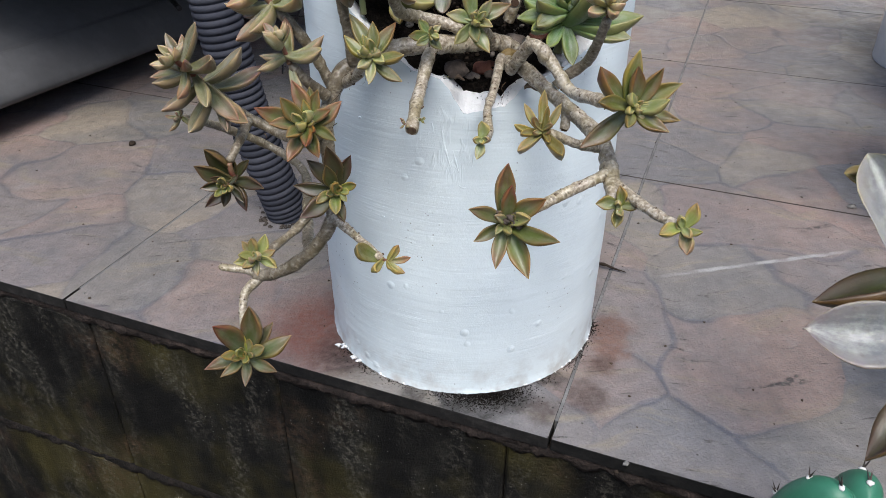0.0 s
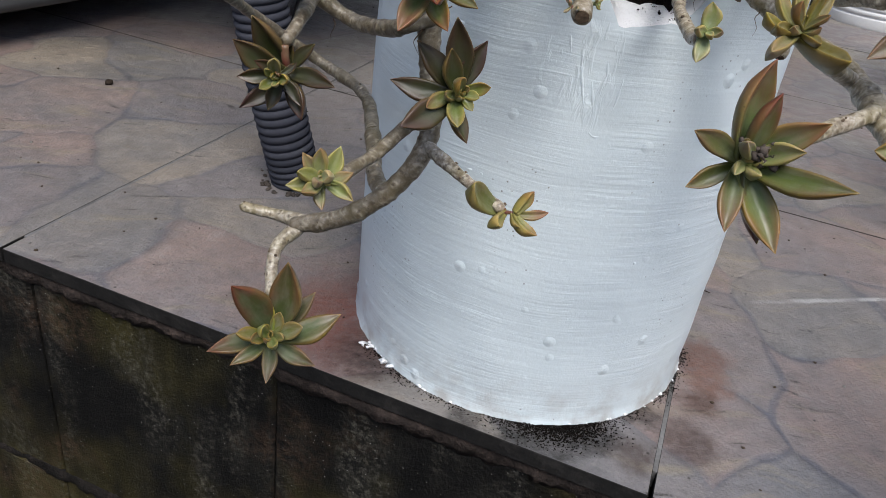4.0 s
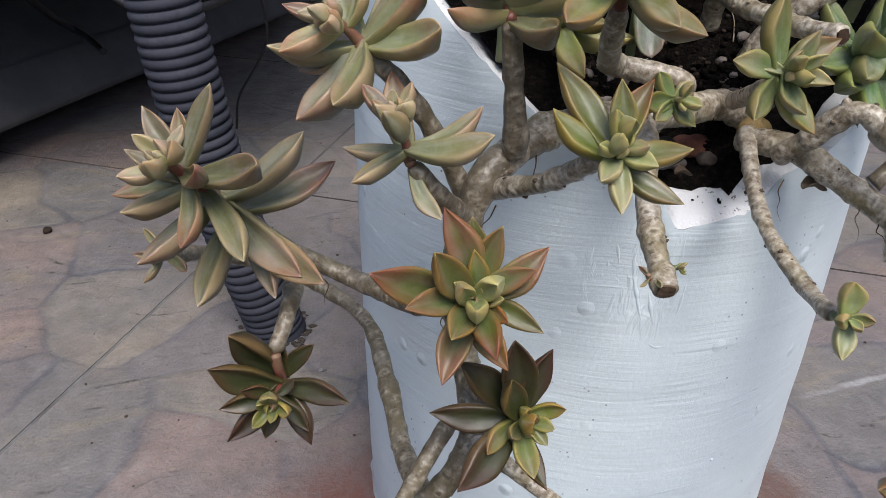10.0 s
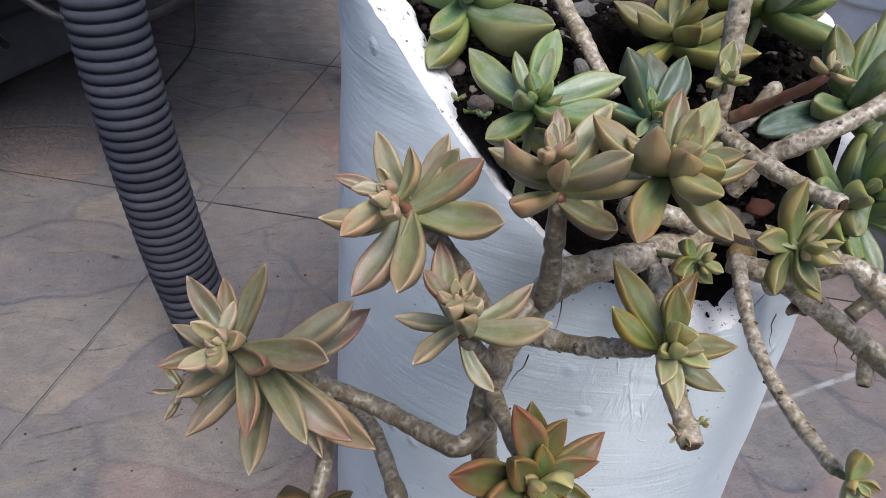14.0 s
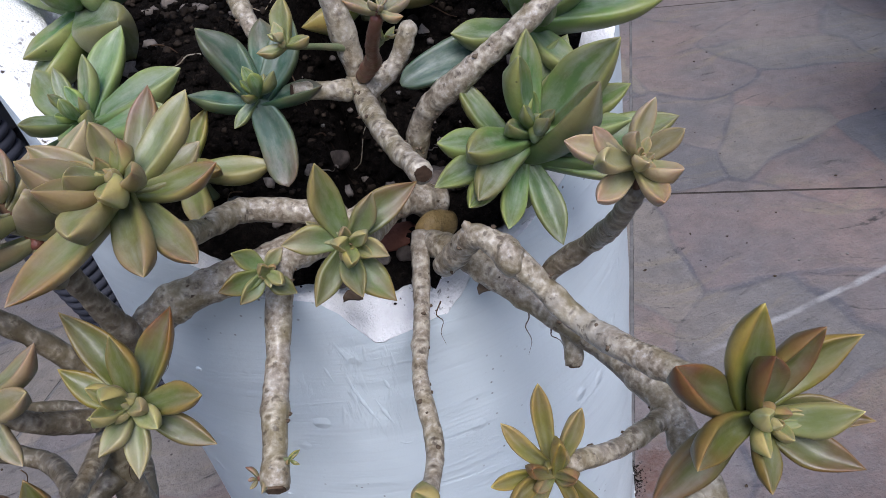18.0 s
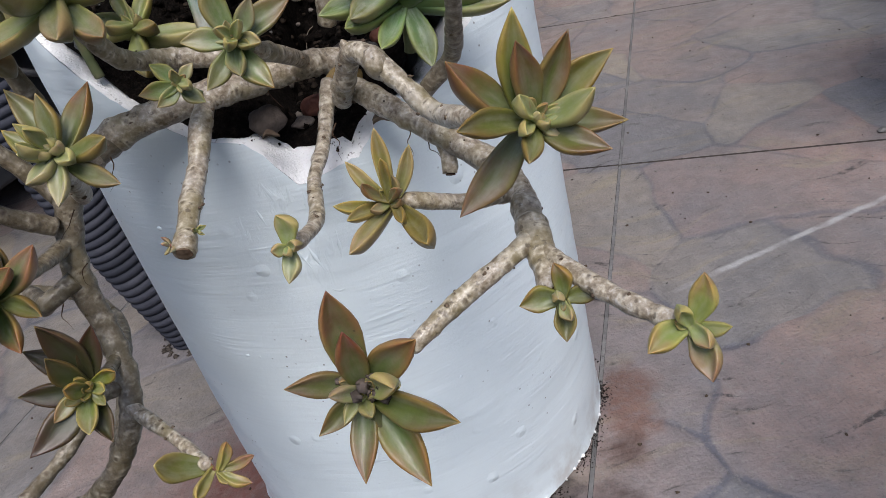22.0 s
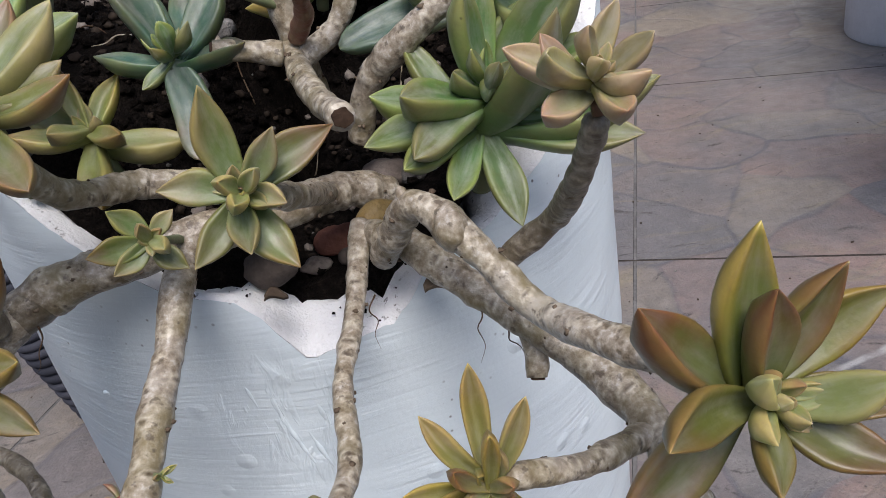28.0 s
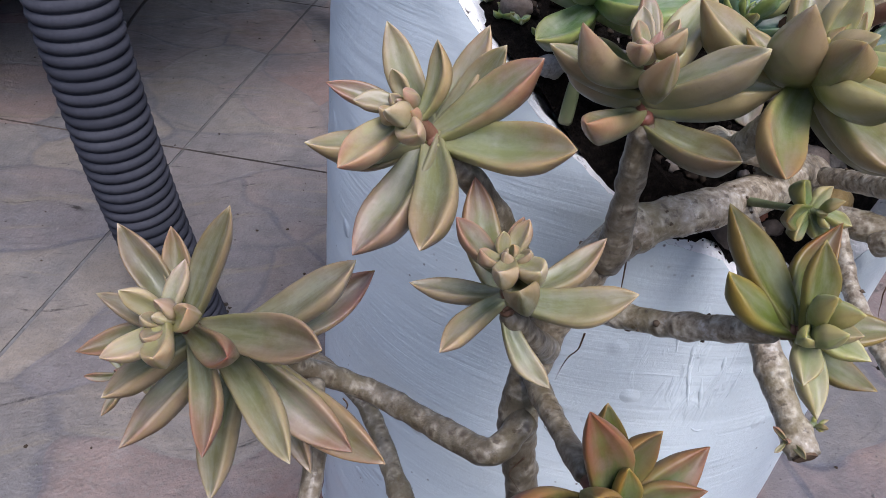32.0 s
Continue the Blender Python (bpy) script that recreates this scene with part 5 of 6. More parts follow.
rosette(right, (0.0499, 0.3405, 0.2535), (-0.108, -0.755, 0.647), 'ochre',
        [(92, 18, 21.5, 6.0), (60, 22, 17.2, 6.0), (128, 21, 17.6, 6.0), (178, 36, 17.5, 6.0), (-158, 42, 15.5, 4.6), (-131, 34, 21.0, 6.0), (-57, 44, 25.4, 6.0), (-66, 46, 12.0, 3.6), (80, 52, 14.6, 1.2), (140, 56, 11.0, 1.2), (10, 66, 10.0, 1.2)],
        (0.053, 0.345, 0.2490), 44, inner=4, heart="lime")
rosette(middle, (0.0177, 0.3854, 0.2949), (0.184, -0.871, 0.456), 'sage',
        [(94, 21, 21.8, 6.5), (47, 16, 14.0, 3.9), (21, 3, 22.5, 6.5), (162, 4, 15.5, 6.5), (133, -26, 11.9, 3.9), (-137, 13, 17.2, 6.5), (-98, 33, 14.4, 3.9), (-70, 13, 18.6, 6.5), (-35, 45, 12.3, 3.9), (153, 68, 9.9, 1.3), (33, 67, 10.0, 1.3), (-120, 69, 9.9, 1.3)],
        (0.02, 0.396, 0.288), 45, inner=7)
rosette(left, (-0.0053, 0.398, 0.2834), (0.303, -0.872, 0.384), 'sage',
        [(126, 14, 10.7, 4.0), (36, 14, 8.0, 4.0), (177, 13, 13.3, 4.0), (-154, 14, 10.7, 4.0), (-59, 13, 9.9, 4.0), (106, 57, 6.9, 0.8), (-59, 63, 6.7, 0.8)],
        (-0.0065, 0.4215, 0.2715), 46, inner=3, fat=1.2)
rosette(left, (-0.0351, 0.3613, 0.2857), (0.0, -0.622, 0.783), 'umber',
        [(117, 12, 26.9, 7.0), (58, 12, 22.9, 7.0), (87, 32, 16.9, 4.2), (141, 13, 18.7, 7.0), (-7, 24, 18.1, 7.0), (-38, -3, 19.6, 7.0), (-94, -5, 15.5, 4.2), (-125, 19, 12.1, 4.2), (134, 64, 11.4, 1.4), (-45, 30, 11.1, 4.2), (126, 89, 11.4, 1.4), (-143, 69, 10.9, 1.4)],
        (-0.0375, 0.3668, 0.28), 47, inner=7)
rosette(left, (-0.0702, 0.3492, 0.2531), (-0.143, -0.82, 0.554), 'red',
        [(110, 23, 24.2, 8.2), (70, 23, 20.1, 8.2), (37, 8, 22.3, 8.2), (27, 21, 17.4, 5.0), (169, 31, 28.1, 8.2), (132, 51, 20.8, 5.0), (-23, 10, 18.9, 8.2), (91, 30, 13.2, 5.0), (-169, 37, 19.2, 5.0), (-66, 42, 19.5, 5.0), (-115, 54, 17.2, 5.0), (-107, 18, 22.3, 8.2), (-61, 11, 19.2, 8.2), (33, 63, 13.5, 1.7), (133, 75, 12.2, 1.7), (-74, 77, 12.1, 1.7), (-30, 45, 13.4, 5.0), (93, 5, 20.3, 9.9)],
        (-0.0690, 0.3640, 0.2470), 48, inner=7)
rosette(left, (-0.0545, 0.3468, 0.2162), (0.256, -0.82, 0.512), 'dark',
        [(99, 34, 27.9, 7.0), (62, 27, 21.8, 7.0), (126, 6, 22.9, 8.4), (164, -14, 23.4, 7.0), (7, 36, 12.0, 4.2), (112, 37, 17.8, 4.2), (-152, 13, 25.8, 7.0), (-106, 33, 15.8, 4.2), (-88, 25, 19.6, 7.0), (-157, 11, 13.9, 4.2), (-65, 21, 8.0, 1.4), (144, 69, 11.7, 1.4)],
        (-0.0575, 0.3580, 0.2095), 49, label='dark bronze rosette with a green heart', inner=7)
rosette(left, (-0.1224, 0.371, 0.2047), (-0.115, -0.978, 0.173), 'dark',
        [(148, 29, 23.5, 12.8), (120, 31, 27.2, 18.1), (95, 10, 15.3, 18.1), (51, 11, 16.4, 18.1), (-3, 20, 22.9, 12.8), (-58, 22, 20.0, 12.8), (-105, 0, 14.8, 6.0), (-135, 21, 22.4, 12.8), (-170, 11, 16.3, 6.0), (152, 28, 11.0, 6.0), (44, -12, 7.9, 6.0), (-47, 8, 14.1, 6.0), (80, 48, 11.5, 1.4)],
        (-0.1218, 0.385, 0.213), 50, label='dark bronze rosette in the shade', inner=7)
rosette(left, (-0.0978, 0.3264, 0.1872), (0.049, -0.839, 0.542), 'lime',
        [(130, 14, 11.6, 4.8), (96, 40, 12.4, 2.8), (66, 13, 13.4, 4.8), (-166, 14, 12.7, 4.8), (171, 43, 10.8, 2.8), (18, 14, 11.2, 4.8), (-30, 13, 13.0, 4.8), (-86, 13, 10.6, 4.8), (-136, 43, 11.0, 2.8), (8, 69, 7.3, 0.9), (-110, 75, 7.0, 0.9)],
        (-0.0962, 0.338, 0.181), 51, inner=7, fat=1.32)
rosette(left, (-0.1164, 0.3367, 0.1112), (0.107, -0.698, 0.708), 'wine',
        [(76, 45, 37.6, 8.0), (46, 13, 26.0, 8.0), (18, 12, 30.1, 8.0), (132, 53, 35.0, 8.0), (-165, 13, 25.3, 8.0), (-33, 13, 22.3, 8.0), (-92, 17, 19.6, 8.0), (-142, 14, 19.4, 8.0), (104, 42, 19.5, 4.8), (11, 43, 17.7, 4.8), (-178, 44, 17.2, 4.8), (-72, 63, 13.3, 1.6), (144, 76, 11.9, 1.6)],
        (-0.1195, 0.352, 0.118), 52, inner=7, fat=0.86)
rosette(left, (-0.0290, 0.3415, 0.1752), (0.598, -0.717, 0.359), 'ochre',
        [(136, 12, 20.0, 9.0, 'olive'), (-170, 36, 13.5, 5.5), (-7, 39, 13.0, 1.0), (-60, 30, 12.0, 1.0), (50, 25, 10.5, 0.0)],
        (-0.033, 0.3453, 0.174), 53, inner=1, fat=1.4, label="shoot with a pink neck and few plump leaves")
rosette(right, (0.0194, 0.3404, 0.248), (-0.13, -0.911, 0.391), 'heart',
        [(92, 22, 10.0, 3.0), (-98, 18, 10.5, 3.0), (5, 52, 6.4, 1.6), (178, 52, 5.4, 1.6), (-60, 66, 4.6, 0.6)],
        (0.0205, 0.348, 0.244), 54, inner=0, fat=1.5)
rosette(right, (0.083, 0.3725, 0.3082), (0.104, -0.621, 0.777), 'cream',
        [(55, 36, 15.8, 6.5), (8, 49, 14.2, 6.5), (-67, 54, 13.8, 3.9), (123, 24, 13.2, 6.5), (147, 18, 17.5, 6.5), (-156, 24, 15.9, 6.5), (-103, 37, 15.6, 3.9), (-177, 46, 17.4, 3.9), (141, 66, 10.4, 1.3), (-134, 60, 10.8, 1.3)],
        (0.0828, 0.3745, 0.299), 55, inner=7)
rosette(green_plant((0.068, 0.43, 0.264), 'lush green rosette beside the rim of the pot'), (0.0735, 0.4201, 0.2947), (0.256, -0.512, 0.82), 'green',
        [(36, 21, 38.9, 15.7), (-1, 72, 46.3, 15.7), (-30, 29, 44.4, 15.7), (-48, 21, 40.0, 15.7), (-76, 80, 42.8, 15.7), (-104, -4, 29.4, 15.7), (-162, 8, 29.5, 7.5), (158, 22, 31.0, 15.7), (103, 15, 29.5, 15.7), (29, 38, 23.9, 7.5), (-43, 40, 28.7, 7.5), (179, 27, 30.2, 7.5), (-18, 43, 30.4, 7.5), (-164, 16, 31.7, 15.7), (-140, 8, 27.9, 15.7), (155, 55, 13.7, 1.7), (-144, 64, 14.4, 1.7), (82, 52, 30.5, 6.4), (177, 0, 33.1, 8.6), (122, 64, 29.7, 6.1)],
        (0.068, 0.43, 0.264), 56, inner=7, fat=0.88)
rosette(left, (-0.0277, 0.3912, 0.3234), (-0.051, -0.506, 0.861), 'dusk',
        [(75, 9, 25.9, 8.8), (53, 10, 26.7, 8.8), (1, 12, 22.9, 8.8), (30, 0, 19.6, 8.8), (83, 63, 16.0, 5.2), (143, 11, 15.4, 8.8), (-177, 58, 24.1, 8.8), (147, 11, 25.8, 8.8), (-125, 18, 34.8, 8.8, 'dusk', 0.84), (-52, 3, 26.6, 8.8), (-92, 41, 26.2, 5.2), (-32, 50, 18.2, 5.2), (-129, 57, 22.2, 5.2), (-71, 43, 15.9, 1.8), (-113, 64, 14.7, 1.8), (-73, 11, 26.2, 6.4)],
        (-0.0272, 0.398, 0.308), 57, inner=7, fat=1.04)
rosette(left, (-0.0579, 0.402, 0.3204), (-0.201, -0.1, 0.974), 'tan',
        [(36, 23, 29.3, 12.0), (-44, 37, 24.8, 12.0), (157, 29, 21.1, 11.0), (126, 14, 20.0, 12.0), (-171, 44, 21.1, 6.9), (-104, 44, 20.0, 8.0), (63, 17, 17.7, 6.0), (73, 40, 15.0, 5.0), (-148, 22, 20.9, 15.0), (-72, 11, 24.3, 17.0), (-25, 8, 24.0, 12.0), (-80, 44, 11.2, 1.5), (-129, 31, 12.7, 1.5)],
        (-0.0544, 0.4024, 0.304), 58, inner=5)
rosette(left, (-0.1014, 0.4098, 0.3048), (-0.608, -0.355, 0.71), 'tan',
        [(142, 30, 24.8, 13.8), (95, 29, 15.6, 6.7), (93, 11, 24.6, 13.8), (76, 13, 22.9, 13.8), (55, 14, 27.4, 13.8), (18, 8, 32.7, 13.8), (-162, 38, 18.8, 6.7), (-125, 40, 25.8, 13.8), (-132, 9, 21.1, 13.8), (-47, 17, 28.8, 13.8), (-79, 12, 29.4, 13.8), (-20, 29, 14.5, 1.6), (131, 17, 6.1, 1.6), (-36, 56, 12.7, 1.6), (-84, 31, 19.6, 4.4)],
        (-0.0922, 0.4135, 0.2935), 59, inner=7)
rosette(left, (-0.0855, 0.3846, 0.2876), (-0.209, -0.262, 0.942), 'tan',
        [(170, 39, 14.6, 6.4), (129, 30, 26.6, 17.5), (52, 11, 22.8, 13.6), (16, 13, 24.8, 13.6), (-169, -6, 19.8, 13.6), (-112, -1, 17.6, 13.6), (-32, -25, 17.0, 20.3), (94, 38, 11.1, 6.4), (-37, 40, 12.5, 1.4), (-80, 43, 12.2, 1.4), (-62, 48, 19.8, 6.4)],
        (-0.0815, 0.389, 0.27), 60, inner=7)
rosette(left, (-0.146, 0.3907, 0.2735), (-0.404, -0.535, 0.742), 'bronze',
        [(145, 20, 24.4, 12.0), (122, 15, 20.0, 12.0), (82, 22, 25.0, 10.0), (-179, 43, 21.8, 18.0), (-148, 15, 23.7, 16.0), (-109, 36, 21.7, 16.0), (-105, 13, 28.0, 24.0), (-52, 12, 25.0, 12.0), (-30, 8, 31.7, 20.0), (-71, 12, 32.6, 34.0), (-20, -14, 35.0, 26.0), (-16, -1, 40.8, 34.0), (10, 24, 33.5, 14.0), (55, -16, 33.3, 34.0), (47, 13, 33.5, 27.0), (105, -14, 12.2, 1.8), (-32, 50, 16.1, 1.8), (-5, 38, 21.3, 10.0), (-39, -9, 31.2, 34.0)],
        (-0.13, 0.412, 0.244), 61, label='long drooping rosette of dusty bronze leaves', inner=7, fat=0.88)
rosette(green_plant((-0.001, 0.455, 0.28), 'small dark blue-green rosette on the soil'), (-0.0017, 0.4506, 0.3106), (0.0, -0.362, 0.932), 'blue',
        [(128, 47, 27.3, 6.5), (107, 37, 20.7, 3.9), (79, 19, 28.4, 6.5), (-14, 18, 21.2, 6.5), (161, 9, 21.9, 6.5), (-136, -9, 11.4, 3.9), (142, 36, 10.2, 3.9), (-84, -40, 27.0, 3.9, 'tongue'), (-14, 46, 11.3, 1.3), (-67, 69, 11.4, 1.3), (51, 29, 27.4, 6.2)],
        (-0.001, 0.455, 0.28), 62, inner=7)
rosette(green_plant((-0.047, 0.45, 0.28), 'green rosette with a scarred leaf near the rim'), (-0.0485, 0.4441, 0.3185), (-0.103, -0.361, 0.927), 'green',
        [(136, 7, 31.3, 7.0), (121, 29, 17.7, 4.2), (78, 14, 32.0, 6.5), (35, -32, 18.5, 4.2), (23, 12, 31.5, 7.0), (0, 13, 26.3, 7.0), (-120, 46, 18.8, 4.2), (-68, 33, 20.5, 4.2), (-126, 13, 26.5, 7.0), (169, 66, 9.2, 1.4), (-54, 65, 11.9, 1.4), (76, 40, 18.1, 4.0)],
        (-0.047, 0.45, 0.28), 63, inner=7)
rosette(green_plant((-0.055, 0.515, 0.3), 'large green rosette leaning over the rim'), (-0.0555, 0.5111, 0.3354), (-0.149, -0.298, 0.943), 'green',
        [(142, 15, 35.0, 8.5), (171, 18, 37.2, 8.5), (-100, 10, 31.9, 8.5), (-37, 18, 47.8, 8.5), (40, 15, 38.7, 8.5), (36, 31, 29.0, 7.9), (94, 35, 18.5, 5.1), (-81, 45, 24.8, 5.1), (-22, 24, 25.6, 5.1), (-96, -3, 39.6, 8.5)],
        (-0.055, 0.515, 0.3), 64, inner=7)
rosette(middle, (0.0113, 0.4366, 0.3279), (-0.207, -0.518, 0.83), 'heart',
        [(89, 30, 12.6, 3.0), (-155, 16, 7.9, 3.2), (6, 14, 7.8, 3.2), (113, 38, 5.7, 1.9), (-74, 71, 5.6, 0.7)],
        (0.0265, 0.4570, 0.3140), 65, inner=2, fat=1.3)
# rosettes seen less closely: turned out by rule
def even_rosette(parent, bud, axis, kind, count, length, neck, seed, rise=(8, 60), narrow=1.0, inner=4):
    rng = random.Random(seed)
    rows = []
    for i in range(count):
        u = i / max(1, count - 1)
        rows.append((i * 137.5 + rng.uniform(-14, 14), rise[0] + (rise[1] - rise[0]) * u + rng.uniform(-6, 6), length * 1000 * (1 - 0.45 * u) * rng.uniform(0.88, 1.08), 7 * (1 - u) * length / 0.03 + 1))
    return rosette(parent, bud, axis, kind, rows, neck, seed, inner=inner)


even_rosette(left, (-0.1630, 0.4275, 0.2236), (-0.5, -0.6, 0.4), "bronze", 6, 0.013, (-0.1610, 0.4340, 0.2200), 90, (10, 45), inner=2)
rosette(green_plant((0.080, 0.462, 0.290), "tall green rosette with upright leaves at the back rim"), (0.0836, 0.4548, 0.315), (0.15, -0.35, 0.93), "green",
        [(42, 51, 47.0, 7), (104, 40, 31.0, 7), (-175, 76, 30.0, 5), (-27, 13, 43.0, 7), (3, 26, 36.0, 7), (-5, 38, 24.0, 5), (25, 31, 38.0, 7), (172, 12, 28.0, 8), (60, 48, 30.0, 6), (-100, 10, 24.0, 9)],
        (0.080, 0.462, 0.290), 91, inner=4)
even_rosette(green_plant((0.070, 0.512, 0.305), "big green rosette behind the trunk"), (0.072, 0.505, 0.338), (0.1, -0.35, 0.93), "green", 12, 0.040, (0.070, 0.512, 0.305), 92, (2, 62))
even_rosette(green_plant((0.036, 0.520, 0.300), "green rosette behind the trunk"), (0.036, 0.514, 0.320), (-0.35, -0.2, 0.9), "lime", 9, 0.036, (0.036, 0.520, 0.300), 93, (6, 50))
even_rosette(green_plant((-0.055, 0.580, 0.300), "green rosette at the back of the pot"), (-0.06, 0.578, 0.345), (-0.2, 0.0, 1), "green", 11, 0.036, (-0.055, 0.580, 0.300), 94, (5, 60))
even_rosette(middle, (0.0380, 0.4238, 0.3354), (0.2, -0.3, 0.9), "cream", 5, 0.012, (0.0370, 0.4250, 0.3325), 95, (5, 40), inner=2)
even_rosette(middle, (0.0385, 0.4345, 0.3235), (0.6, -0.3, 0.7), "heart", 3, 0.006, (0.0348, 0.4355, 0.3205), 96, (25, 55), inner=1)
even_rosette(green_plant((-0.025, 0.455, 0.277), "small yellow-green rosette on the soil"), (-0.027, 0.447, 0.296), (0.0, -0.5, 0.8), "lime", 8, 0.026, (-0.025, 0.455, 0.277), 97, (-5, 45))
even_rosette(green_plant((-0.010, 0.590, 0.312), "green rosette at the back of the pot"), (-0.012, 0.588, 0.345), (0, -0.2, 1), "lime", 9, 0.034, (-0.010, 0.590, 0.312), 98, (0, 60))
# loose leaf lying by the pebbles
drop = base("fallen_leaf", (0.0544, 0.4522, 0.300), "fallen blue-green leaf lying on the soil", "leaf")
put_leaf(drop, "tongue", Vector((0.040, 0.4500, 0.3020)), Vector((1, 0.12, 0.12)), Vector((0, -0.6, 0.8)), 0.037, random.Random(4), 0.85)
# small shoots at the end of the pruned stem, and the dried heart of the frontal star
even_rosette(left, (-0.0212, 0.3672, 0.2450), (-1, -0.4, 0.3), "bronze", 4, 0.0052, (-0.0168, 0.3675, 0.2440), 101, (20, 50), inner=1)
even_rosette(left, (-0.0098, 0.3690, 0.2465), (1, -0.5, 0.2), "lime", 4, 0.0045, (-0.0138, 0.3700, 0.2448), 102, (20, 50), inner=1)
rng = random.Random(31)
items = []
for k in range(16):
    v, f = lump(rng, rng.uniform(0.0006, 0.0017), 0.9, 0.7, 4, 6)
    items.append((Vector((0.0335, 0.3045, 0.2225)) + Vector((rng.gauss(0, 0.0024), rng.gauss(0, 0.0016), rng.gauss(0, 0.0024))), v, f))
part("dry_heart", heap("dry_heart", items, M_PEBBLE), right, "grey dried flower stub in the heart of the rosette", kind="stuff")
# thin aerial roots below the branches
for k, (x, y, z) in enumerate(((-0.0560, 0.3990, 0.2520), (-0.0600, 0.3960, 0.2330), (-0.1080, 0.4190, 0.2165), (-0.0700, 0.3870, 0.2250), (0.0600, 0.4020, 0.2480), (0.0650, 0.3960, 0.2440), (0.0360, 0.4060, 0.2540), (-0.0420, 0.4120, 0.2620))):
    rng = random.Random(200 + k)
    q = [Vector((x, y, z))]
    for _ in range(4):
        q.append(q[-1] + Vector((rng.uniform(-0.0022, 0.0022), rng.uniform(-0.0030, 0.0006), -rng.uniform(0.0012, 0.0034))))
    path = spline(q, 0.0008)
    v, f = tube(path, lambda i, s, a: 0.00022 * (1.15 - s), 6)
    part("aerial_root", mesh_of("aerial_root", v, f, M_CUT), left if x < 0.01 else right, "fine brown aerial root")
# curled dry leaf scraps by the notch
def dry_scrap(place, size, seed, label):
    rng = random.Random(seed)
    V, F = [], []
    rows, cols = 9, 7
    for side in (0, 1):
        for i in range(rows):
            for k in range(cols):
                u, v = i / (rows - 1), k / (cols - 1) * 2 - 1
                wd = size * 0.36 * math.sin(math.pi * (0.12 + 0.82 * u)) ** 0.8
                a = v * 1.35
                V.append(Vector(place) + Vector((size * (u - 0.5), wd * math.sin(a), wd * (1 - math.cos(a)) + size * 0.12 * math.sin(u * 5) + rng.uniform(-1, 1) * size * 0.012 - side * size * 0.035)))
    for i in range(rows - 1):
        for k in range(cols - 1):
            q = (i * cols + k, i * cols + k + 1, (i + 1) * cols + k + 1, (i + 1) * cols + k)
            F += [q, tuple(x + rows * cols for x in reversed(q))]
    ring = [k for k in range(cols)] + [i * cols + cols - 1 for i in range(1, rows)] + [(rows - 1) * cols + k for k in range(cols - 2, -1, -1)] + [i * cols for i in range(rows - 2, 0, -1)]
    for a, b in zip(ring, ring[1:] + ring[:1]):
        F.append((b, a, a + rows * cols, b + rows * cols))
    thing("dry_leaf", mesh_of("dry_leaf", V, F, M_SCAR), label, "leaf", "dry leaf scraps by the notch")


dry_scrap((0.0520, 0.4130, 0.2475), 0.0085, 501, "curled dry brown leaf lying on the broken rim")
dry_scrap((0.0105, 0.4215, 0.2500), 0.0060, 502, "curled dry brown leaf lying on the broken rim")
# seedlings on the soil
for k, (x, y) in enumerate(((-0.0626, 0.4825), (-0.0592, 0.4763), (-0.0552, 0.4724), (-0.0575, 0.4800), (-0.0450, 0.4640), (-0.0500, 0.4690))):
    sprout = base("seedling", (x, y, soil_height(x, y)), "tiny round-leaved green seedling on the soil", "seedling", "seedlings on the soil")
    rng = random.Random(300 + k)
    for a in (0.3, 2.4, 4.5):
        d = Vector((math.cos(a + k), math.sin(a + k), 0.5))
        put_leaf(sprout, "green", Vector((x, y, soil_height(x, y) + 0.0010)), d, Vector((0, 0, 1)), rng.uniform(0.0028, 0.0040), rng, 1.7)
# dry root threads lying in the soil
for k in range(26):
    rng = random.Random(400 + k)
    x, y = 0.0167 + rng.uniform(-0.07, 0.07), 0.520 + rng.uniform(-0.06, 0.07)
    a = rng.uniform(0, 6.28)
    q = []
    for s in range(4):
        q.append((x, y, soil_height(x, y) + 0.0012 + 0.001 * (s % 2)))
        a += rng.uniform(-0.9, 0.9)
        x, y = x + 0.0045 * math.cos(a), y + 0.0045 * math.sin(a)
    path = spline(q, 0.0010)
    v, f = tube(path, lambda i, s, b: 0.00028 * (1.1 - 0.6 * s), 6)
    thing("root_thread", mesh_of("root_thread", v, f, M_STEM if k % 2 else M_CUT), "thin dry root thread lying on the soil", "root", "root threads on the soil")

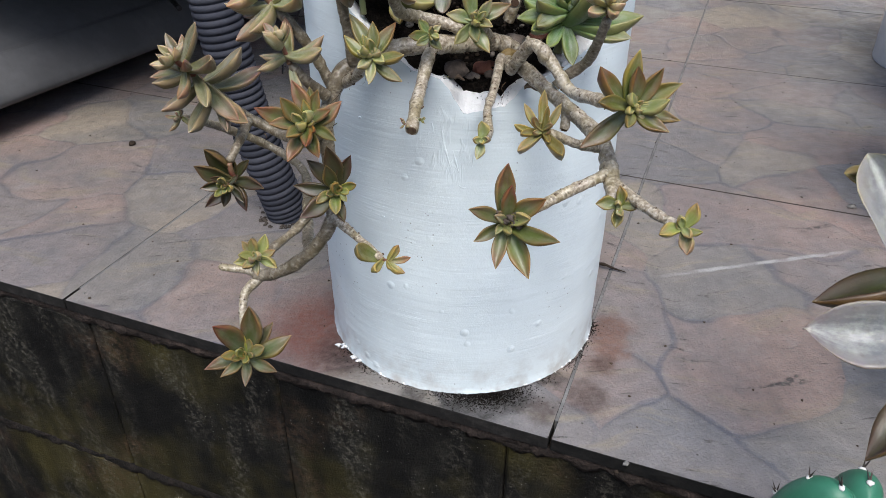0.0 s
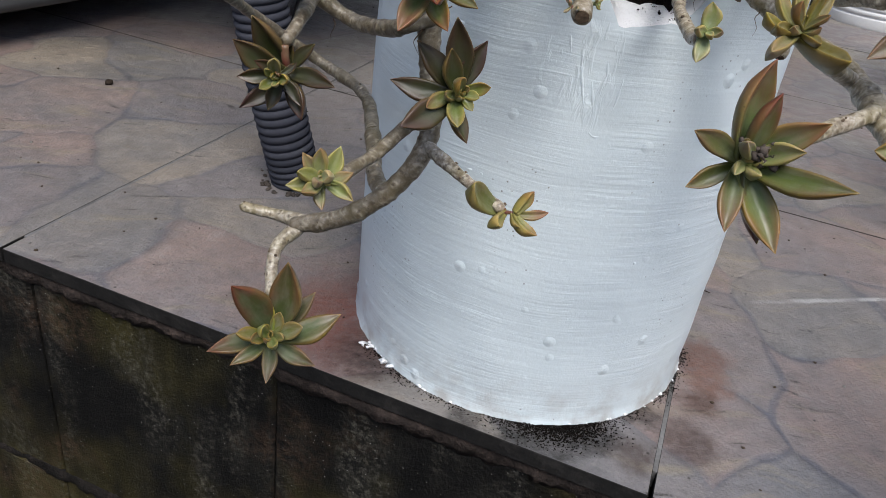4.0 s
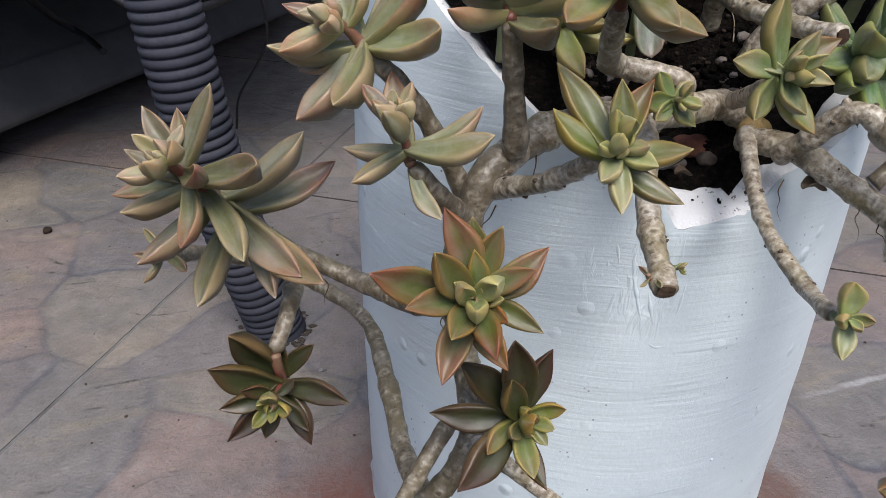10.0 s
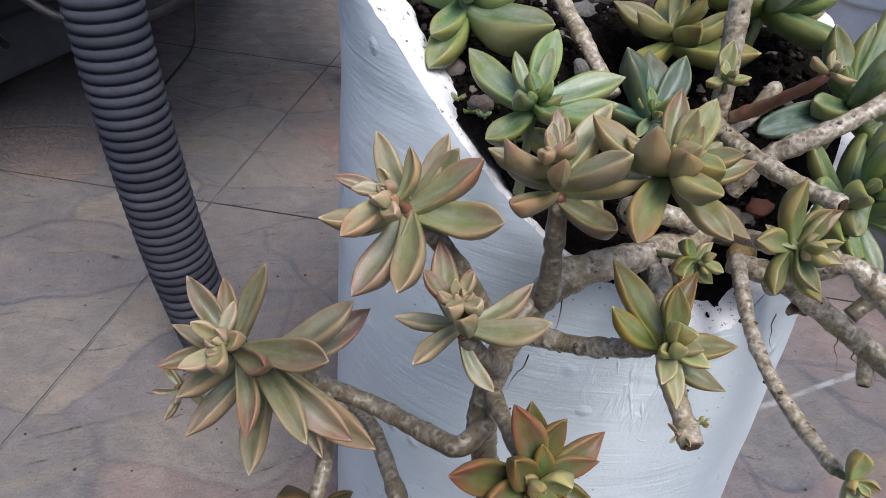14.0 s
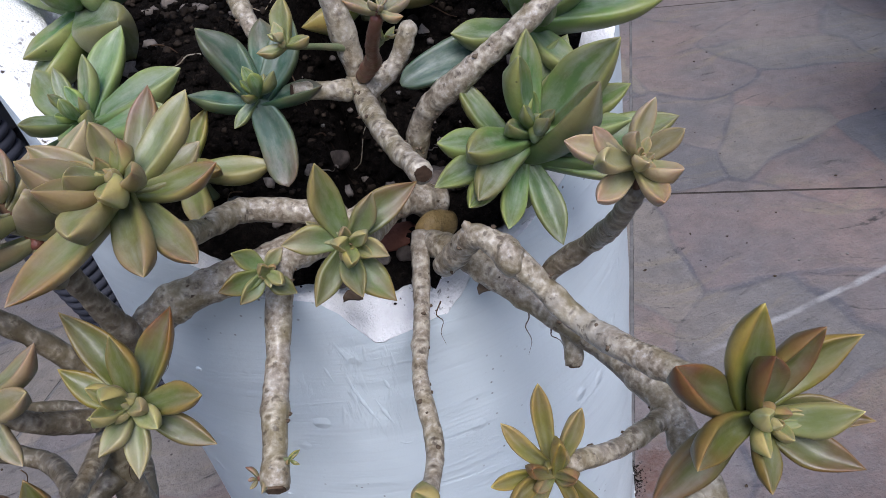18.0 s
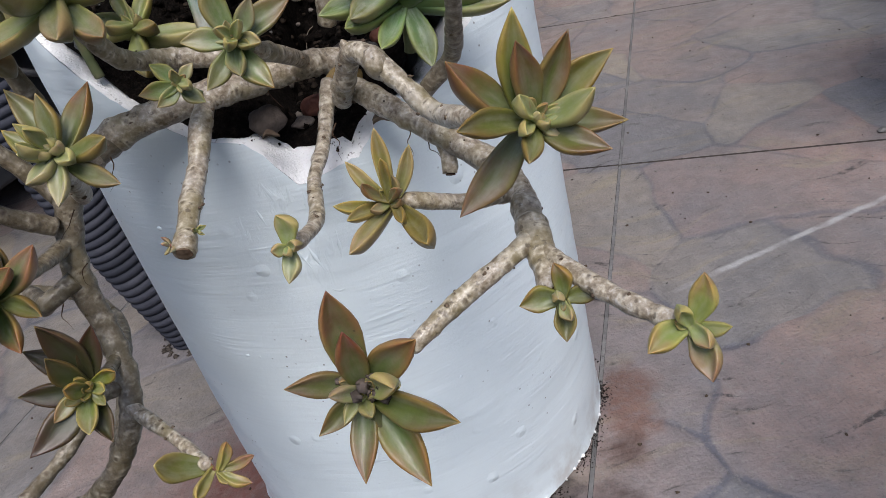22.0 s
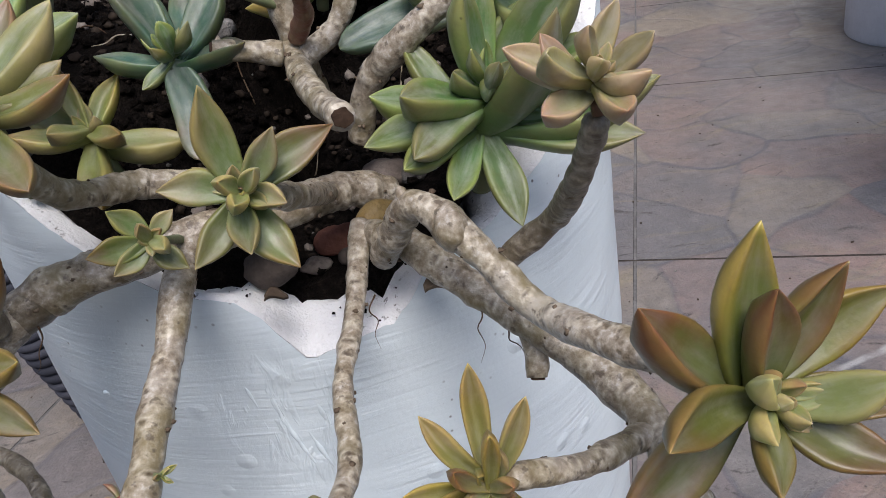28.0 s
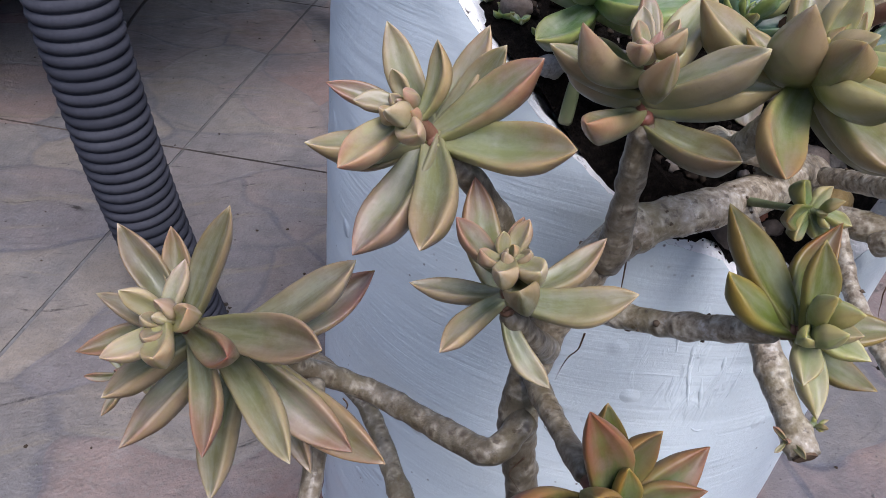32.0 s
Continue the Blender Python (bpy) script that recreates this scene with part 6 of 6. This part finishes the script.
# ---------------------------------------------------------------- corrugated hose behind the pot
def build_hose():
    path = spline([(-0.158, 0.697, -0.03), (-0.1654, 0.6948, 0.0025), (-0.1874, 0.6878, 0.101), (-0.2025, 0.6825, 0.2021), (-0.2133, 0.6811, 0.3068), (-0.222, 0.682, 0.41), (-0.228, 0.684, 0.55)], 0.00085)
    hose = base("corrugated_hose", (-0.1650, 0.6949, 0.0), "dusty grey corrugated plastic hose rising out of the tiles", "hose")
    v, f = tube(path, lambda i, s, a: 0.0200 + 0.0002 * math.sin(3 * a), 32, True)
    core = part("hose_core", mesh_of("hose_core", v, f, M_HOSE), hose)
    profile = (0.0004, 0.0013, 0.0018, 0.0020, 0.0020, 0.0018, 0.0013, 0.0004)
    for k in range(0, len(path) - 9, 8):
        v, f = tube(path[k:k + 8], lambda i, s, a: 0.0200 + profile[i] + 0.0002 * math.sin(3 * a), 36, False)
        part("rib", mesh_of("rib", v, f, M_HOSE), core)
    rng = random.Random(3)
    items = []
    for k in range(60):
        a = rng.uniform(0, 6.28)
        r = 0.0235 + rng.uniform(0, 0.006)
        vv, ff = lump(rng, rng.uniform(0.001, 0.0032), 0.5, 0.5, 4, 6)
        items.append(((-0.1665 + r * math.cos(a), 0.6946 + r * math.sin(a), 0.0006), vv, ff))
    thing("hose_collar", heap("hose_collar", items, M_MORTAR), "ring of crumbled mortar round the foot of the hose", "mortar", kind="stuff")


build_hose()

# ---------------------------------------------------------------- neighbours on the terrace
def bucket(place, r, height, label, ribs=True, tier=0.0):
    ob = base("white_pot", place, label, "plant pot", "white pots on the terrace")
    x, y, z = place
    if tier:
        lower = [(r * 0.90, 0.0), (r * 0.92, 0.004), (r * 0.945, tier)]
        upper = [(r * 0.95, tier), (r * 1.0, tier + 0.001), (r * 1.012, tier + 0.006), (r * 1.04, height - 0.004), (r * 1.04, height), (r * 0.94, height), (r * 0.93, height - 0.03)]
        part("pot_foot", lathe("pot_foot", lower, M_GREYPOT, place, 56, wob=0.012), ob, "greyed lower part of the pot")
        part("pot_wall", lathe("pot_wall", upper, M_PAINT, place, 56, wob=0.012), ob, "thick white paint on the upper part")
    else:
        prof = [(r * 0.985, 0.0), (r, 0.004), (r * 1.0, 0.020)]
        for k in range(3):
            b = 0.022 + k * 0.013
            prof += [(r * 1.0, b), (r * 0.972, b + 0.002), (r * 0.972, b + 0.0035), (r * 1.0, b + 0.0055)]
        prof += [(r * 1.005, 0.09), (r * 1.06, height), (r * 0.99, height), (r * 0.98, height - 0.03)]
        part("pot_wall", lathe("pot_wall", prof, M_WHITE, place, 64), ob)
    part("soil", lathe("soil", [(r * 0.97, height - 0.03), (r * 0.5, height - 0.025), (0.001, height - 0.024)], M_SOIL, place, 40), ob, "dark soil")
    return ob


bucket((0.965, 1.865, 0), 0.112, 0.30, "round white plastic pot with ribs round its foot")
bucket((0.605, 2.115, 0), 0.100, 0.30, "round white plastic pot with ribs round its foot")
bucket((0.815, 1.195, 0), 0.105, 0.36, "white pot with a greyed narrower foot", tier=0.17)
bucket((0.742, 0.935, 0), 0.105, 0.38, "white pot with a thick coat of paint over a greyed foot", tier=0.19)
bucket((0.580, 0.655, 0), 0.108, 0.30, "white pot with a thick coat of paint and a greyed foot", tier=0.02)


def pale_plant():
    pt = base("small_pot", (0.415, 0.350, 0), "small white pot standing near the edge of the terrace", "plant pot")
    part("pot_wall", lathe("pot_wall", [(0.052, 0.0), (0.055, 0.003), (0.068, 0.125), (0.073, 0.126), (0.074, 0.150), (0.064, 0.150), (0.062, 0.12)], M_WHITE, (0.415, 0.350, 0), 48), pt)
    part("soil", lathe("soil", [(0.064, 0.125), (0.03, 0.130), (0.001, 0.130)], M_SOIL, (0.415, 0.350, 0), 32), pt, "dark soil")
    ob = base("large_leaved_succulent", (0.415, 0.350, 0.128), "succulent with big pale lilac leaves leaning out of a white pot", "succulent")
    rng = random.Random(8)
    st = stem(ob, "stem", [(0.415, 0.350, 0.120), (0.390, 0.352, 0.165), (0.335, 0.345, 0.180), (0.285, 0.335, 0.165)], 0.007, 0.005, None, 4)
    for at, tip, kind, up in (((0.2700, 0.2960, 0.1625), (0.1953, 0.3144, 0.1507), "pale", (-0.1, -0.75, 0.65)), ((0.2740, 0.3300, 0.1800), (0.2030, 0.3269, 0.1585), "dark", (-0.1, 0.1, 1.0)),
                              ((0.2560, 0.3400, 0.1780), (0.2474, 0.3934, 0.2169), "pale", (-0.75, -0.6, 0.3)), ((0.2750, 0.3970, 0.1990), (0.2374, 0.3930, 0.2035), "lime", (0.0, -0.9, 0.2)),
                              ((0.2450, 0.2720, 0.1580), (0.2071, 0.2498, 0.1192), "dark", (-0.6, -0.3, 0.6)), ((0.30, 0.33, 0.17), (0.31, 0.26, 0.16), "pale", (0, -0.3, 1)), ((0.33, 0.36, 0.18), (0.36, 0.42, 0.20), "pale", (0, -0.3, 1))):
        a, b = Vector(at), Vector(tip)
        put_leaf(st, kind, a, b - a, Vector(up), (b - a).length, rng, 0.98)


pale_plant()


def cactus():
    place = Vector((0.203, 0.228, 0.051))
    ob = base("cactus", place, "ribbed blue-green cactus with dark spines in front of the terrace", "cactus")
    ribs, around, n, turn = 6, 96, 30, 0.18

    def skin(p, a):
        """Broad shoulders with sharp ribs that run up into a sunken crown."""
        flat = max(0.0, math.cos(p)) ** 0.62
        crest = abs(math.cos(ribs * (a - turn) / 2))
        w = 0.044 * flat * (0.60 + 0.44 * crest ** 0.75)
        z = 0.060 * math.sin(p) - 0.010 * math.exp(-(w / 0.011) ** 2) + 0.004 * crest * math.sin(p)
        return place + Vector((w * math.cos(a), w * math.sin(a), z))

    V, F = [], []
    for j in range(n + 1):
        for k in range(around):
            q = skin(math.pi * 0.5 * j / n, 2 * math.pi * k / around)
            V.append(q - Vector((0, 0, 0.092)) if j == 0 else q)
    for j in range(n):
        for k in range(around):
            k2 = (k + 1) % around
            F.append((j * around + k, j * around + k2, (j + 1) * around + k2, (j + 1) * around + k))
    body = part("body", mesh_of("body", V, F, M_CACTUS), ob)
    rng = random.Random(2)
    for k in range(ribs):
        a = turn + 2 * math.pi * k / ribs
        for p in (1.40, 1.05, 0.55):
            q = skin(p, a)
            v, f = lump(rng, 0.0017, 0.7, 0.4, 5, 7)
            pad = part("areole", heap("areole", [(q, v, f)], M_WOOL), body, "tuft of white wool")
            for _ in range(3):
                d = Vector((math.cos(a) * 0.5 + rng.uniform(-0.7, 0.7), math.sin(a) * 0.5 + rng.uniform(-0.7, 0.7), 0.9)).normalized()
                path = spline([q, q + d * 0.003, q + d * 0.007], 0.001)
                v, f = tube(path, lambda i, s, b: 0.0006 * (1.02 - s), 6)
                part("spine", mesh_of("spine", v, f, M_SPINE), body)
    pt = base("cactus_pot", (place.x, place.y, FOOT), "plain grey pot of the cactus below the terrace", "plant pot")
    part("pot_wall", lathe("pot_wall", [(0.05, 0), (0.070, 0.385), (0.075, 0.385), (0.075, 0.415), (0.068, 0.415), (0.066, 0.395), (0.001, 0.40)], M_GREYPOT, (place.x, place.y, FOOT), 40), pt)



def spiny_cactus(place, r):
    """A small round cactus under a coat of white spines, in a pot below the terrace."""
    place = Vector(place)
    rng = random.Random(12)
    ob = base("cactus", place, "small round cactus with short white spines below the terrace", "cactus")
    v, f = lump(rng, r, 1.0, 0.05, 14, 24)
    body = part("body", heap("body", [(place, v, f)], M_CACTUS), ob)
    for k in range(190):
        z = 1 - 1.25 * (k + 0.5) / 190
        a = k * 2.39996
        d = Vector((math.cos(a) * math.sqrt(1 - z * z), math.sin(a) * math.sqrt(1 - z * z), z))
        q = place + d * r * 0.98
        w = (d + Vector((rng.uniform(-0.5, 0.5), rng.uniform(-0.5, 0.5), rng.uniform(-0.5, 0.5)))).normalized()
        vv, ff = tube([q, q + w * 0.002, q + w * 0.0045], lambda i, s, b: 0.00034 * (1.1 - s), 5)
        part("spine", mesh_of("spine", vv, ff, M_WOOL), body)
    pt = base("cactus_pot", (place.x, place.y, FOOT), "narrow black pot of the small cactus below the terrace", "plant pot")
    h = place.z - FOOT
    part("pot_wall", lathe("pot_wall", [(0.010, 0), (0.0115, h - 0.022), (0.0125, h - 0.021), (0.0125, h - 0.012), (0.0105, h - 0.012), (0.010, h - 0.014), (0.001, h - 0.013)], M_BLACK, (place.x, place.y, FOOT), 36), pt)


cactus()
spiny_cactus((-0.215, 0.393, -0.111), 0.012)

# ---------------------------------------------------------------- grey kerb wall, basket and cables in the shade behind
LEDGE = pose(-0.375, 1.26, 0, 0, 0, 64.5)


def rounded_ledge():
    """A long smooth grey ledge with a rolled lower lip, held clear of the tiles, and a crease along its top."""
    section = ((0.30, 0.012), (0.16, 0.014), (0.10, 0.020), (0.05, 0.028), (0.012, 0.038), (0.002, 0.044), (0.0, 0.050), (0.004, 0.058), (0.016, 0.076), (0.034, 0.0945), (0.040, 0.0960), (0.045, 0.0945), (0.050, 0.0985),
               (0.060, 0.106), (0.10, 0.122), (0.16, 0.142), (0.24, 0.165), (0.32, 0.185), (0.40, 0.20), (0.40, 0.010))
    V, F = [], []
    steps = 60
    for i in range(steps + 1):
        x = -0.64 + 1.44 * i / steps
        fade = max(0.0, (x - 0.30) / 0.5)
        for o, z in section:
            V.append(LEDGE @ Vector((x, o + 0.10 * fade * fade + 0.004 * noise.noise(Vector((x * 4, o * 6, 1))), z)))
    m = len(section)
    for i in range(steps):
        for k in range(m):
            k2 = (k + 1) % m
            F.append((i * m + k, i * m + k2, (i + 1) * m + k2, (i + 1) * m + k))
    F.append(tuple(range(m)))
    F.append(tuple(reversed(range(steps * m, (steps + 1) * m))))
    return thing("wall_west", mesh_of("wall_west", V, [tuple(reversed(f)) for f in F], M_CONCRETE), "smooth grey rendered ledge with a rolled lower lip", "ledge", kind="structure")


rounded_ledge()
house = thing("wall_west_top", box_mesh("wall_west_top", (-0.64, 0.40, -0.005), (0.8, 0.9, 0.62), M_CONCRETE, 0.012, LEDGE, 3), "smooth grey rendered wall above the ledge", "wall", kind="structure")


def woven_bench():
    """A low black bench: two sagging woven seats between a dark slab and its legs."""
    ob = base("woven_bench", (-0.43, 1.3, 0), "low black bench with sagging woven seats, seen from below", "bench")
    part("seat_slab", box_mesh("seat_slab", (-1.25, 0.865, 0.405), (0.060, 2.30, 0.45), M_BLACK, 0.01), ob)
    for (cx, cy), rx, ry, mat, label in (((-0.215, 1.010), 0.085, 0.150, M_WICKER, "black woven seat sagging from the bench"), ((-0.510, 0.990), 0.170, 0.170, M_MOSS, "moss-brown woven seat sagging from the bench")):
        belly = None
        rows = 22
        V, F = [], []
        for j in range(rows):
            u = j / (rows - 1)
            q = min(1.0, 0.05 + 1.5 * u) if u < 0.6 else 0.95 + 0.12 * (u - 0.6)
            z = 0.236 + 0.165 * max(0.0, u - 0.45) / 0.55 + 0.025 * u
            path = []
            for k in range(73):
                a = 2 * math.pi * k / 72
                w = 1 + 0.03 * math.cos(18 * a + math.pi * (j % 2))
                path.append(Vector((cx + rx * q * w * math.cos(a), cy + ry * q * w * math.sin(a), z + 0.004 * noise.noise(Vector((a * 3, j, 1))))))
            v, f = tube(path, lambda i, s, b: 0.0075, 7)
            if belly is None:
                belly = part("woven_seat", mesh_of("woven_seat", v, f, mat), ob, label)
            else:
                part("strand", mesh_of("strand", v, f, mat), belly)
    for x, y in ((-1.20, 0.92), (-1.20, 2.24), (0.020, 2.24), (0.020, 1.25)):
        part("leg", box_mesh("leg", (x - 0.015, y - 0.015, 0.0), (x + 0.015, y + 0.015, 0.405), M_BLACK, 0.003), ob)
    v, f = lump(random.Random(6), 0.014, 0.6, 0.5, 7, 10)
    part("knot", heap("knot", [((-0.174, 0.872, 0.244), v, f)], M_WICKER), ob, "frayed knot of cane")


woven_bench()


def cable(pts, r, label):
    path = spline(pts, 0.006)
    v, f = tube(path, lambda i, s, a: r, 8)
    thing("cable", mesh_of("cable", v, f, M_BLACK), label, "cable")


cable([(-0.500, 1.10, 0.235), (-0.490, 1.14, 0.19), (-0.462, 1.18, 0.135), (-0.444, 1.202, 0.112), (-0.415, 1.165, 0.108), (-0.389, 1.118, 0.107)], 0.0042, "loose black cable hanging from the moss-brown seat")
cable([(-0.35, 0.95, 0.235), (-0.29, 0.93, 0.195), (-0.22, 0.90, 0.205), (-0.174, 0.874, 0.232)], 0.004, "loose black cable looped below the woven seat")
cable([(-0.174, 0.874, 0.232), (-0.19, 1.02, 0.14), (-0.24, 1.12, 0.05), (-0.25, 1.13, 0.004)], 0.0014, "thin black cable trailing to the tiles")

# ---------------------------------------------------------------- house wall at the back
BACK = 1.36
thing("plinth", box_mesh("plinth", (-0.6, BACK, -0.01), (3.2, BACK + 0.3, 0.075), M_BLACK, 0.006, GRID), "dark painted plinth at the foot of the back wall", "plinth", kind="structure")
cap = thing("plinth_cap", box_mesh("plinth_cap", (-0.6, BACK + 0.03, 0.079), (3.2, BACK + 0.3, 0.105), M_CONCRETE, 0.004, GRID), "pale mortar ledge on the plinth", "ledge", kind="structure")
wall_back = thing("wall_north", box_mesh("wall_north", (-0.6, BACK + 0.075, 0.10), (2.6, BACK + 0.3, 2.4), M_MORTAR, 0.0, GRID), "brown brick wall with recessed mortar behind the pots", "wall", kind="structure")

# ---------------------------------------------------------------- debris on the tiles
def debris():
    rng = random.Random(77)
    # dark crumbs spilled at the foot of the pot
    items = []
    for k in range(5200):
        a = radians(rng.gauss(-82, 8) if k < 2200 else rng.uniform(-150, 0))
        if k >= 2200 and noise.noise(Vector((a * 5, 2, 7))) < rng.uniform(-0.25, 0.45):
            continue
        r = 0.1142 + abs(rng.gauss(0, 0.008 if k < 2200 else 0.0035))
        s = rng.uniform(0.0002, 0.00055)
        v, f = lump(rng, s, 0.7, 0.4, 3, 5)
        items.append(((POT.x + r * math.cos(a), POT.y + r * math.sin(a), s * 0.3), v, f))
    thing("spilled_soil", heap("spilled_soil", items, M_SOIL), "dark soil spilled round the foot of the pot", "soil", kind="stuff")
    items, pale = [], []
    for k in range(520):
        u, v0 = rng.uniform(-0.75, 0.75), rng.uniform(EDGE + 0.01, 0.5)
        p = GRID @ Vector((u, v0, 0))
        if math.hypot(p.x - POT.x, p.y - POT.y) < 0.115:
            continue
        s = rng.uniform(0.0004, 0.0013)
        v, f = lump(rng, s, 0.6, 0.4, 3, 5)
        (items if k % 3 else pale).append(((p.x, p.y, s * 0.3), v, f))
    thing("dirt_specks", heap("dirt_specks", items, M_DRY), "dark specks of dirt strewn on the tiles", "dirt", kind="stuff")
    thing("pale_grit", heap("pale_grit", pale, M_PERLITE), "pale grit strewn on the tiles", "grit", kind="stuff")
    for x, y, s, mat, label in ((-0.395, 0.872, 0.0052, M_DRY, "small black dropping on the tiles"), (0.452, 0.715, 0.0040, M_PERLITE, "small white pebble on a tile joint"), (0.128, 0.352, 0.0022, M_PERLITE, "small white pebble near the edge"), (-0.128, 0.640, 0.0022, M_PERLITE, "small white pebble on the tiles"), (0.120, 0.345, 0.0018, M_DRY, "dark crumb near the edge")):
        v, f = lump(rng, s, 0.6, 0.3, 6, 9)
        ob = thing("crumb", heap("crumb", [((0, 0, 0), v, f)], mat), label, "crumb")
        ob.location = (x, y, s * 0.35)
    tw = [(0.150, 0.598, 0.003), (0.158, 0.592, 0.005), (0.164, 0.590, 0.003), (0.176, 0.584, 0.002)]
    path = spline(tw, 0.001)
    v, f = tube(path, lambda i, s, a: 0.0017 * (1.2 - s) * (1 + 0.4 * noise.noise(path[i] * 400)), 8)
    thing("dry_twig", mesh_of("dry_twig", v, f, M_DRY), "short black dry twig lying on the tiles", "twig")


debris()

# ---------------------------------------------------------------- pieces of the setting: bricks, face tiles, floor tiles
rng = random.Random(11)
brick_me = [box_mesh("brick", (-0.105, -0.02, -0.029), (0.105, 0.035, 0.029), M_BRICK, 0.004, segments=1) for _ in range(1)]
for row in range(5):
    for k in range(13):
        ob = new("brick", brick_me[0])
        ob.parent = wall_back
        ob.matrix_basis = GRID @ pose(-0.45 + 0.222 * k + (0.111 if row % 2 else 0), BACK + 0.062 + rng.uniform(-0.004, 0.004), 0.140 + 0.070 * row, 0, 0, rng.uniform(-1, 1))

face_me = box_mesh("face_tile", (0.0007, -0.006, -0.1995), (0.1998, 0.006, -0.0007), M_FACE, 0.002, segments=1)
for row in range(2):
    for k in range(-9, 11):
        ob = new("face_tile", face_me)
        ob.parent = terrace
        u = 0.166 + 0.2005 * k
        ob.matrix_basis = GRID @ pose(u - 0.60, EDGE + 0.010 + rng.uniform(-0.0012, 0.0012), -0.020 - 0.2005 * row, rng.uniform(-0.3, 0.3), 0, rng.uniform(-0.3, 0.3))

def nosing(drop):
    prof = ((0.006, -0.0125), (0.0008, -0.0125), (-0.0010, -0.0160), (-0.0006, -0.0200), (0.0022, -0.0240), (0.006, -0.0250))
    V, F = [], []
    n = 700
    for i in range(n + 1):
        u = -1.5 + 3.0 * i / n
        k = 0.5 + 0.9 * noise.noise(Vector((u * 9, 3, 1)))
        for j, (v0, z) in enumerate(prof):
            w = 0.0035 * noise.noise(Vector((u * 60, j * 0.7, 5))) + 0.002 * noise.noise(Vector((u * 190, j * 1.3, 2)))
            V.append(GRID @ Vector((u, EDGE + min(0.006, v0 + (1 - max(0.0, min(1.0, k))) * 0.0045 + w), z - drop + (w * 0.9 if 1 < j else 0))))
    m = len(prof)
    for i in range(n):
        for j in range(m - 1):
            F.append((i * m + j, i * m + j + 1, (i + 1) * m + j + 1, (i + 1) * m + j))
    thing("trim", mesh_of("trim", V, [tuple(reversed(f)) for f in F], M_NOSE), "crumbling brown mortar under the edge of the tiles", "mortar", kind="structure")


nosing(0.0)
nosing(0.2010)


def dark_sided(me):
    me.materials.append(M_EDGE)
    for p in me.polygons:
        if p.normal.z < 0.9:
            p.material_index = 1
    return me


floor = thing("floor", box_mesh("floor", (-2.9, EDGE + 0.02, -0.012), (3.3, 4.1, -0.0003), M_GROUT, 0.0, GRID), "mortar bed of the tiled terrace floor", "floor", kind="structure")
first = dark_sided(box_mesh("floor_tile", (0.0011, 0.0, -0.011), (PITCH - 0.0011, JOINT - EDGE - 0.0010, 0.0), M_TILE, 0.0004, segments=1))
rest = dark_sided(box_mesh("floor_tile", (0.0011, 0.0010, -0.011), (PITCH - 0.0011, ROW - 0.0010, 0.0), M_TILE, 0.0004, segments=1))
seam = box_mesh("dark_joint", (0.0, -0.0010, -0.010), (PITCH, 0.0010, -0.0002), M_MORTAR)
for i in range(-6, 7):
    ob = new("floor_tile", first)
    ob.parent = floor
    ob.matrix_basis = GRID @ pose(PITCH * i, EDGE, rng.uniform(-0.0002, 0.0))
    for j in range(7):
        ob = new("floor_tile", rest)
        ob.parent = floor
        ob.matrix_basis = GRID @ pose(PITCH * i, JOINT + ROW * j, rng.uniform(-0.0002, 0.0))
        ob = new("dark_joint", seam)
        ob.parent = floor
        ob.matrix_basis = GRID @ pose(PITCH * i, JOINT + ROW * j, 0)
